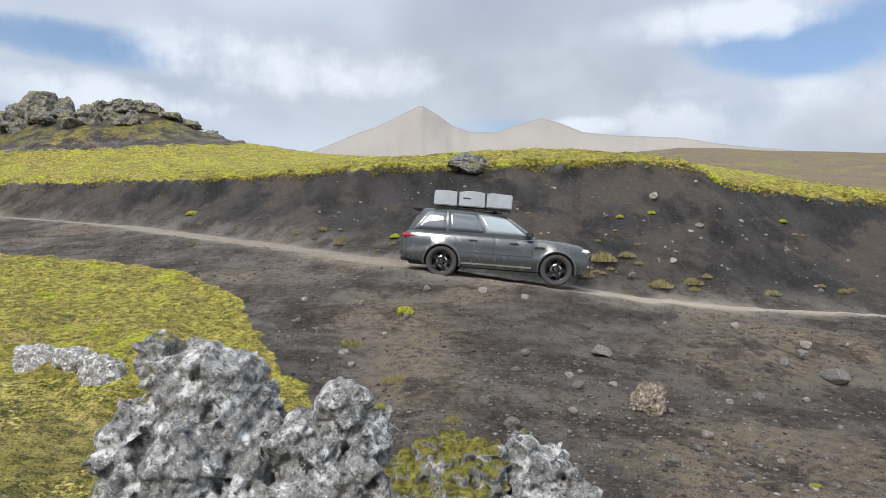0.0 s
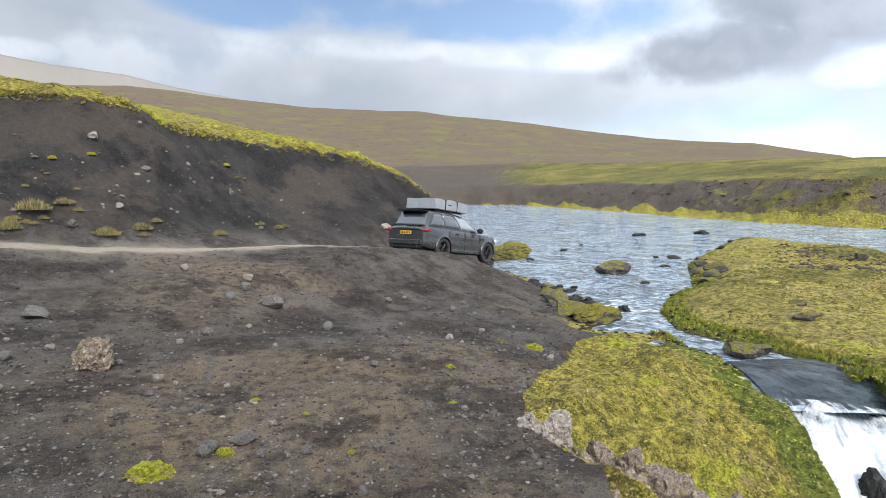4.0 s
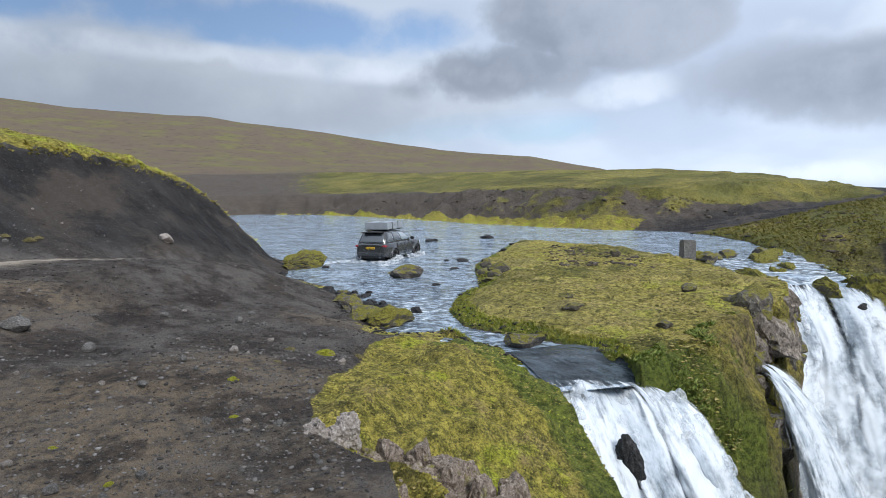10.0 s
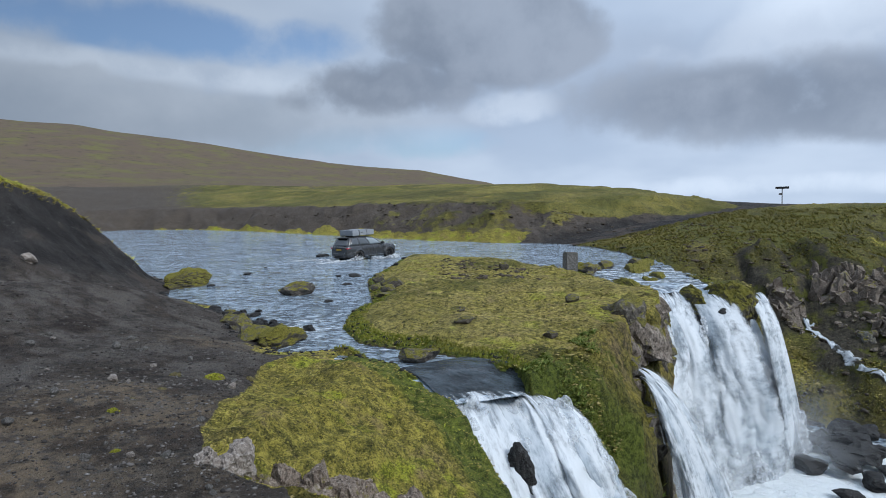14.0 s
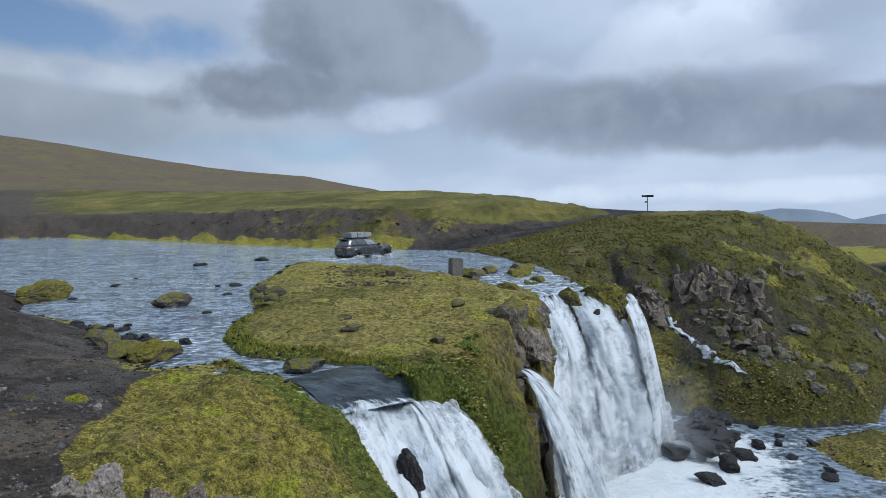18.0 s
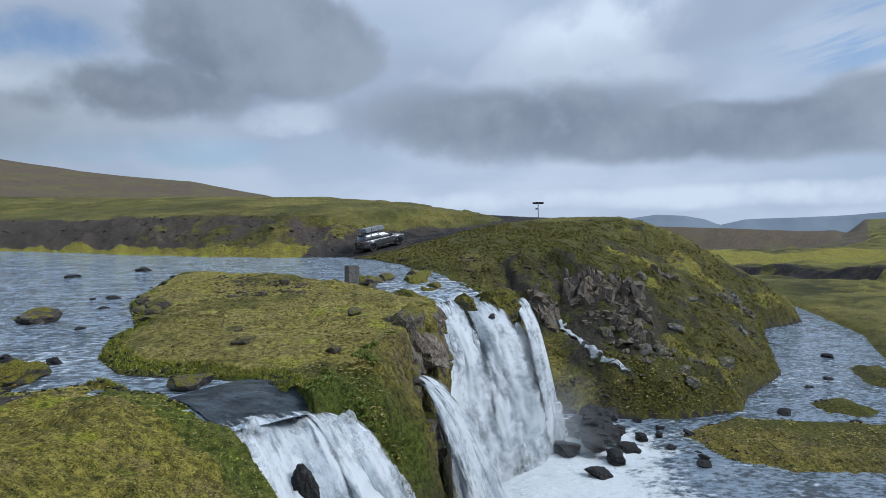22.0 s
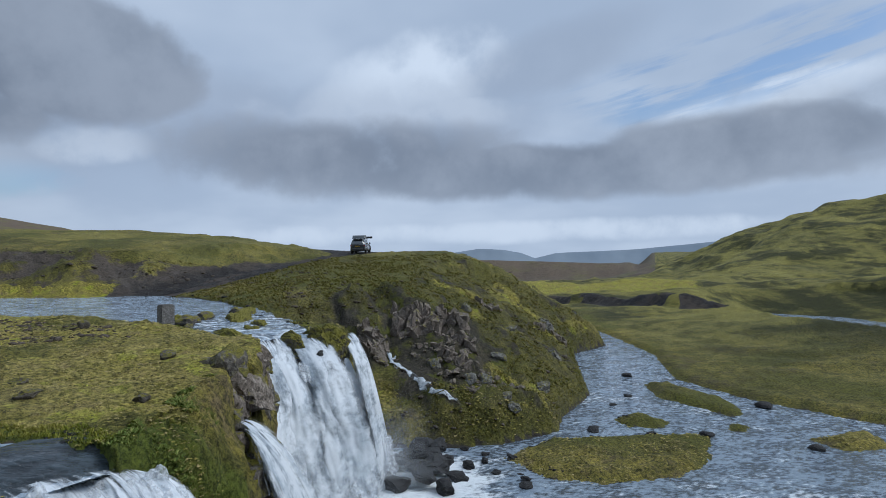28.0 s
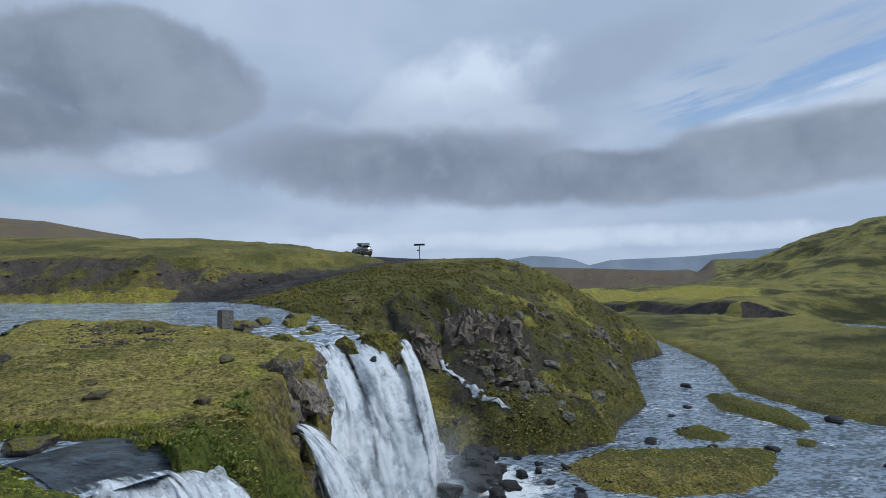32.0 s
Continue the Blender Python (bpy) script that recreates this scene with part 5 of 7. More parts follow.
def build_car():
    car = tagged(new("car"), "dusty dark grey sport utility car with a folded roof tent", "car")
    part("body", body_shell(), M_PAINT, car)
    part("cabin", cabin_shell(), M_ROOF, car, "gloss black roof and pillars")
    part("underbody", slab(-2.2, 2.3, -0.72, 0.72, 0.28, 0.85, 0.03), M_BLACK, car, "black underside and wheel wells")
    for s in (1, -1):
        part("rear_quarter_window", side_glass(0.045, 0.30, 0.12, 0.295, 0.12, 0.88, s), M_GLASS, car, "dark tinted glass")
        part("rear_door_window", side_glass(0.325, 0.60, 0.32, 0.615, 0.12, 0.88, s), M_GLASS, car, "dark tinted glass")
        part("front_door_window", side_glass(0.625, 0.945, 0.645, 0.945, 0.12, 0.88, s), M_SKYGLASS, car, "clear side glass coloured pale for sky reflection")
        part("door_handle", slab(-0.62, -0.40, s * 0.975 - 0.012, s * 0.975 + 0.012, 0.985, 1.02, 0.01), M_BLACK, car)
        part("door_handle", slab(0.42, 0.64, s * 0.975 - 0.012, s * 0.975 + 0.012, 0.97, 1.005, 0.01), M_BLACK, car)
        part("sill_strip", slab(-0.85, 1.0, s * 0.955 - 0.012, s * 0.955 + 0.015, 0.385, 0.43, 0.01), M_CHROME, car, "brushed metal sill strip")
        part("door_moulding", slab(-0.9, 1.02, s * 0.972 - 0.01, s * 0.972 + 0.008, 0.672, 0.695, 0.006), M_PAINT, car)
        part("wing_vent", slab(1.02, 1.30, s * 0.975 - 0.01, s * 0.975 + 0.008, 0.90, 0.955, 0.015), M_BLACK, car)
        for gap in (-0.98, 0.02, 1.0):
            part("door_gap", slab(gap - 0.004, gap + 0.004, s * 0.968 - 0.01, s * 0.968 + 0.006, 0.45, 1.10, 0), M_BLACK, car)
        mirror = slab(0.80, 1.0, s * 1.03 - 0.12, s * 1.03 + 0.12, 1.14, 1.33, 0.05, 3)
        part("wing_mirror", mirror, M_BLACK, car, "black wing mirror")
        part("headlight", slab(2.18, 2.42, s * 0.74 - 0.14, s * 0.74 + 0.12, 0.86, 0.97, 0.04, 3), M_LAMP, car, "clear headlight")
        part("fog_light", slab(2.34, 2.44, s * 0.70 - 0.06, s * 0.70 + 0.06, 0.50, 0.58, 0.02), M_LAMP, car)
        part("tail_light", slab(-2.37, -1.98, s * 0.80 - 0.13, s * 0.80 + 0.145, 0.965, 1.075, 0.04, 3), M_RED, car, "red tail light")
        part("rear_reflector", slab(-2.372, -2.30, s * 0.66 - 0.09, s * 0.66 + 0.09, 0.60, 0.65, 0.01), M_RED, car)
        part("exhaust_tip", slab(-2.42, -2.22, s * 0.58 - 0.06, s * 0.58 + 0.06, 0.38, 0.46, 0.025), M_CHROME, car, "chrome exhaust tip")
        part("roof_rail", slab(-1.55, 0.15, s * 0.62 - 0.018, s * 0.62 + 0.018, 1.79, 1.83, 0.012), M_BLACK, car)
        for ax in (REAR_AXLE, FRONT_AXLE):
            bm, n = bmesh.new(), 24
            rows = []
            for i in range(n + 1):
                a = math.radians(-8 + 196 * i / n)
                c, q = math.cos(a), math.sin(a)
                rows.append([bm.verts.new((ax + r * c, s * y, 0.39 + r * q)) for r, y in ((0.445, 0.93), (0.445, 1.005), (0.50, 1.003), (0.505, 0.94))])
            for a, b in zip(rows[:-1], rows[1:]):
                for i in range(4):
                    bm.faces.new((a[i], a[(i + 1) % 4], b[(i + 1) % 4], b[i]))
            bmesh.ops.recalc_face_normals(bm, faces=bm.faces[:])
            part("wheel_arch", smooth(bm), M_PAINT, car)
    part("windscreen", end_glass(1.0, 0.05, 0.93, 0.012), M_SKYGLASS, car, "windscreen coloured pale for sky reflection")
    part("rear_window", end_glass(0.0, 0.12, 0.86, -0.012), M_GLASS, car, "dark rear window")
    part("spoiler", slab(-2.22, -1.75, -0.62, 0.62, 1.72, 1.765, 0.02), M_BLACK, car, "black roof spoiler")
    part("rear_bumper", slab(-2.42, -2.1, -0.80, 0.80, 0.46, 0.70, 0.05, 3), M_PAINT, car)
    part("rear_valance", slab(-2.40, -2.0, -0.74, 0.74, 0.36, 0.47, 0.03), M_BLACK, car)
    part("tailgate_strip", slab(-2.375, -2.30, -0.62, 0.62, 1.02, 1.055, 0.01), M_BLACK, car)
    plate = part("number_plate", slab(-2.385, -2.35, -0.26, 0.26, 0.86, 0.98, 0.004), M_PLATE, car, "yellow number plate with dark bars")
    for i in range(6):
        y = -0.2 + i * 0.08
        part("plate_bar", slab(-2.389, -2.384, y - 0.022, y + 0.022, 0.885, 0.955, 0), M_BLACK, plate)
    part("grille", slab(2.36, 2.48, -0.46, 0.46, 0.68, 0.82, 0.02), M_BLACK, car, "black front grille")
    part("front_intake", slab(2.36, 2.46, -0.52, 0.52, 0.40, 0.54, 0.02), M_BLACK, car)
    for x in (-1.05, -0.05):
        part("rack_bar", slab(x - 0.04, x + 0.04, -0.68, 0.68, 1.83, 1.875, 0.012), M_BLACK, car, "black roof rack bar")
        for s in (1, -1):
            part("rack_foot", slab(x - 0.06, x + 0.06, s * 0.62 - 0.03, s * 0.62 + 0.03, 1.80, 1.85, 0.01), M_BLACK, car)
    # folded roof tent in a grey cover
    bm = slab(-1.62, 0.40, -0.68, 0.68, 1.86, 2.23, 0.022, 2)
    bmesh.ops.subdivide_edges(bm, edges=[e for e in bm.edges if e.calc_length() > 0.5], cuts=14, use_grid_fill=True)
    for v in bm.verts:
        p = v.co
        sag = 0.022 * noise.noise(Vector((p.x * 2.5, p.y * 2.5, p.z * 4))) + 0.012 * noise.noise(p * 9)
        pinch = 0.022 - 0.034 * (math.exp(-((p.x + 1.0) / 0.09) ** 2) + math.exp(-((p.x + 0.28) / 0.09) ** 2))
        if p.z > 2.0:
            v.co.z += sag + pinch - 0.05 * max(0, p.x - 0.1)
        if abs(p.y) > 0.5:
            v.co.y += math.copysign(sag + pinch, p.y)
    tent = part("roof_tent", bm, M_TENT, car, "folded roof tent in a grey fabric cover")
    for x in (-1.0, -0.28):
        part("strap", slab(x - 0.026, x + 0.026, -0.705, 0.705, 1.85, 2.242, 0.01), M_BLACK, tent, "black strap")
    part("tent_badge", slab(-0.86, -0.66, -0.71, -0.69, 2.05, 2.09, 0), M_BLACK, tent)
    wheels = [build_wheel(car, x, s) for x in (REAR_AXLE, FRONT_AXLE) for s in (1, -1)]
    part("awning_bag", slab(-1.5, 0.4, 0.70, 0.82, 1.86, 1.96, 0.04), M_BLACK, car, "rolled black awning bag")
    # the parts are laid out for a car 4.85 m long; this one is a little shorter
    for ob in car.children_recursive:
        if ob.type == "MESH":
            ob.data.transform(Matrix.Scale(CAR_SCALE, 4))
    for wheel in wheels:
        wheel.location *= CAR_SCALE
    return car, wheels


CAR, WHEELS = build_car()


# ---------------------------------------------------------------- stones


def stone_material(name, dark, light, lichen, moss_amt, scale=1.0, speck=0.8):
    k = Mat(name)
    n, f = k.noise(2.2 * scale, 7, 0.7), k.noise(13 * scale, 6, 0.75)
    c = k.mix(k.ramp(f, 0.3, 0.72), dark, light)
    c = k.mix(k.math("MULTIPLY", k.ramp(k.noise(7 * scale, 6, 0.7, off=4), 0.50, 0.60), k.ramp(f, 0.35, 0.6)), c, lichen)
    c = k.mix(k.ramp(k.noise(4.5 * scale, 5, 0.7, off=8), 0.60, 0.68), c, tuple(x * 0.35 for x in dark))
    c = k.mix(k.math("MULTIPLY", k.ramp(k.noise(36 * scale, 5, 0.8, off=14), 0.55, 0.61), speck), c, lichen)
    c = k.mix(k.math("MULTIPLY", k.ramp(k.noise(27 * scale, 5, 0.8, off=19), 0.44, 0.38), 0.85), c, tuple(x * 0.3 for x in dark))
    geo = k.t.nodes.new("ShaderNodeNewGeometry")
    sep = k.t.nodes.new("ShaderNodeSeparateXYZ")
    k.t.links.new(geo.outputs["Normal"], sep.inputs[0])
    up = k.math("MULTIPLY", k.ramp(sep.outputs[2], 0.15 - 0.4 * max(0.0, moss_amt - 0.8), 0.8 - 0.4 * max(0.0, moss_amt - 0.8)), k.ramp(n, 0.60 - 0.25 * moss_amt, 0.66 - 0.25 * moss_amt))
    c = k.mix(k.math("MULTIPLY", up, 1.0 if moss_amt else 0.0), c, k.mix(k.ramp(k.noise(22 * scale, 5, 0.7, off=33), 0.36, 0.64), k.mix(f, (0.030, 0.030, 0.007), (0.075, 0.065, 0.016)), k.mix(f, (0.15, 0.15, 0.022), (0.36, 0.31, 0.055))))
    k.set(Base_Color=c, Roughness=0.9, Specular_IOR_Level=0.2)
    b = k.bump(k.noise(9 * scale, 8, 0.75), 0.9, 0.06 / scale)
    k.bump(k.noise(40 * scale, 6, 0.8), 0.8, 0.015 / scale, b)
    return k.m


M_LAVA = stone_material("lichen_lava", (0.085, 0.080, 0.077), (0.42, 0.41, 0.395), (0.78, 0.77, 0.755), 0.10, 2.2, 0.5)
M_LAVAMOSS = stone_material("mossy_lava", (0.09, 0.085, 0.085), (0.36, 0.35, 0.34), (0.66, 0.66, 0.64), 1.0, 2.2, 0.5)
M_STONE = stone_material("grey_stone", (0.07, 0.065, 0.06), (0.22, 0.205, 0.19), (0.34, 0.33, 0.31), 0.0, 2.0)
M_MOSSTONE = stone_material("mossy_stone", (0.045, 0.04, 0.035), (0.15, 0.13, 0.11), (0.25, 0.23, 0.2), 0.62, 1.6)
M_MOUND = stone_material("moss_mound", (0.045, 0.04, 0.03), (0.13, 0.115, 0.08), (0.2, 0.18, 0.14), 1.6, 1.6)
M_WET = stone_material("wet_stone", (0.012, 0.012, 0.013), (0.05, 0.048, 0.046), (0.09, 0.09, 0.09), 0.0, 1.6)
M_COLUMN = stone_material("dark_basalt", (0.055, 0.045, 0.037), (0.27, 0.225, 0.185), (0.38, 0.33, 0.28), 0.30, 1.2)
M_BROWNROCK = stone_material("cracked_brown_rock", (0.07, 0.053, 0.041), (0.31, 0.245, 0.195), (0.42, 0.36, 0.30), 0.25, 2.0)
M_PALE = stone_material("pale_stone", (0.20, 0.17, 0.145), (0.40, 0.35, 0.31), (0.50, 0.46, 0.42), 0.0, 2.0)
M_CRAG = stone_material("crag_rock", (0.07, 0.066, 0.062), (0.24, 0.225, 0.205), (0.33, 0.33, 0.28), 0.45, 0.6)


def rock_mesh(name, seed, material, detail=3, jag=0.45, flat=0.7, cuts=9):
    """A broken stone of about 1 m: a ball cut by random planes, then roughened."""
    rnd = random.Random(seed)
    bm = bmesh.new()
    bmesh.ops.create_icosphere(bm, subdivisions=detail, radius=0.62)
    for _ in range(cuts):
        n = Vector((rnd.gauss(0, 1), rnd.gauss(0, 1), rnd.gauss(0, 0.8))).normalized()
        d = rnd.uniform(0.30, 0.48)
        for v in bm.verts:
            over = v.co.dot(n) - d
            if over > 0:
                v.co -= n * over * 0.92
    off = Vector((seed * 3.1, seed * 1.7, seed * 0.9))
    for v in bm.verts:
        p = v.co * 2.4 + off
        v.co += v.co.normalized() * (jag * 0.28 * noise.fractal(p, 0.9, 2.1, 5) + jag * 0.10 * noise.noise(p * 5))
        v.co.z *= flat
    low = min(v.co.z for v in bm.verts)
    for v in bm.verts:
        v.co.z -= low
    bmesh.ops.recalc_face_normals(bm, faces=bm.faces[:])
    me = bpy.data.meshes.new(name)
    bm.to_mesh(me)
    bm.free()
    me.materials.append(material)
    return me


ROCKS = {}


def rock(name, kind, material, x, y, size, label, category="stone", group="", z=None, sink=0.18, squash=1.0, turn=None, variants=5, detail=3, jag=0.45):
    rnd = random.Random(f"{name}{x:.2f}{y:.2f}")
    i = rnd.randrange(variants)
    key = (kind, i)
    if key not in ROCKS:
        ROCKS[key] = rock_mesh(kind, i * 7 + len(kind), material, detail, jag)
    ob = new(name, ROCKS[key])
    z = ground_at(x, y) if z is None else z
    ob.matrix_basis = Matrix.Translation((x, y, z - sink * size * squash)) @ Matrix.Rotation(rnd.uniform(0, 6.28) if turn is None else turn, 4, "Z") @ Matrix.Rotation(rnd.uniform(-0.15, 0.15), 4, "X") @ Matrix.Diagonal((size, size * rnd.uniform(0.75, 1.0), size * squash, 1))
    tagged(ob, label, category, group)
    return ob


def lava(name, seed, material, base, height, width, depth, label, detail=6, top=0.6, lump=0.12, cuts=(), lean=(0, 0)):
    """A craggy block: cut by planes, then broken up with lumps, ledges and clefts of even size."""
    bm = bmesh.new()
    bmesh.ops.create_icosphere(bm, subdivisions=detail, radius=1.0)
    rnd = random.Random(seed)
    off = Vector((seed * 5.3, seed * 2.9, seed * 1.3))
    half = Vector((width / 2, depth / 2, height / 2))
    planes = [Vector((rnd.gauss(0, 1), rnd.gauss(0, 1), rnd.gauss(0.25, 0.9))).normalized() for _ in range(34)]
    planes = [(n, rnd.uniform(0.74, 1.0)) for n in planes] + [(Vector(n).normalized(), d) for n, d in cuts]
    planes = [(n, d * math.sqrt((n.x * half.x) ** 2 + (n.y * half.y) ** 2 + (n.z * half.z) ** 2)) for n, d in planes]
    for v in bm.verts:
        v.co /= max(abs(v.co.x), abs(v.co.y), abs(v.co.z)) ** 0.7
        v.co = Vector((v.co.x * half.x, v.co.y * half.y, v.co.z * half.z))
        for n, d in planes:
            over = v.co.dot(n) - d
            if over > 0:
                v.co -= n * over * 0.97
        t = max(0.0, min(1.0, (v.co.z / half.z + 1) / 2))
        taper = 1.0 - (1 - top) * t ** 3
        v.co = Vector((v.co.x * taper + lean[0] * t * t, v.co.y * taper + lean[1] * t * t, v.co.z + half.z))
    bm.normal_update()
    move = []
    f = 1.0 / lump
    for v in bm.verts:
        p = v.co * f + off
        k = noise.fractal(p * 0.8, 0.8, 2.1, 3)
        cell = noise.voronoi(p * 0.9 + Vector((k, k * 0.5, -k)) * 0.25)[0]
        crack = max(0.0, 1 - (cell[1] - cell[0]) / 0.16)
        facet = 0.5 * (noise.cell(p * 0.9 + Vector((k, k, k)) * 0.4) - 0.5)
        rough = abs(noise.noise(p * 2.7)) - 0.25
        pit = noise.noise(p * 6.5)
        out = Vector((v.co.x / half.x ** 2, v.co.y / half.y ** 2, 0.6 * (v.co.z - half.z * 0.9) / half.z ** 2)).normalized()
        move.append(out * lump * (0.34 * k + 0.03 * facet - 0.12 * crack + 0.22 * rough + 0.06 * pit))
    for v, d in zip(bm.verts, move):
        v.co += d
    lo = [min(v.co[i] for v in bm.verts) for i in range(3)]
    hi = [max(v.co[i] for v in bm.verts) for i in range(3)]
    for v in bm.verts:
        v.co = Vector([((v.co[i] - lo[i]) / (hi[i] - lo[i]) - (0.5, 0.5, 0.0)[i]) * (width, depth, height)[i] for i in range(3)])
    if lump < 0.3:
        smooth(bm)
    bmesh.ops.recalc_face_normals(bm, faces=bm.faces[:])
    me = bpy.data.meshes.new(name)
    bm.to_mesh(me)
    bm.free()
    me.materials.append(material)
    ob = new(name, me)
    ob.matrix_basis = Matrix.Translation(base)
    tagged(ob, label, "rock")
    return ob


def polar(az, r, z=0.0):
    return (r * math.sin(radians(az)), r * math.cos(radians(az)), z)


def craggy(name, seed, material, base, blocks, label, lump, detail=5, rugged=1.0):
    """A broken rock grown together from cut blocks: (x, y, top, width, depth, height, lean) each, tops over the base."""
    rnd = random.Random(seed)
    bm = bmesh.new()
    off = Vector((seed * 5.3, seed * 2.9, seed * 1.3))
    for bx, by, top, w, d, h, lean in blocks:
        half = Vector((w / 2, d / 2, h / 2))
        planes = []
        for _ in range(20):
            n = Vector((rnd.gauss(0, 1), rnd.gauss(0, 1), rnd.gauss(0.2, 0.6))).normalized()
            planes.append((n, rnd.uniform(0.74, 1.0) * math.sqrt((n.x * half.x) ** 2 + (n.y * half.y) ** 2 + (n.z * half.z) ** 2)))
        made = bmesh.ops.create_icosphere(bm, subdivisions=detail, radius=1.0)["verts"]
        turn = Matrix.Rotation(rnd.uniform(-0.5, 0.5), 3, "Z")
        for v in made:
            v.co /= max(abs(v.co.x), abs(v.co.y), abs(v.co.z)) ** 0.85
            v.co = Vector((v.co.x * half.x, v.co.y * half.y, v.co.z * half.z))
            for n, far in planes:
                over = v.co.dot(n) - far
                if over > 0:
                    v.co -= n * over
        lo = [min(v.co[i] for v in made) for i in range(3)]
        hi = [max(v.co[i] for v in made) for i in range(3)]
        for v in made:
            a, b, t = ((v.co[i] - lo[i]) / (hi[i] - lo[i]) for i in range(3))
            v.co = turn @ Vector(((a - 0.5) * w + lean * t, (b - 0.5) * d, 0)) + Vector((bx, by, top - (1 - t) * h))
    bm.normal_update()
    move = []
    f = 1.0 / lump
    for v in bm.verts:
        p = v.co * f + off
        k = noise.fractal(p * 0.7, 0.9, 2.1, 4)
        p2 = p + Vector((k, -k, k * 0.6)) * 0.35
        cell = noise.voronoi(p2 * 0.8)[0]
        crack = max(0.0, 1 - (cell[1] - cell[0]) / 0.13)
        ledge = noise.noise(Vector((p2.x * 0.5, p2.y * 0.5, p2.z * 2.2)))
        grain = noise.fractal(p * 3.1, 0.8, 2.2, 3)
        move.append(v.normal * lump * rugged * (0.15 * k + 0.24 * ledge - 0.36 * crack + 0.17 * grain))
    for v, d in zip(bm.verts, move):
        v.co += d
    ob = part(name, smooth(bm), material, None)
    ob.matrix_basis = Matrix.Translation(base)
    tagged(ob, label, "rock")
    weld = ob.modifiers.new("weld", "REMESH")
    weld.mode, weld.voxel_size, weld.use_smooth_shade = "VOXEL", lump * 0.06, True
    WELDED.append(ob)
    return ob


WELDED = []


def weld_rocks():
    """Turn the grown-together blocks into single skins."""
    graph = bpy.context.evaluated_depsgraph_get()
    for ob in WELDED:
        me = bpy.data.meshes.new_from_object(ob.evaluated_get(graph))
        ob.modifiers.clear()
        ob.data = me


def build_near_rocks():
    # lava blocks on the knoll in front of the camera
    ex, ey = -0.29, 0.18
    for name, seed, mat, az, r, blocks, label, lump in (
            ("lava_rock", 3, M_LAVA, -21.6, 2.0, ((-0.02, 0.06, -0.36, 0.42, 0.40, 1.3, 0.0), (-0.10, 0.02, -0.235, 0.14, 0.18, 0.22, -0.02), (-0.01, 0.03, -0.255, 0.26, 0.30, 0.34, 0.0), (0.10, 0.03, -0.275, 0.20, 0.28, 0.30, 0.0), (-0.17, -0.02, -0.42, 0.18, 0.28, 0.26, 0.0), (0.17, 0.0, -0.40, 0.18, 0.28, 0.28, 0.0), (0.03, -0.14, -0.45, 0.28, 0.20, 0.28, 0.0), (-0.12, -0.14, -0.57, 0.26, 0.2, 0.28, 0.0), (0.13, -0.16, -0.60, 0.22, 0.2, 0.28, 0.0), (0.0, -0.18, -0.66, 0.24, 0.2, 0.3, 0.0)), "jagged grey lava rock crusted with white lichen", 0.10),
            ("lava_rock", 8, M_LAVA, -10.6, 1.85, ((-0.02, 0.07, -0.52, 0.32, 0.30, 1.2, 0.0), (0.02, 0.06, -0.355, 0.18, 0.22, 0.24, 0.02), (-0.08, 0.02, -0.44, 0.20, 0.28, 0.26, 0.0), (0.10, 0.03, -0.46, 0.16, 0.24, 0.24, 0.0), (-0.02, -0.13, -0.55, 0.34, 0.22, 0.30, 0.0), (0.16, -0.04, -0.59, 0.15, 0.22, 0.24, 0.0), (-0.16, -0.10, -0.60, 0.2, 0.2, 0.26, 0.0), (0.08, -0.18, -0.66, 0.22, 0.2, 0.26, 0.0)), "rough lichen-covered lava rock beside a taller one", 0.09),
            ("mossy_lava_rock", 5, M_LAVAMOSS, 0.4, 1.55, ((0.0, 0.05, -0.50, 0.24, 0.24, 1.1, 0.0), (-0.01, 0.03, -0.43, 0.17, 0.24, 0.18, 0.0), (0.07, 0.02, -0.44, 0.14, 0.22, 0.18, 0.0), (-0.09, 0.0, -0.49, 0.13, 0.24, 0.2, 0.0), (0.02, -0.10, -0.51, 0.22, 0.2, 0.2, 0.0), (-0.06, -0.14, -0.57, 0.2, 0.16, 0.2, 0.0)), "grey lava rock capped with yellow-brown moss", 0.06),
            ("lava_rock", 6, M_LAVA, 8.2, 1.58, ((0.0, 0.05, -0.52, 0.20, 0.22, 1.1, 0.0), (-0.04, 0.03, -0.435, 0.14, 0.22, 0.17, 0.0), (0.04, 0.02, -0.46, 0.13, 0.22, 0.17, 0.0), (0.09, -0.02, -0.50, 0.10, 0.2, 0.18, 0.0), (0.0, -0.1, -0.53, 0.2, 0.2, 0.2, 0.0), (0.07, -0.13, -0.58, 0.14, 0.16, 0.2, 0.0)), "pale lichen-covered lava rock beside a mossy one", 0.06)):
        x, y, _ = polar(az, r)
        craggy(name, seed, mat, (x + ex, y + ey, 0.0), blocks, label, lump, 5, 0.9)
    for seed, az, r, top, width, label in ((9, -30.6, 9.9, -1.38, 0.7, "low grey lava rock at the edge of the moss"), (11, -28.6, 9.0, -1.36, 0.6, "low grey lava rock at the edge of the moss"), (12, -33.0, 10.6, -1.42, 0.8, "flat lichen-grey lava rock in the moss")):
        x, y, _ = polar(az, r)
        low = ground_at(x + ex, y + ey) - 0.15
        lava("lava_rock", seed, M_LAVA, (x + ex, y + ey, low), top - low, width, 0.4, label, 5, 0.8, 0.15)
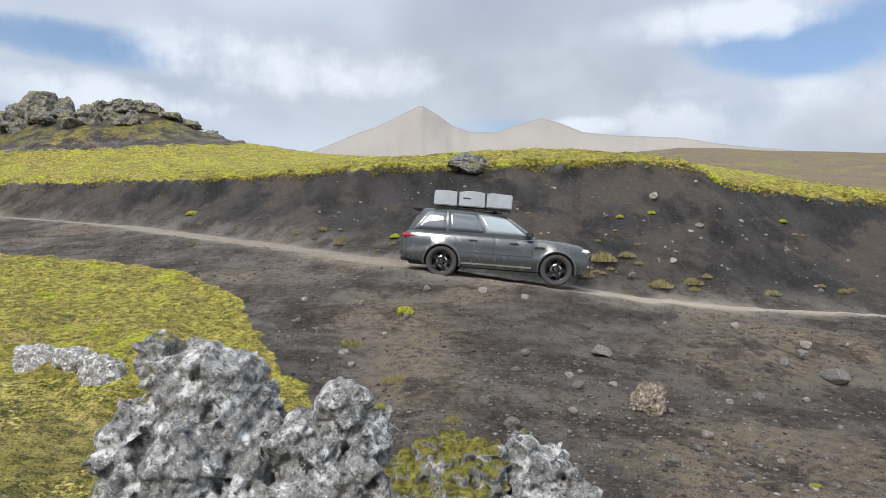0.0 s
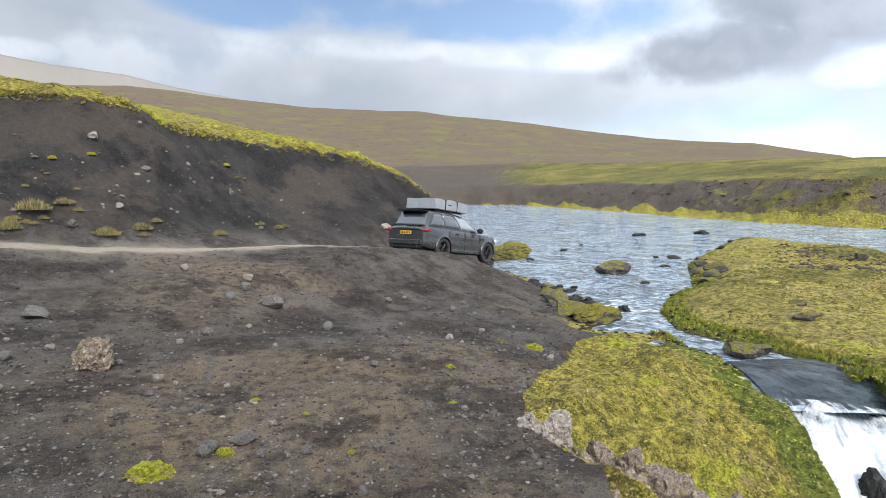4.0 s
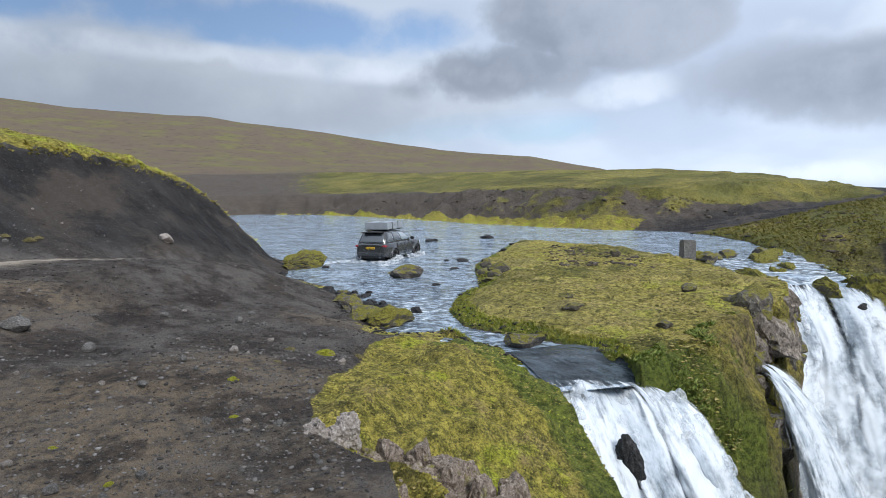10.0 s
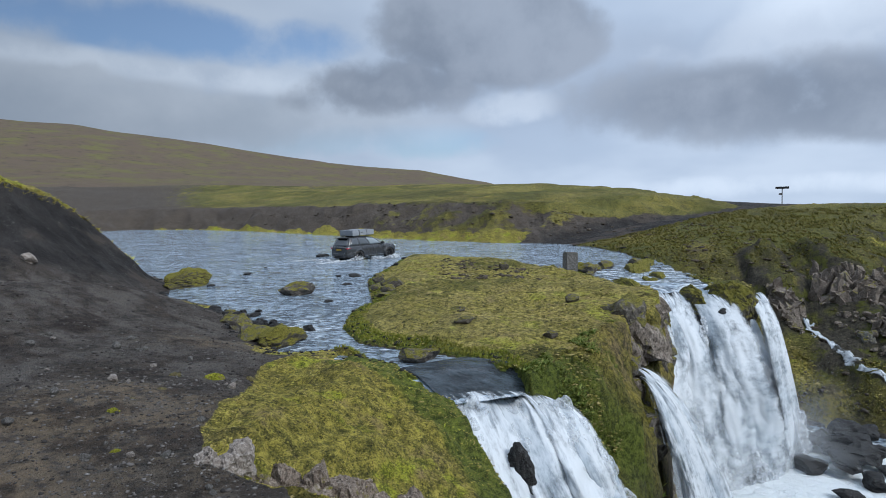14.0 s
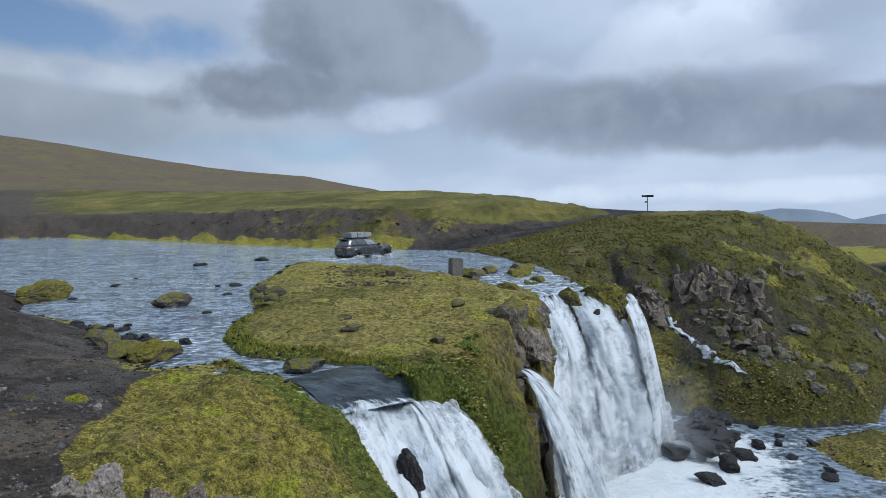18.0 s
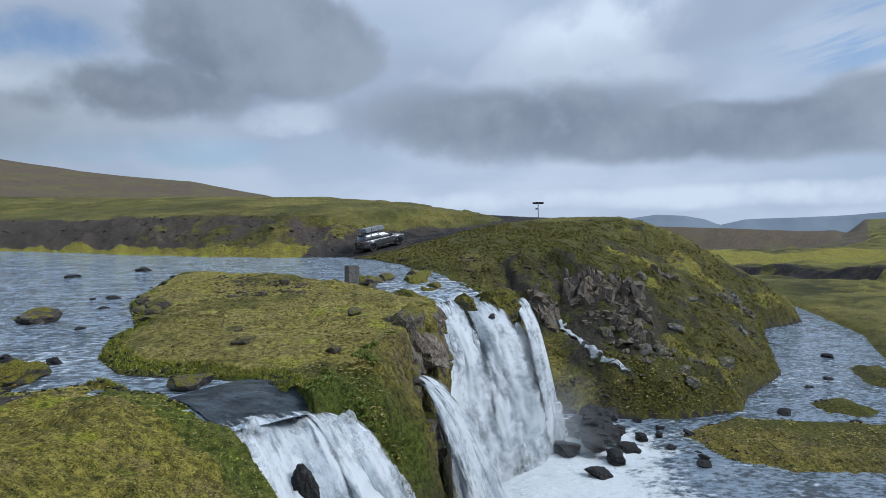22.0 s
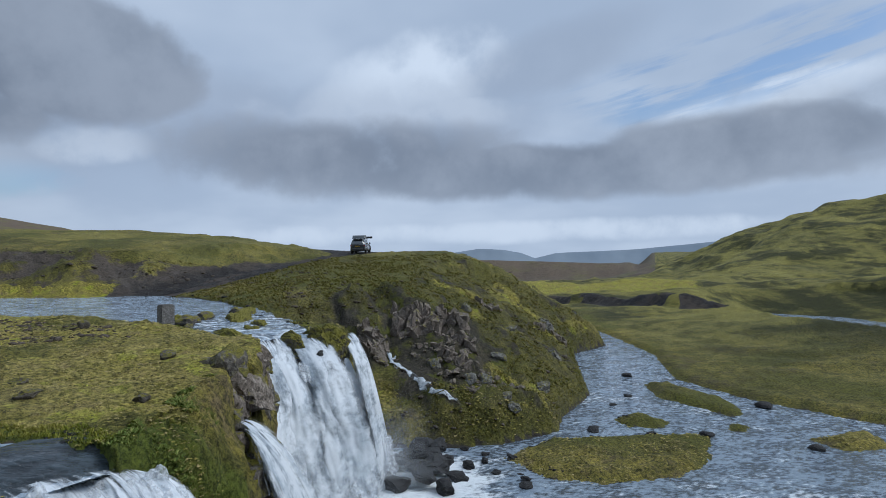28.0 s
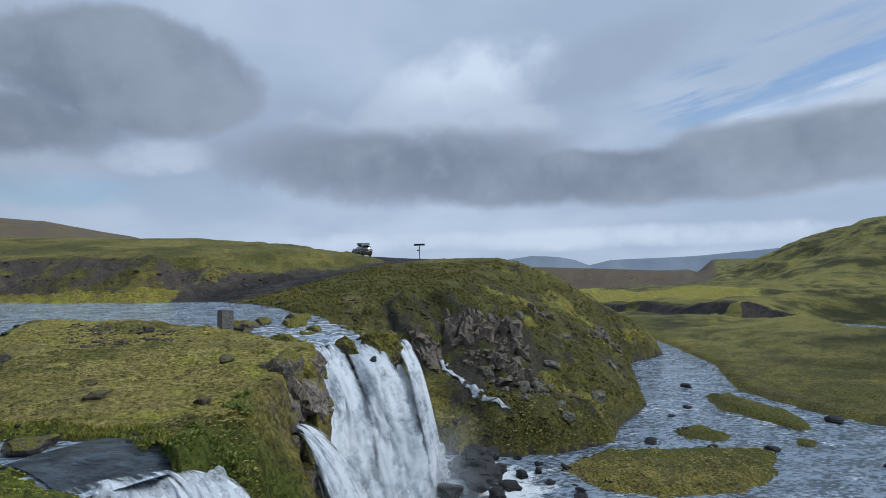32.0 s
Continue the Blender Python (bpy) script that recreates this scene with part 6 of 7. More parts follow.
    # crags on the moor
    for az, r, width, seed, top in ((-33.0, 57, 5.0, 21, 11.3), (-35.4, 58, 3.4, 22, 9.6), (-29.9, 53, 3.0, 23, 10.8), (-27.6, 56, 3.4, 24, 9.9), (-25.3, 55, 3.6, 25, 11.0), (-23.0, 56, 3.4, 26, 9.7), (-20.8, 57, 2.8, 27, 8.8), (-18.6, 58, 2.6, 28, 8.0), (-38.0, 58, 3.2, 29, 9.0), (-26.8, 52, 2.0, 30, 9.0), (-31.6, 55, 3.4, 33, 10.2)):
        x, y, _ = polar(az, r)
        low = ground_at(x, y) - 0.6
        tall = max(0.7, r * math.tan(radians(top)) - low - 0.6)
        rnd = random.Random(seed)
        blocks = [(0.0, 0.0, tall + 0.6, width * 0.5, width * 0.6, tall + 0.6, -0.2 * tall)]
        for n in range(7):
            q = rnd.uniform(0.35, 0.9)
            blocks.append((rnd.uniform(-0.5, 0.5) * width, rnd.uniform(-0.4, 0.2) * width, (tall + 0.6) * q, width * rnd.uniform(0.3, 0.5), width * rnd.uniform(0.3, 0.5), (tall + 0.6) * q, -0.3 * tall * rnd.random()))
        craggy("crag", seed, M_CRAG, (x, y, low), blocks, "weathered grey crag on a grassy knoll", 0.7, 4, 0.8)
    x, y, _ = polar(1.1, 24.4)
    low = ground_at(x, y) - 0.3
    lava("boulder", 31, M_CRAG, (x, y, low), 3.68 - low, 1.7, 1.3, "dark rounded boulder on the mossy edge of the bank", 6, 0.6, 0.35)


SLOPE_STONES = [(2.47, 11.28, 0.30), (0.48, 7.59, 0.17), (1.04, 10.88, 0.15), (2.11, 6.87, 0.13), (2.48, 5.71, 0.17), (2.79, 5.68, 0.2), (5.66, 11.34, 0.2), (6.2, 10.84, 0.36), (2.62, 7.5, 0.11),
                (4.88, 17.92, 0.25), (-2.61, 11.39, 0.16), (6.45, 9.34, 0.2), (6.18, 10.95, 0.25), (2.41, 5.65, 0.13), (3.12, 5.03, 0.11), (2.99, 4.08, 0.09), (5.2, 6.59, 0.12), (2.87, 6.75, 0.1), (9.8, 9.45, 0.16), (6.47, 7.3, 0.12), (6.24, 11.79, 0.22)]
RIVER_STONES = [(42.17, 21.45, 0.93), (20.5, 10.29, 0.40), (29.26, 19.29, 0.47), (46.45, 18.72, 1.2), (25.72, 11.9, 0.46), (29.06, 13.0, 0.7), (28.97, 13.9, 0.4), (49.73, 19.9, 0.5), (47.6, 18.9, 0.4), (17.76, 12.88, 0.5), (33.0, 20.5, 0.35), (24.2, 17.9, 0.4)]
POOL_ROCKS = [(24.9, -5.3, 1.3), (24.9, -6.3, 1.5), (26.3, -6.0, 1.0), (27.6, -6.8, 0.7), (30.4, -8.0, 0.6), (24.8, -7.4, 1.3), (25.8, -8.5, 1.5), (28.2, -8.5, 1.6), (28.0, -9.2, 1.3), (23.9, -8.1, 1.2), (26.8, -8.2, 1.5),
              (27.2, -7.6, 1.4), (26.0, -7.5, 1.3), (25.0, -9.0, 1.0), (28.9, -7.9, 0.9), (27.0, -9.0, 1.1), (26.4, -10.8, 0.6), (25.0, -10.8, 0.5), (26.4, -12.2, 0.5), (23.7, -11.5, 0.5), (26.1, -9.9, 0.8), (27.4, -11.2, 0.5), (28.4, -10.6, 0.5), (22.6, -7.0, 1.0)]
LOW_STONES = [(39.93, -27.81, 0.9), (23.17, -11.33, 0.7), (28.73, -17.92, 0.9), (29.0, -29.6, 1.1), (22.12, -25.6, 0.8), (25.9, -22.6, 0.8), (29.34, -12.9, 0.8), (27.1, -20.2, 0.5), (33.0, -22.0, 0.5), (34.5, -24.0, 0.6)]
CLIFF_ROCKS = [(32.47, -12.61, 0.8), (31.65, -13.14, 0.7), (29.8, -14.0, 0.7), (30.76, -13.9, 0.6), (33.0, -17.2, 0.8), (39.15, -21.4, 1.0), (34.0, -11.0, 0.8), (46.0, -24.5, 1.2), (51.0, -27.0, 1.0), (41.0, -19.0, 0.8), (35.6, -15.6, 0.8), (43.0, -16.5, 0.9)]


def build_outcrop():
    rnd = random.Random(17)
    # broken bands of columns: start and end of the band, its spread, how many
    for label, (ax, ay), (bx, by), (down, slip), count, tall in (
            ("dark wet basalt columns beside the waterfall", (37.6, -7.3), (36.8, -8.6), (-2.0, -0.1), 34, 1.5),
            ("brown-grey basalt columns on the grassy hillside", (39.5, -10.0), (37.6, -14.1), (-2.6, 0.3), 96, 1.5),
            ("grey stump of basalt columns lower on the hillside", (35.2, -11.6), (34.6, -13.0), (-1.2, 0.2), 20, 0.9),
            ("small basalt ledge near the crest of the hill", (46.8, -18.6), (45.6, -20.4), (-1.2, 0.2), 18, 0.9),
            ("dark basalt ledge above the bend of the river", (46.0, -23.4), (46.2, -26.4), (-1.0, 0.3), 26, 1.0)):
        root = tagged(new("basalt_outcrop"), label, "rock")
        for i in range(count):
            t, f = rnd.random(), rnd.random() ** 1.3
            x, y = ax + (bx - ax) * t + down * f, ay + (by - ay) * t + slip * f
            w, h = rnd.uniform(0.20, 0.62), tall * rnd.uniform(0.5, 1.2)
            bm = bmesh.new()
            bmesh.ops.create_cone(bm, cap_ends=True, segments=rnd.choice((5, 6, 6, 7)), radius1=w * 0.66, radius2=w * rnd.uniform(0.46, 0.62), depth=h)
            bmesh.ops.subdivide_edges(bm, edges=[e for e in bm.edges if e.calc_length() > h * 0.6], cuts=4)
            for v in bm.verts:
                v.co += Vector((noise.noise(v.co * 2.5 + Vector((i, 0, 0))), noise.noise(v.co * 2.5 + Vector((0, i, 0))), noise.noise(v.co * 2.5))) * 0.6 * w
                v.co.z += 0.35 * w * math.sin(v.co.x * 5 + i) * (v.co.z > 0)
            ob = part("column", bm, M_COLUMN, root)
            ob.matrix_basis = pose(x, y, ground_at(x, y) + h * rnd.uniform(-0.38, -0.02), rnd.uniform(-9, 9), rnd.uniform(-6, 12), rnd.uniform(0, 360))


def build_stones():
    for x, y, s in SLOPE_STONES:
        rock("stone", "slope_stone", M_STONE, x, y, s * 1.15, "pale grey angular stone lying on black gravel", group="stones on the slope", sink=0.12, detail=2)
    rnd, x, y, z, q, cover, info = random_spots(23, 900, (-24, 62), (4.0, 15.0), 1.0)
    ok = np.where(info["near"] & (np.maximum(cover["moss"], cover["grass"]) < 0.3) & (cover["road"] < 0.3) & (cover["ash"] < 0.3) & (info["sr"] > 0.5) & (info["sg"] > 0.4))[0][:220]
    for i in ok:
        size = float(0.030 + 0.006 * q[i] * rnd.gamma(1.6, 0.55))
        pale = rnd.uniform() < 0.4
        rock("small_stone", "small_pale_stone" if pale else "small_stone", M_PALE if pale else M_STONE, float(x[i]), float(y[i]), min(size, 0.2), "small pale stone on the dark gravel slope" if pale else "small grey stone on the dark gravel slope", group="small stones on the slope", z=float(z[i]), sink=0.15, detail=2, jag=0.6)
    rnd, x, y, z, q, cover, info = random_spots(24, 900, (-32, 48), (16.0, 25.0), 1.0)
    for i in np.where(info["near"] & (cover["ash"] > 0.6) & (cover["moss"] < 0.2) & (info["lip"] < -0.4))[0][:90]:
        pale = rnd.uniform() < 0.5
        rock("small_stone", "small_pale_stone" if pale else "small_stone", M_PALE if pale else M_STONE, float(x[i]), float(y[i]), float(0.06 + 0.05 * rnd.gamma(1.5, 0.8)), "small pale stone stuck in the black cut bank" if pale else "small grey stone stuck in the black cut bank", group="stones in the cut bank", z=float(z[i]), sink=0.25, detail=2, jag=0.6)
    ob = lava("lichen_boulder", 33, M_BROWNROCK, (2.46, 8.81, ground_at(2.46, 8.81) - 0.12), 0.52, 0.54, 0.48, "brown boulder with yellow lichen on the gravel slope", 6, 0.75, 0.13)
    tagged(ob, category="boulder")
    rock("stone", "bank_stone", M_PALE, 16.5, 19.31, 0.6, "pale flat stone stuck in the gravel bank", sink=0.2)
    for x, y, s in RIVER_STONES:
        rock("river_stone", "wet_stone", M_WET, x, y, s, "dark wet stone standing in the river", group="stones in the river", z=UP_Z, sink=0.32, squash=0.55, detail=2)
    rock("mossy_boulder", "moss_boulder", M_MOSSTONE, 22.2, 12.5, 1.3, "flat mossy boulder in the middle of the river", "boulder", z=UP_Z, sink=0.22, squash=0.62)
    rock("mossy_boulder", "moss_boulder", M_MOSSTONE, 12.7, 4.3, 0.75, "mossy boulder in the smooth water above the cascade", "boulder", z=UP_Z, sink=0.2, squash=0.7)
    for x, y, s in ((15.2, 10.36, 0.8), (13.7, 8.9, 0.95), (16.0, 11.2, 0.6), (17.2, 12.0, 0.45), (16.6, 11.2, 0.4), (17.9, 13.2, 0.5), (14.6, 9.6, 0.5), (15.6, 10.9, 0.35)):
        rock("shore_rock", "shore_rock", M_MOSSTONE if s > 0.7 else M_WET, x, y, s, "dark shore rock with moss at the water's edge", group="shore rocks", z=UP_Z, sink=0.2, squash=0.8, detail=2)
    ob = lava("mossy_bank", 71, M_MOUND, (24.0, 19.0, -3.35), 1.0, 2.8, 1.6, "yellow-green mossy hump on the shore of the ford", 5, 0.85, 0.3)
    tagged(ob, category="bank")
    ob = lava("mossy_bank", 72, M_MOUND, (13.6, 8.2, -3.35), 0.7, 1.5, 1.0, "low mossy hump at the water's edge", 5, 0.85, 0.25)
    tagged(ob, category="bank")
    rnd = random.Random(58)
    for n in range(42):
        t = rnd.random()
        x, y = 14.2 + 3.6 * t + rnd.gauss(0, 0.35), 9.2 + 3.4 * t - 0.5 + rnd.gauss(0, 0.35)
        rock("shore_rock", "black_shore_rock", M_WET, x, y, rnd.uniform(0.14, 0.42), "small black wet rock on the shore", group="black rocks on the shore", z=max(UP_Z, ground_at(x, y)), sink=0.2, squash=0.75, detail=2, jag=0.7)
    for x, y, s, sq in ((22.2, 8.5, 0.95, 0.75), (21.2, 8.2, 0.6, 0.7), (23.2, 9.4, 0.7, 0.7), (24.4, 9.9, 0.5, 1.0), (20.4, 8.0, 0.7, 0.5), (27.6, 5.2, 0.6, 0.9), (15.3, 3.9, 0.5, 0.6), (14.6, 1.7, 0.4, 0.7), (17.4, 4.6, 0.45, 0.6), (19.4, 1.6, 0.6, 0.7), (26.2, 10.6, 0.45, 0.9)):
        rock("island_stone", "island_stone", M_MOSSTONE, x, y, s, "weathered stone half sunk in the grass of the islet", group="stones on the islet", squash=sq, detail=2)
    # squared block with bushes in the shallows
    blk = part("concrete_block", slab(-0.33, 0.33, -0.3, 0.3, -0.4, 1.05, 0.05, 2), M_STONE, None)
    blk.matrix_basis = pose(31.3, 2.62, -3.15, 2, 3, 20)
    tagged(blk, "weathered grey concrete block standing in the shallows", "block")
    for x, y, s in ((32.0, 1.9, 1.0), (31.9, 3.4, 0.8), (33.4, 1.6, 0.8), (34.6, 1.0, 0.9), (36.8, -0.6, 0.8), (31.0, 1.7, 0.6)):
        rock("mossy_rock", "mossy_rock", M_MOSSTONE, x, y, s, "mossy rock in the shallows above the waterfall", group="mossy rocks", z=UP_Z, sink=0.2, squash=0.75)
    for x, y, s in POOL_ROCKS:
        rock("pool_rock", "pool_rock", M_WET, x, y, s * 0.85, "black wet boulder in the white water below the falls", "boulder", "boulders below the falls", z=LOW_Z + (0.35 if 7 < -y < 9.5 and s > 1.2 else 0.0), sink=0.25, squash=0.68, jag=0.7)
    for x, y, s in LOW_STONES:
        rock("river_stone", "low_stone", M_WET, x, y, s, "dark stone in the shallow lower river", group="stones in the lower river", z=LOW_Z, sink=0.3, squash=0.6, detail=2)
    for x, y, s in CLIFF_ROCKS:
        rock("cliff_rock", "cliff_rock", M_CRAG, x, y, s, "angular basalt block jutting from the grassy hillside", "rock", "rocks on the hillside", sink=0.35, squash=1.2, jag=0.7)
    rnd = random.Random(31)
    for n in range(70):
        t, f = rnd.random(), rnd.random()
        x, y = 36.0 - 5.2 * f + rnd.uniform(-0.6, 0.6), -9.9 - 3.2 * t - 2.2 * f
        rock("scree_block", "scree_block", M_COLUMN, x, y, rnd.uniform(0.18, 0.5), "broken brown basalt block on the grassy slope", "rock", "scree below the basalt", sink=0.25, squash=rnd.uniform(0.7, 1.2), jag=0.8, detail=2)
    # rocks under the moss ledge near the camera
    pale = [(0.0, 0.0, 0.0, 0.30, 0.30, 0.6, 0.0), (0.30, -0.16, -0.03, 0.34, 0.30, 0.6, 0.0), (0.14, -0.10, -0.10, 0.26, 0.26, 0.5, 0.0)]
    ob = craggy("ledge_rock", 41, M_PALE, (5.35, 4.12, -2.36), pale, "pale split rock at the edge of the moss", 0.10, 5, 0.8)
    ob["group"] = "rocks under the moss ledge"
    rnd = random.Random(43)
    for n in range(12):
        f, row = (n % 6) / 5, n // 6
        blocks = [(rnd.uniform(-0.2, 0.2), rnd.uniform(-0.25, 0.15), -0.10 - 0.28 * k + rnd.uniform(-0.05, 0.05), rnd.uniform(0.32, 0.56), rnd.uniform(0.3, 0.46), 0.7, 0.0) for k in (0, 0, 1, 1, 2)]
        ob = craggy("ledge_rock", 50 + n, M_BROWNROCK, (5.78 + 0.85 * f - 0.34 * row, 3.62 - 1.0 * f - 0.30 * row, -2.58 - 0.58 * f - 0.12 * row), blocks, "cracked brown rock under the edge of the moss", 0.09, 4, 0.9)
        ob["group"] = "rocks under the moss ledge"
    # wet rocks the water breaks on
    lava("fall_rock", 91, M_WET, (9.95, 1.68, -6.4), 2.6, 0.72, 0.7, "tall black wet rock parting the small cascade", 6, 0.6, 0.22, lean=(0.1, 0.12))
    for x, y, z, s in ((25.5, -2.9, -4.6, 0.9), (25.2, -3.6, -4.2, 0.7), (24.9, -1.7, -4.6, 0.7)):
        rock("fall_rock", "fall_rock", M_WET, x, y, s, "black wet rock breaking the falling water", "rock", z=z, sink=0.3, squash=1.3)
    # mossy strips that part the water at the lip: centre, top, length, width, height, turn
    for n, (x, y, top, l, w, h, turn) in enumerate(((27.6, 0.0, -2.92, 4.6, 1.1, 1.0, 16), (24.9, -1.0, -3.35, 2.0, 0.9, 2.0, 30), (26.3, -2.45, -3.0, 1.8, 0.7, 1.6, 25), (26.3, -3.9, -2.85, 2.2, 1.3, 2.3, 40), (31.0, -1.4, -2.95, 2.8, 0.9, 0.7, 10),
                                                   (34.2, -0.6, -2.9, 4.4, 1.4, 0.7, 4), (37.6, -1.0, -2.9, 4.2, 1.3, 0.7, -8), (29.2, -1.0, -3.05, 1.6, 0.7, 0.6, 20), (33.6, 2.4, -2.75, 1.7, 1.1, 0.9, 30), (31.6, 3.5, -2.75, 1.2, 0.9, 0.8, 0))):
        ob = lava("mossy_rock", 60 + n, M_MOUND, (0, 0, 0), h, l, w, "mossy rock strip dividing the falling water", 5, 0.85, 0.3)
        ob.matrix_basis = Matrix.Translation((x, y, top - h)) @ Matrix.Rotation(radians(turn), 4, "Z")
    # wall of the islet beside the large fall
    rnd = random.Random(77)
    for n in range(44):
        t = rnd.random()
        x, y = 15.8 + 8.2 * t, 0.30 - 1.15 * t + rnd.uniform(-0.5, 0.15)
        rock("wall_rock", "wall_mossy" if n % 3 else "wall_dark", M_MOSSTONE if n % 3 else M_COLUMN, x, y, rnd.uniform(0.7, 1.5), "mossy rock in the wet wall of the islet" if n % 3 else "bare dark rock in the wet wall of the islet", "rock", "rocks in the wall of the islet", z=-9.2 + 5.8 * rnd.random(), sink=0.3, squash=1.3, jag=0.7)


def scatter_mesh(name, material, spots, shapes, label, category):
    """One mesh of many small pieces: spots of (x, y, z, size, turn) and unit shapes of (verts, faces)."""
    V, F, base = [], [], 0
    for i, (x, y, z, s, a) in enumerate(spots):
        v, f = shapes[i % len(shapes)]
        c, q = math.cos(a), math.sin(a)
        p = np.stack([v[:, 0] * c - v[:, 1] * q, v[:, 0] * q + v[:, 1] * c, v[:, 2]], 1) * s + (x, y, z)
        V.append(p)
        F.append(f + base)
        base += len(v)
    V, F = np.concatenate(V), np.concatenate(F)
    me = bpy.data.meshes.new(name)
    me.vertices.add(len(V))
    me.vertices.foreach_set("co", V.astype(np.float32).ravel())
    me.loops.add(F.size)
    me.loops.foreach_set("vertex_index", F.astype(np.int32).ravel())
    me.polygons.add(len(F))
    me.polygons.foreach_set("loop_start", np.arange(0, F.size, F.shape[1], dtype=np.int32))
    me.update(calc_edges=True)
    me.materials.append(material)
    return tagged(new(name, me), label, category, kind="stuff")


def pebble_shapes(n=8):
    out = []
    rnd = np.random.RandomState(4)
    for _ in range(n):
        bm = bmesh.new()
        bmesh.ops.create_icosphere(bm, subdivisions=1, radius=0.5)
        v = np.array([p.co for p in bm.verts])
        f = np.array([[p.index for p in q.verts] for q in bm.faces])
        bm.free()
        v = (v * (1 + rnd.uniform(-0.34, 0.34, (len(v), 1))) + rnd.uniform(-0.09, 0.09, v.shape)) * np.array([1.1, rnd.uniform(0.5, 0.95), rnd.uniform(0.35, 0.65)])
        out.append((v, f))
    return out


def tuft_shapes(n=6, blades=7, lean=0.5, width=0.10):
    out = []
    rnd = np.random.RandomState(9)
    for _ in range(n):
        V, F = [], []
        for b in range(blades):
            a, l = rnd.uniform(0, 6.28), rnd.uniform(0.55, 1.0)
            d, s = np.array([math.cos(a), math.sin(a), 0]), np.array([-math.sin(a), math.cos(a), 0])
            o = d * rnd.uniform(0, 0.18)
            i = len(V)
            k = lean * rnd.uniform(0.3, 1)
            V += [o - s * width / 2, o + s * width / 2, o + d * k * l * 0.45 + s * width * 0.4 + [0, 0, l * 0.6], o + d * k * l + [0, 0, l]]
            F += [[i, i + 1, i + 2], [i, i + 2, i + 3]]
        out.append((np.array(V), np.array(F)))
    return out


def flat_tufts(n, leaves, rise):
    """Low cushions of leaves that lie open to the sky."""
    out = []
    rnd = np.random.RandomState(19)
    for _ in range(n):
        V, F = [[0, 0, rise]], []
        for b in range(leaves):
            a, l = 6.283 * (b + rnd.uniform(-0.3, 0.3)) / leaves, rnd.uniform(0.5, 1.0)
            d, s = np.array([math.cos(a), math.sin(a), 0]), np.array([-math.sin(a), math.cos(a), 0])
            i = len(V)
            V += [d * l * 0.6 - s * 0.3 * l + [0, 0, rise * rnd.uniform(0.5, 0.9)], d * l * 0.6 + s * 0.3 * l + [0, 0, rise * rnd.uniform(0.4, 0.9)], d * l + [0, 0, rise * rnd.uniform(-0.3, 0.5)]]
            F += [[0, i, i + 1], [i, i + 2, i + 1]]
        out.append((np.array(V), np.array(F)))
    return out


def pebble_material():
    k = Mat("pebbles")
    i = k.island()
    c = k.mix(k.ramp(i, 0.0, 0.85), (0.022, 0.020, 0.019), (0.19, 0.175, 0.162))
    c = k.mix(k.ramp(i, 0.94, 1.0), c, (0.30, 0.285, 0.27))
    k.set(Base_Color=k.mix(k.math("MULTIPLY", k.noise(40, 4), 0.5), c, (0.08, 0.07, 0.065)), Roughness=0.92, Specular_IOR_Level=0.2)
    return k.m


def blade_material(name, a, b, c3, lime=None):
    k = Mat(name)
    i = k.island()
    c = k.mix(k.ramp(i, 0, 0.7), a, b)
    c = k.mix(k.ramp(i, 0.72, 0.95), c, c3)
    c = k.mix(k.math("MULTIPLY", k.ramp(k.noise(0.5, 5, 0.65, off=3), 0.52, 0.64), 0.75), c, tuple(x * 0.75 for x in c3))
    c = k.mix(k.math("MULTIPLY", k.ramp(k.noise(1.7, 5, 0.65, off=13), 0.54, 0.66), 0.8), c, tuple(x * 0.6 for x in a))
    if lime:
        c = k.mix(k.math("MULTIPLY", k.ramp(k.noise(0.9, 5, 0.6, off=71), 0.53, 0.62), k.ramp(i, 0.1, 0.5)), c, lime)
    k.set(Base_Color=c, Roughness=0.8, Specular_IOR_Level=0.2)
    return k.m


M_PEBBLE = pebble_material()
M_RUBBLE = stone_material("brown_rubble", (0.035, 0.028, 0.022), (0.13, 0.105, 0.08), (0.20, 0.17, 0.14), 0.0, 1.2)
M_GRASS = blade_material("grass_blades", (0.050, 0.048, 0.012), (0.32, 0.275, 0.060), (0.42, 0.335, 0.14))
M_MOSSTUFT = blade_material("moss_tufts", (0.12, 0.11, 0.02), (0.50, 0.43, 0.08), (0.42, 0.33, 0.12), (0.50, 0.52, 0.05))
M_DRY = blade_material("dry_plants", (0.11, 0.095, 0.045), (0.33, 0.28, 0.14), (0.22, 0.21, 0.07))
M_LEAF = blade_material("low_leaves", (0.08, 0.12, 0.024), (0.21, 0.26, 0.055), (0.28, 0.28, 0.08))


def random_spots(seed, n, az, r, power=1.0):
    rnd = np.random.RandomState(seed)
    a = np.radians(rnd.uniform(az[0], az[1], n))
    q = r[0] * (r[1] / r[0]) ** (rnd.uniform(0, 1, n) ** power)
    x, y = q * np.sin(a), q * np.cos(a)
    z, cover, info = land(x, y)
    return rnd, x, y, z, q, cover, info


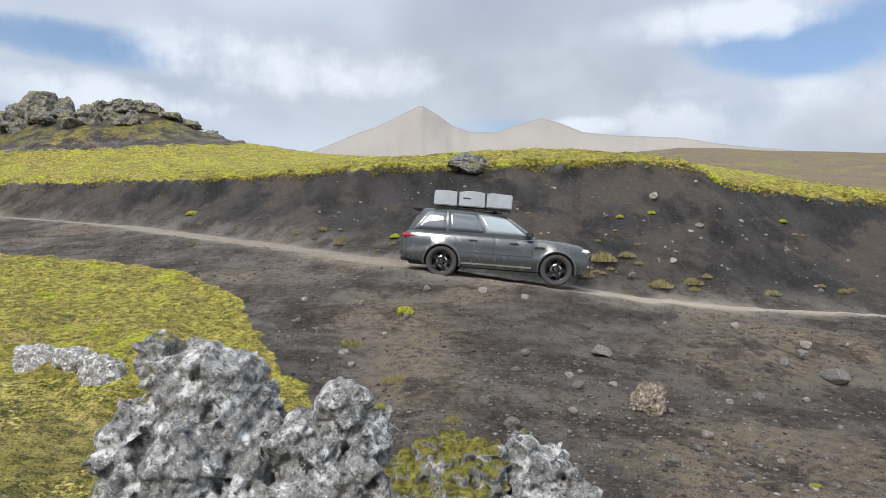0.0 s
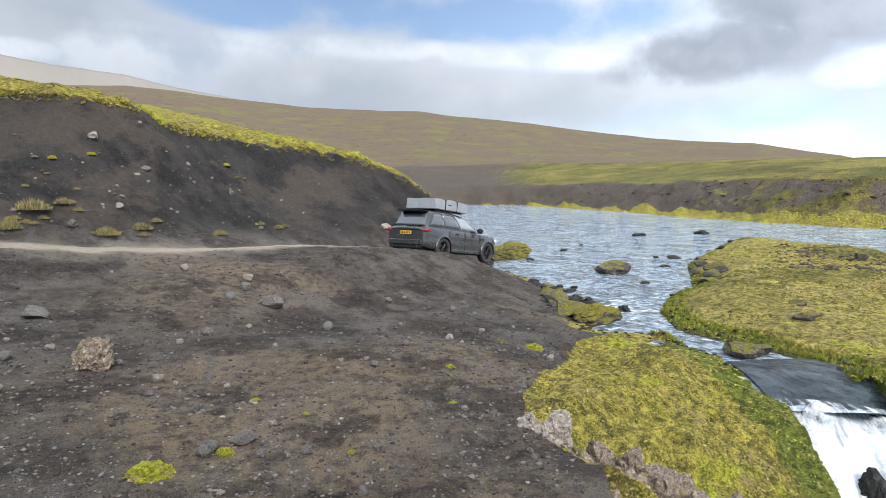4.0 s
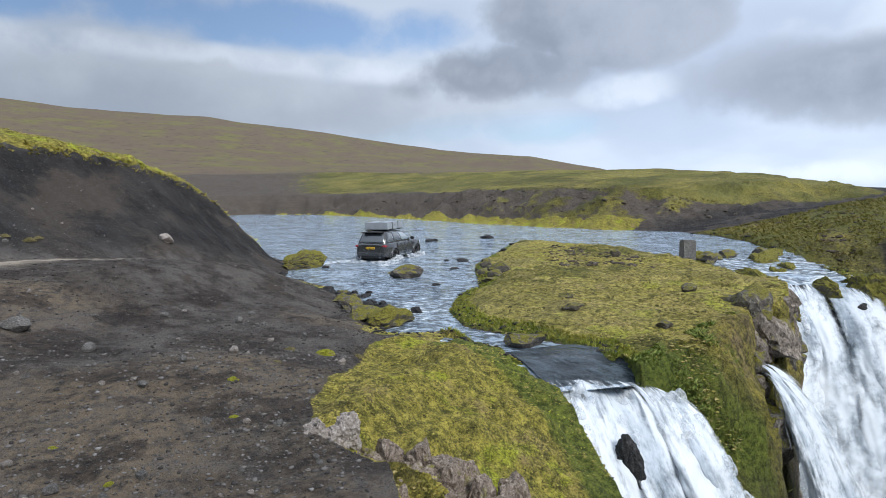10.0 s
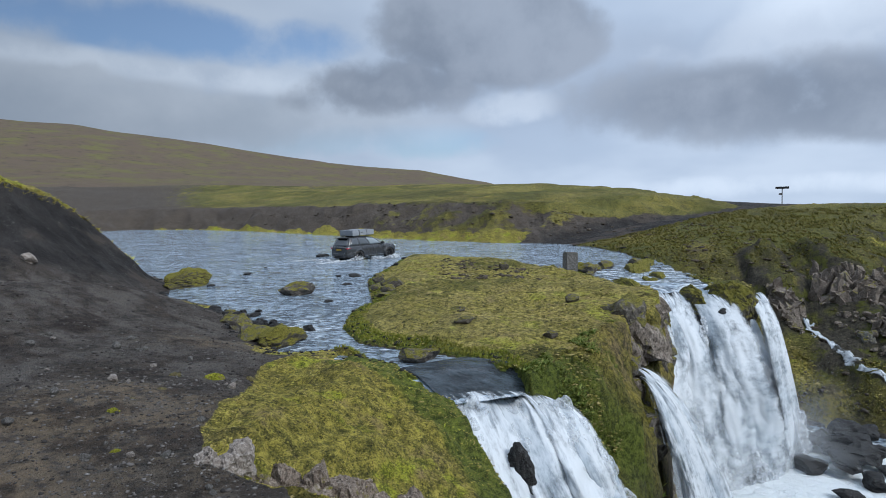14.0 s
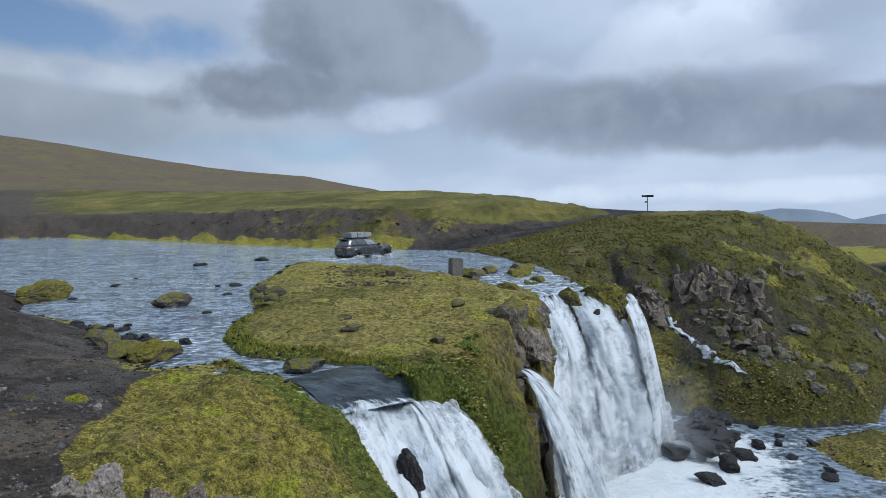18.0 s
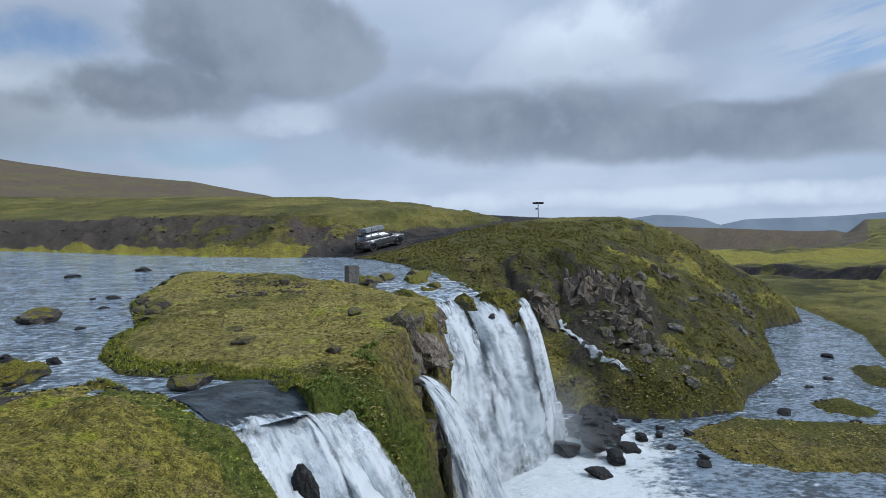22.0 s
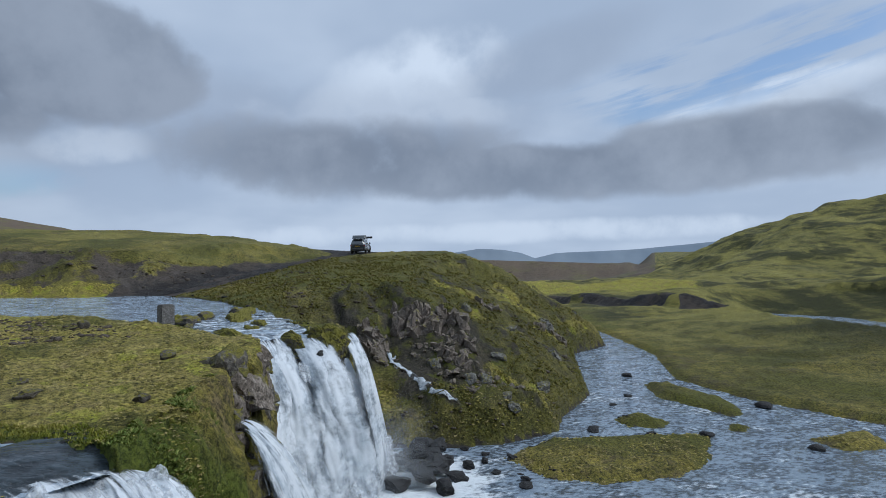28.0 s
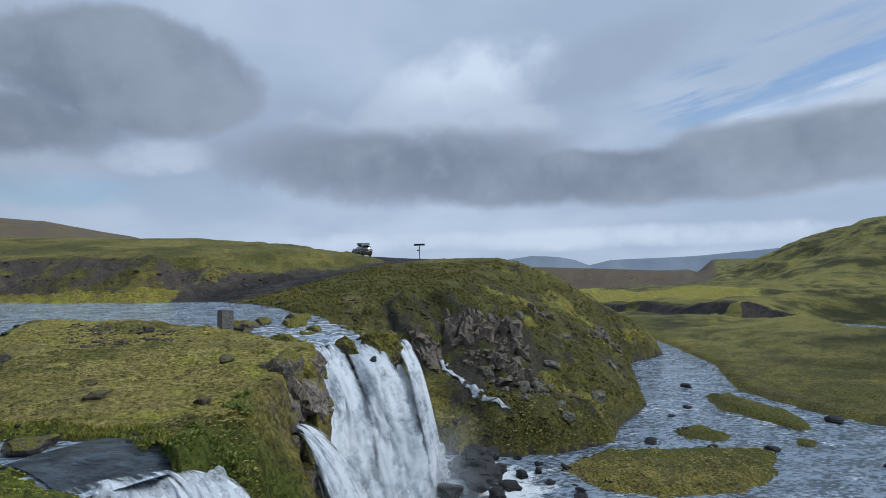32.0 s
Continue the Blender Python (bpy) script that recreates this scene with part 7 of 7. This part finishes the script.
def build_scatter():
    rnd, x, y, z, q, cover, info = random_spots(11, 60000, (-40, 75), (3.0, 34), 0.9)
    bare = info["near"] & (np.maximum(cover["moss"], cover["grass"]) < 0.4) & (cover["road"] < 0.3) & (info["sr"] > 0.3) & (info["sg"] > 0.2)
    dens = 0.35 + 1.3 * np.clip(fbm(x, y, 2.5, 3, 61) + 0.35, 0, 1)
    keep = np.where(bare & (rnd.uniform(0, 1, len(x)) < dens * np.where(cover["ash"] > 0.5, 0.65, 1.0)))[0][:27000]
    size = (0.007 + 0.0019 * q[keep]) * rnd.gamma(1.6, 0.75, len(keep)) + 0.008
    size = np.minimum(size * 0.72, 0.07)
    scatter_mesh("gravel", M_PEBBLE, np.stack([x[keep], y[keep], z[keep] + size * 0.1, size, rnd.uniform(0, 6.28, len(keep))], 1), pebble_shapes(), "loose grey and black gravel on the slope", "gravel")
    # rubble on the far bank and the hillside
    rnd, x, y, z, q, cover, info = random_spots(12, 30000, (46, 122), (24, 115), 1.0)
    face = (~info["near"]) & (info["sg"] > 0.4) & (((info["sr"] > 3.0) & (info["sr"] < 9.5)) | (info["hillside"] > 0.6) & (info["b"] < 0.97) & (rnd.uniform(0, 1, len(x)) < 0.22))
    keep = np.where(face & (rnd.uniform(0, 1, len(x)) < 0.7))[0][:6500]
    size = np.minimum((0.06 + 0.0012 * q[keep]) * rnd.gamma(1.3, 0.7, len(keep)) + 0.04, 0.7)
    scatter_mesh("rubble", M_RUBBLE, np.stack([x[keep], y[keep], z[keep], size, rnd.uniform(0, 6.28, len(keep))], 1), pebble_shapes(), "brown broken rubble on the steep banks", "rubble")
    # shingle along the water
    rnd, x, y, z, q, cover, info = random_spots(13, 60000, (44, 125), (9, 60), 1.0)
    edge = ((np.abs(info["sr"]) < 0.5) & (info["sg"] > 0.8)) | ((np.abs(info["sl"]) < 0.6) & (info["sg"] < 0))
    keep = np.where(edge & (rnd.uniform(0, 1, len(x)) < 0.5))[0][:1500]
    size = np.minimum(0.05 + 0.0035 * q[keep] * rnd.gamma(1.5, 0.6, len(keep)), 0.45)
    scatter_mesh("shore_stones", M_WET, np.stack([x[keep], y[keep], np.maximum(z[keep], np.where(info["sg"][keep] > 0, UP_Z, LOW_Z) - 0.05), size, rnd.uniform(0, 6.28, len(keep))], 1), pebble_shapes(), "dark wet stones along the shore", "stones")
    # grass and moss
    rnd, x, y, z, q, cover, info = random_spots(14, 230000, (-40, 146), (3.2, 36), 0.8)
    u = rnd.uniform(0, 1, len(x))
    clump = fbm(x, y, 1.3, 3, 66)
    g = np.where((cover["grass"] > 0.5) & (cover["rock"] < 0.5) & (clump > -0.10))[0][:54000]
    size = (0.018 + 0.0021 * q[g]) * (0.6 + 0.8 * rnd.uniform(0, 1, len(g)))
    scatter_mesh("grass", M_GRASS, np.stack([x[g], y[g], z[g] - 0.01, size, rnd.uniform(0, 6.28, len(g))], 1), flat_tufts(6, 6, 0.42), "short yellow-green grass", "grass")
    g = np.where((cover["moss"] > 0.55) & (clump > -0.1))[0][:42000]
    size = (0.010 + 0.0019 * q[g]) * (0.6 + 0.7 * rnd.uniform(0, 1, len(g)))
    scatter_mesh("moss", M_MOSSTUFT, np.stack([x[g], y[g], z[g] - 0.01, size, rnd.uniform(0, 6.28, len(g))], 1), flat_tufts(6, 6, 0.45), "bright yellow-green moss cushions", "moss")
    rnd, x, y, z, q, cover, info = random_spots(16, 120000, (84, 124), (30, 66), 1.0)
    g = np.where((~info["near"]) & (info["sg"] > 0.2) & (cover["grass"] > 0.5) & (cover["rock"] < 0.5) & (fbm(x, y, 1.6, 3, 68) > -0.12))[0][:15000]
    size = (0.06 + 0.0018 * q[g]) * (0.6 + 0.8 * rnd.uniform(0, 1, len(g)))
    scatter_mesh("hill_grass", blade_material("hill_grass", (0.050, 0.052, 0.012), (0.27, 0.25, 0.052), (0.33, 0.265, 0.10)), np.stack([x[g], y[g], z[g] - 0.03, size, rnd.uniform(0, 6.28, len(g))], 1), tuft_shapes(6, 9, 1.3, 0.20), "tussocky olive grass on the hillside", "grass")
    # ragged fringe of moss hanging over the cut bank
    rnd, x, y, z, q, cover, info = random_spots(18, 90000, (-40, 48), (20, 46), 1.0)
    g = np.where((info["lip"] > -0.30) & (info["lip"] < 0.35) & (fbm(x, y, 0.9, 3, 67) > -0.08))[0][:4200]
    size = 0.05 + 0.09 * rnd.uniform(0, 1, len(g))
    scatter_mesh("moss_fringe", M_MOSSTUFT, np.stack([x[g], y[g], z[g] - 0.03, size, rnd.uniform(0, 6.28, len(g))], 1), tuft_shapes(6, 10, 1.7, 0.22), "ragged moss hanging over the edge of the bank", "moss")
    # fringe of long grass at the islet's shore and leafy plants by the cascade
    rnd, x, y, z, q, cover, info = random_spots(15, 60000, (55, 100), (9.5, 32), 1.0)
    g = np.where((~info["near"]) & (info["sr"] > 0.05) & (info["sr"] < 0.6) & (info["sg"] > 0.3))[0][:5000]
    size = 0.05 + 0.07 * rnd.uniform(0, 1, len(g))
    scatter_mesh("shore_grass", blade_material("shore_grass", (0.12, 0.15, 0.016), (0.30, 0.32, 0.04), (0.38, 0.34, 0.07)), np.stack([x[g], y[g], z[g] - 0.02, size, rnd.uniform(0, 6.28, len(g))], 1), tuft_shapes(6, 8, 0.8, 0.12), "long green grass fringing the islet", "grass")
    g = np.where((info["sg"] < 0.3) & (info["sg"] > -1.7) & (x > 11.9) & (x < 16.5) & (z > -7) & (fbm(x, y, 1.2, 3, 83) > -0.06))[0][:5000]
    size = 0.05 + 0.05 * rnd.uniform(0, 1, len(g))
    scatter_mesh("leafy_plants", M_LEAF, np.stack([x[g], y[g], z[g] - 0.02, size, rnd.uniform(0, 6.28, len(g))], 1), tuft_shapes(6, 9, 1.6, 0.35), "low green leafy plants on the wet slope", "plants")


CUSHIONS = [(1.88, 5.55, 0.40, 0), (2.57, 5.59, 0.20, 0), (3.46, 6.58, 0.14, 0), (-1.12, 8.08, 0.18, 0), (3.47, 4.83, 0.12, 0), (3.64, 5.85, 0.10, 0), (3.4, 6.5, 0.12, 0), (8.8, 6.55, 0.32, 0), (6.09, 6.0, 0.17, 0), (5.16, 5.1, 0.12, 0),
            (-1.12, 12.79, 0.42, 0), (-1.91, 10.77, 0.40, 1), (4.15, 18.44, 0.85, 1), (-1.01, 9.18, 0.36, 1), (5.57, 17.62, 0.66, 1), (6.59, 18.06, 0.58, 1), (2.81, 18.26, 0.40, 1), (-0.21, 7.72, 0.24, 1), (4.94, 18.7, 0.5, 1), (3.48, 17.78, 0.58, 1), (9.42, 6.32, 0.22, 1),
            (8.62, 7.17, 0.24, 1), (6.69, 6.31, 0.14, 1), (7.37, 6.39, 0.14, 1), (10.74, 18.98, 0.30, 1), (5.32, 20.99, 0.30, 0), (6.46, 21.31, 0.30, 0), (11.29, 22.2, 0.34, 0), (-8.01, 19.4, 0.4, 1), (-4.6, 22.0, 0.4, 1), (-11, 26.6, 0.5, 0), (0.6, 21.2, 0.35, 1), (-2.0, 20.5, 0.4, 0)]


def dome_mesh(i):
    bm = bmesh.new()
    bmesh.ops.create_icosphere(bm, subdivisions=5, radius=0.5)
    off = Vector((i * 7.1, i * 3.3, 0))
    for v in bm.verts:
        p = v.co.copy()
        k = 1 + 0.25 * noise.fractal(p * 2 + off, 0.8, 2.2, 3) + 0.14 * noise.noise(p * 22 + off) + 0.12 * noise.noise(p * 45 + off)
        v.co = Vector((p.x * k, p.y * k, max(-0.02, p.z * 0.7 * k)))
    me = bpy.data.meshes.new("dome")
    bm.to_mesh(me)
    bm.free()
    return me


def fuzzy_clump(seed, blades=640):
    """A low bush of fine stalks, thickest in the middle."""
    rnd = np.random.RandomState(seed + 60)
    V, F = [], []
    for b in range(blades):
        a, q = rnd.uniform(0, 6.28), rnd.uniform(0, 1) ** 0.7
        root = np.array([math.cos(a) * q * 0.42, math.sin(a) * q * 0.42, 0.0])
        high = 0.38 * (1 - 0.75 * q * q) * rnd.uniform(0.35, 1.0)
        tip = root * rnd.uniform(0.95, 1.12) + np.array([rnd.uniform(-0.09, 0.09), rnd.uniform(-0.09, 0.09), high])
        side = np.array([-math.sin(a + b), math.cos(a + b), 0]) * 0.007
        mid = (root + tip) * 0.5 + np.array([0, 0, 0.03])
        i = len(V)
        V += [root - side, root + side, mid + side * 1.6, mid - side * 1.6, tip]
        F += [[i, i + 1, i + 2], [i, i + 2, i + 3], [i + 3, i + 2, i + 4]]
    return np.array(V), np.array(F)


def build_plants():
    k = Mat("cushion_moss")
    f = k.noise(9, 6, 0.75)
    c = k.mix(k.ramp(f, 0.35, 0.62), (0.12, 0.13, 0.015), (0.42, 0.42, 0.05))
    k.set(Base_Color=k.mix(k.ramp(k.noise(4, 4, 0.6, off=5), 0.55, 0.7), c, (0.30, 0.24, 0.10)), Roughness=0.95, Specular_IOR_Level=0.1)
    k.bump(k.noise(60, 5, 0.8), 1.0, 0.02)
    shapes = [fuzzy_clump(i) for i in range(4)]
    rnd = random.Random(88)
    tx, ty = [p[0] for p in TRACK], [p[1] for p in TRACK]
    bank_tufts = []
    for n in range(46):
        x = rnd.uniform(-9, 12) if n % 3 else rnd.gauss(3.2, 1.6)
        up = abs(rnd.gauss(0, 1.0)) + 1.9 if n % 4 else rnd.uniform(2.5, 5.5)
        bank_tufts.append((x, float(np.interp(x, tx, ty)) + up, rnd.uniform(0.16, 0.46) * (1.0 if up < 3.2 else 0.6), 1))
    meshes = {}
    for n, (x, y, s, dry) in enumerate(CUSHIONS + bank_tufts):
        key = (dry, n % 4)
        if key not in meshes:
            if dry:
                v, fc = shapes[n % 4]
                me = bpy.data.meshes.new("tuft")
                me.from_pydata(v.tolist(), [], fc.tolist())
            else:
                me = dome_mesh(n)
            me.materials.append(M_DRY if dry else k.m)
            meshes[key] = me
        ob = new("dry_shrub" if dry else "moss_cushion", meshes[key])
        ob.matrix_basis = Matrix.Translation((x, y, ground_at(x, y) - 0.02)) @ Matrix.Rotation(n * 1.7, 4, "Z") @ Matrix.Diagonal((s * 1.3, s * 1.15, s * 1.1, 1) if dry else (s, s * 0.8, s * 0.9, 1))
        tagged(ob, "dry straw-coloured plant on the black gravel" if dry else "round yellow-green moss cushion on the gravel", "plant", "dry shrubs" if dry else "moss cushions")


def build_sign():
    x, y = 83.3, -17.9
    z = 0.1
    sign = tagged(new("road_sign"), "small dark signboard on a thin post at the crest", "sign")
    sign.matrix_basis = pose(x, y, min(z, ground_at(x, y)) - 0.1, 0, 0, -100)
    part("post", slab(-0.05, 0.05, -0.05, 0.05, 0, 2.25, 0.01), M_STONE, sign)
    part("board", slab(-0.72, 0.72, -0.06, -0.02, 2.02, 2.28, 0.01), M_BLACK, sign, "dark rectangular board")
    part("small_plate", slab(-0.36, -0.02, -0.05, -0.02, 1.30, 1.50, 0.01), M_STONE, sign)


def far_ridge(name, material, r, table, label, wobble, seed, az0, az1, foot):
    az = np.arange(az0, az1, 0.25)
    crest = np.interp(az, [a for a, _ in table], [e for _, e in table]) + wobble * fbm(az * 1.0, az * 0 + seed, 4.0, 5, seed)
    A, K = np.meshgrid(np.radians(az), np.linspace(0, 1, 24))
    el = np.radians(foot + (np.meshgrid(crest, np.linspace(0, 1, 24))[0] - foot) * K)
    rr = r + 700 * K + 120 * fbm(A * 60, K * 6, 3.0, 4, seed + 2)
    top = (np.arange(24) == 23)
    X, Y, Z = rr * np.sin(A), rr * np.cos(A), rr * np.tan(el)
    X2, Y2, Z2 = np.vstack([X, X[-1:] * 1.25]), np.vstack([Y, Y[-1:] * 1.25]), np.vstack([Z, Z[0:1] * 0 - 150])
    ob = grid_mesh(name, X2[:, ::-1], Y2[:, ::-1], Z2[:, ::-1], material)
    tagged(ob, label, "mountain", kind="structure")


def build_distance():
    # aerial haze is mixed into both base colours, pale brown and blue-grey
    warm = Mat("haze_coloured_slope")
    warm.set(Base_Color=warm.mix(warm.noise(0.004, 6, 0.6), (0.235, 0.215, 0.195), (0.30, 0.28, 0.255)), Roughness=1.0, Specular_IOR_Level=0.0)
    cool = Mat("haze_blue_mesa")
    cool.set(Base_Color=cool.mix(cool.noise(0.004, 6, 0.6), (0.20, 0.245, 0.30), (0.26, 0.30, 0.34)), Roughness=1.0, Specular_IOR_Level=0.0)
    far_ridge("backdrop_peaks", warm.m, 2600, [(-16, 6.5), (-11.9, 8.4), (-9, 9.6), (-6.5, 10.6), (-4.9, 11.5), (-2.6, 12.6), (-1.2, 11.8), (0.2, 10.8), (1.8, 10.3), (4.2, 10.3), (6, 10.9), (8.1, 11.6), (10, 11.0), (11.8, 10.2), (14, 9.9), (19.8, 9.5), (27.5, 8.2), (36, 6.5)], "brown mountain peaks coloured with haze in the distance", 0.35, 71, -18, 38, 3.0)
    far_ridge("backdrop_mesas", cool.m, 3000, [(104, -2), (107.6, -0.9), (108.6, -0.35), (110, -0.1), (112.2, 0.2), (114.5, 0.05), (116, -0.25), (117.2, -0.75), (119, -0.35), (126.7, -0.1), (134.3, 0.5), (150, 1.2)], "flat-topped mountains far away coloured blue-grey with haze", 0.12, 75, 102, 152, -4.0)


build_near_rocks()
build_outcrop()
build_stones()
weld_rocks()
build_plants()
build_sign()
build_distance()
build_scatter()


# seconds, place, heading and slope of the car
CAR_ROWS = [(0, 0.83, 16.32, -0.77, -5.6, -3.4), (0.5, 2.7, 15.9, -0.96, -12.4, -3.4), (1, 4.58, 15.45, -1.20, -12.2, -3.5), (1.5, 6.73, 15.67, -1.39, -12.7, -3.7),
            (2, 9.21, 16.17, -1.57, -12.0, -4.0), (2.5, 11.47, 16.41, -1.74, -6.6, -5.8), (3, 13.41, 16.45, -1.93, -2.4, -7.5), (3.5, 15.11, 16.44, -2.19, 4.0, -8.6),
            (4, 16.72, 16.37, -2.48, 6.6, -7.5), (4.5, 18.06, 16.43, -2.75, 7.3, -8.2), (6.5, 21.4, 16.38, -3.29, 6.8, -2.5), (7, 22.61, 16.58, -3.32, 7.1, 2.2),
            (8, 24.81, 16.96, -3.32, 5.2, 2.4), (9, 27.22, 17.32, -3.32, 4.4, 0.5), (10, 29.84, 17.71, -3.34, 4.5, 1.3), (11, 33.01, 18.13, -3.32, -1.0, 2.3),
            (12, 36.02, 18.35, -3.27, -9.3, 0.6), (13, 38.38, 18.09, -3.28, -16.3, 3.3), (14, 40.68, 17.44, -3.28, -25.4, 1.8), (16.5, 46.36, 14.11, -3.32, -38.7, 0.8),
            (17, 47.64, 13.34, -3.32, -38.8, 1.1), (18, 50.06, 11.56, -3.31, -42.4, 1.4), (19, 52.71, 9.61, -3.32, -37.4, 1.8), (20, 55.5, 7.41, -3.32, -43.9, 3.5),
            (20.5, 56.87, 6.24, -3.2, -47.2, 6.2), (21, 57.99, 4.94, -3.03, -51.5, 11.3), (22, 60.07, 2.2, -2.44, -58.6, 10.5), (23, 62.21, -0.74, -1.85, -55.0, 10.2),
            (24, 64.45, -4.11, -1.36, -62.0, 6.6), (25, 66.87, -7.82, -0.94, -54.7, 6.6), (26, 69.66, -11.23, -0.45, -49.0, 4.4), (26.5, 71.14, -12.73, -0.27, -43.3, 2.7),
            (28.5, 76.64, -15.67, 0.12, -14.9, 1.6), (29, 78.79, -15.79, 0.16, -10, 1.5), (30, 85.32, -15.5, 0.3, 10.0, 1.6), (31, 91.9, -13.73, 0.53, 17.0, 2.1),
            (32, 98.32, -11.97, 0.83, 15.0, 2.4)]


def build_splash():
    root = tagged(new("splash"), "white water thrown up by the car's wheels", "splash")
    rnd = random.Random(5)
    for x, y in ((1.6, -1.1), (1.6, 1.1), (-1.4, -1.05), (-1.4, 1.05), (-2.8, 0.5), (-2.8, -0.5), (2.5, 0.0), (0.2, -1.25), (0.2, 1.25)):
        bm = bmesh.new()
        bmesh.ops.create_icosphere(bm, subdivisions=4, radius=0.5)
        off = Vector((x * 3, y * 3, 1))
        for v in bm.verts:
            p = v.co.copy()
            k = 1 + 0.9 * noise.fractal(p * 5 + off, 0.8, 2.2, 5)
            v.co = Vector((p.x * 1.0 * k, p.y * 0.5 * k, p.z * (0.42 if x > -2 else 0.12) * k))
        ob = part("spray", smooth(bm), M_SPRAY, root)
        ob.location = (x, y, 0.0)
    for i in range(4):
        bm = bmesh.new()
        bmesh.ops.create_circle(bm, segments=24, radius=1.0, cap_ends=True)
        bmesh.ops.subdivide_edges(bm, edges=bm.edges[:], cuts=2)
        for v in bm.verts:
            p = v.co.copy()
            k = 1 + 0.5 * noise.noise(p * 3 + Vector((i * 4, 0, 0)))
            v.co = Vector((p.x * 1.3 * k, p.y * 0.28 * k, 0.03 + 0.05 * noise.noise(p * 6)))
        ob = part("wake", bm, M_SPRAY, root)
        ob.location = (-2.4 - 1.3 * (i % 2), (-1, 1)[i // 2] * (1.1 + 0.5 * (i % 2)), 0.02)
    return root


SPLASH = build_splash()


def motions():
    t = [r[0] for r in CAR_ROWS]
    rows = [(s, pose(x, y, z, 0, -slope, head)) for s, x, y, z, head, slope in CAR_ROWS]
    walk(CAR, rows)
    # wheels turn with the way covered
    times = np.arange(0, 32.01, 0.1)
    px = np.interp(times, t, [r[1] for r in CAR_ROWS])
    py = np.interp(times, t, [r[2] for r in CAR_ROWS])
    way = np.concatenate([[0], np.cumsum(np.hypot(np.diff(px), np.diff(py)))])
    for wheel in WHEELS:
        x, y, z = wheel.matrix_basis.translation
        walk(wheel, [(float(s), pose(x, y, z, 0, math.degrees(w / (WHEEL_R * CAR_SCALE)), 0)) for s, w in zip(times, way)])
    # water thrown up by the wheels while the car fords the river
    rows = []
    for s in np.arange(0, 32.01, 0.5):
        s = float(s)
        q = min(max(s, 6.0), 20.6)
        p = [float(np.interp(q, t, [r[i] for r in CAR_ROWS])) for i in (1, 2)]
        b = [float(np.interp(q + 0.6, t, [r[i] for r in CAR_ROWS])) for i in (1, 2)]
        lift = min(1.0, max(0.0, (s - 6.0) / 0.7)) * min(1.0, max(0.0, (20.6 - s) / 0.7))
        rows.append((s, pose(p[0], p[1], UP_Z - 2.2 + 2.2 * lift, 0, 0, math.degrees(math.atan2(b[1] - p[1], b[0] - p[0])))))
    walk(SPLASH, rows)
    # strands of water drop from the lip and climb back inside the rock
    for ob, lip, toe, bulge, u, period, phase in FALL_STREAMS:
        fn = fall_shape(lip, toe, bulge + 0.18, 50, 0.0)
        place = [[float(c[0]) for c in fn(np.array([u]), np.array([v]))] for v in (0.22, 0.42, 0.66, 0.96)]
        rows, s = [], -phase * period
        while s < 33.5:
            for k, f in enumerate((0.0, 0.38, 0.65, 0.9)):
                a, b = place[max(0, k - 1)], place[min(3, k + 1)]
                d = Vector((b[0] - a[0], b[1] - a[1], b[2] - a[2]))
                m = Matrix.Translation(place[k]) @ d.to_track_quat("-Z", "Y").to_matrix().to_4x4()
                rows.append((s + f * period, m))
            back = Vector(place[1]) + Vector((1.6, 0.9, -0.5))
            rows.append((s + 0.95 * period, Matrix.Translation(back) @ m.to_3x3().to_4x4()))
            s += period
        inside = [(t0, m) for t0, m in rows if 0 <= t0 <= 32]
        first, last = [m for t0, m in rows if t0 <= 0][-1:] or [inside[0][1]], [m for t0, m in rows if t0 >= 32][:1] or [inside[-1][1]]
        seen, clean = set(), []
        for t0, m in [(0.0, first[0])] + inside + [(32.0, last[0])]:
            if frame(t0) not in seen:
                seen.add(frame(t0))
                clean.append((t0, m))
        walk(ob, clean)


motions()
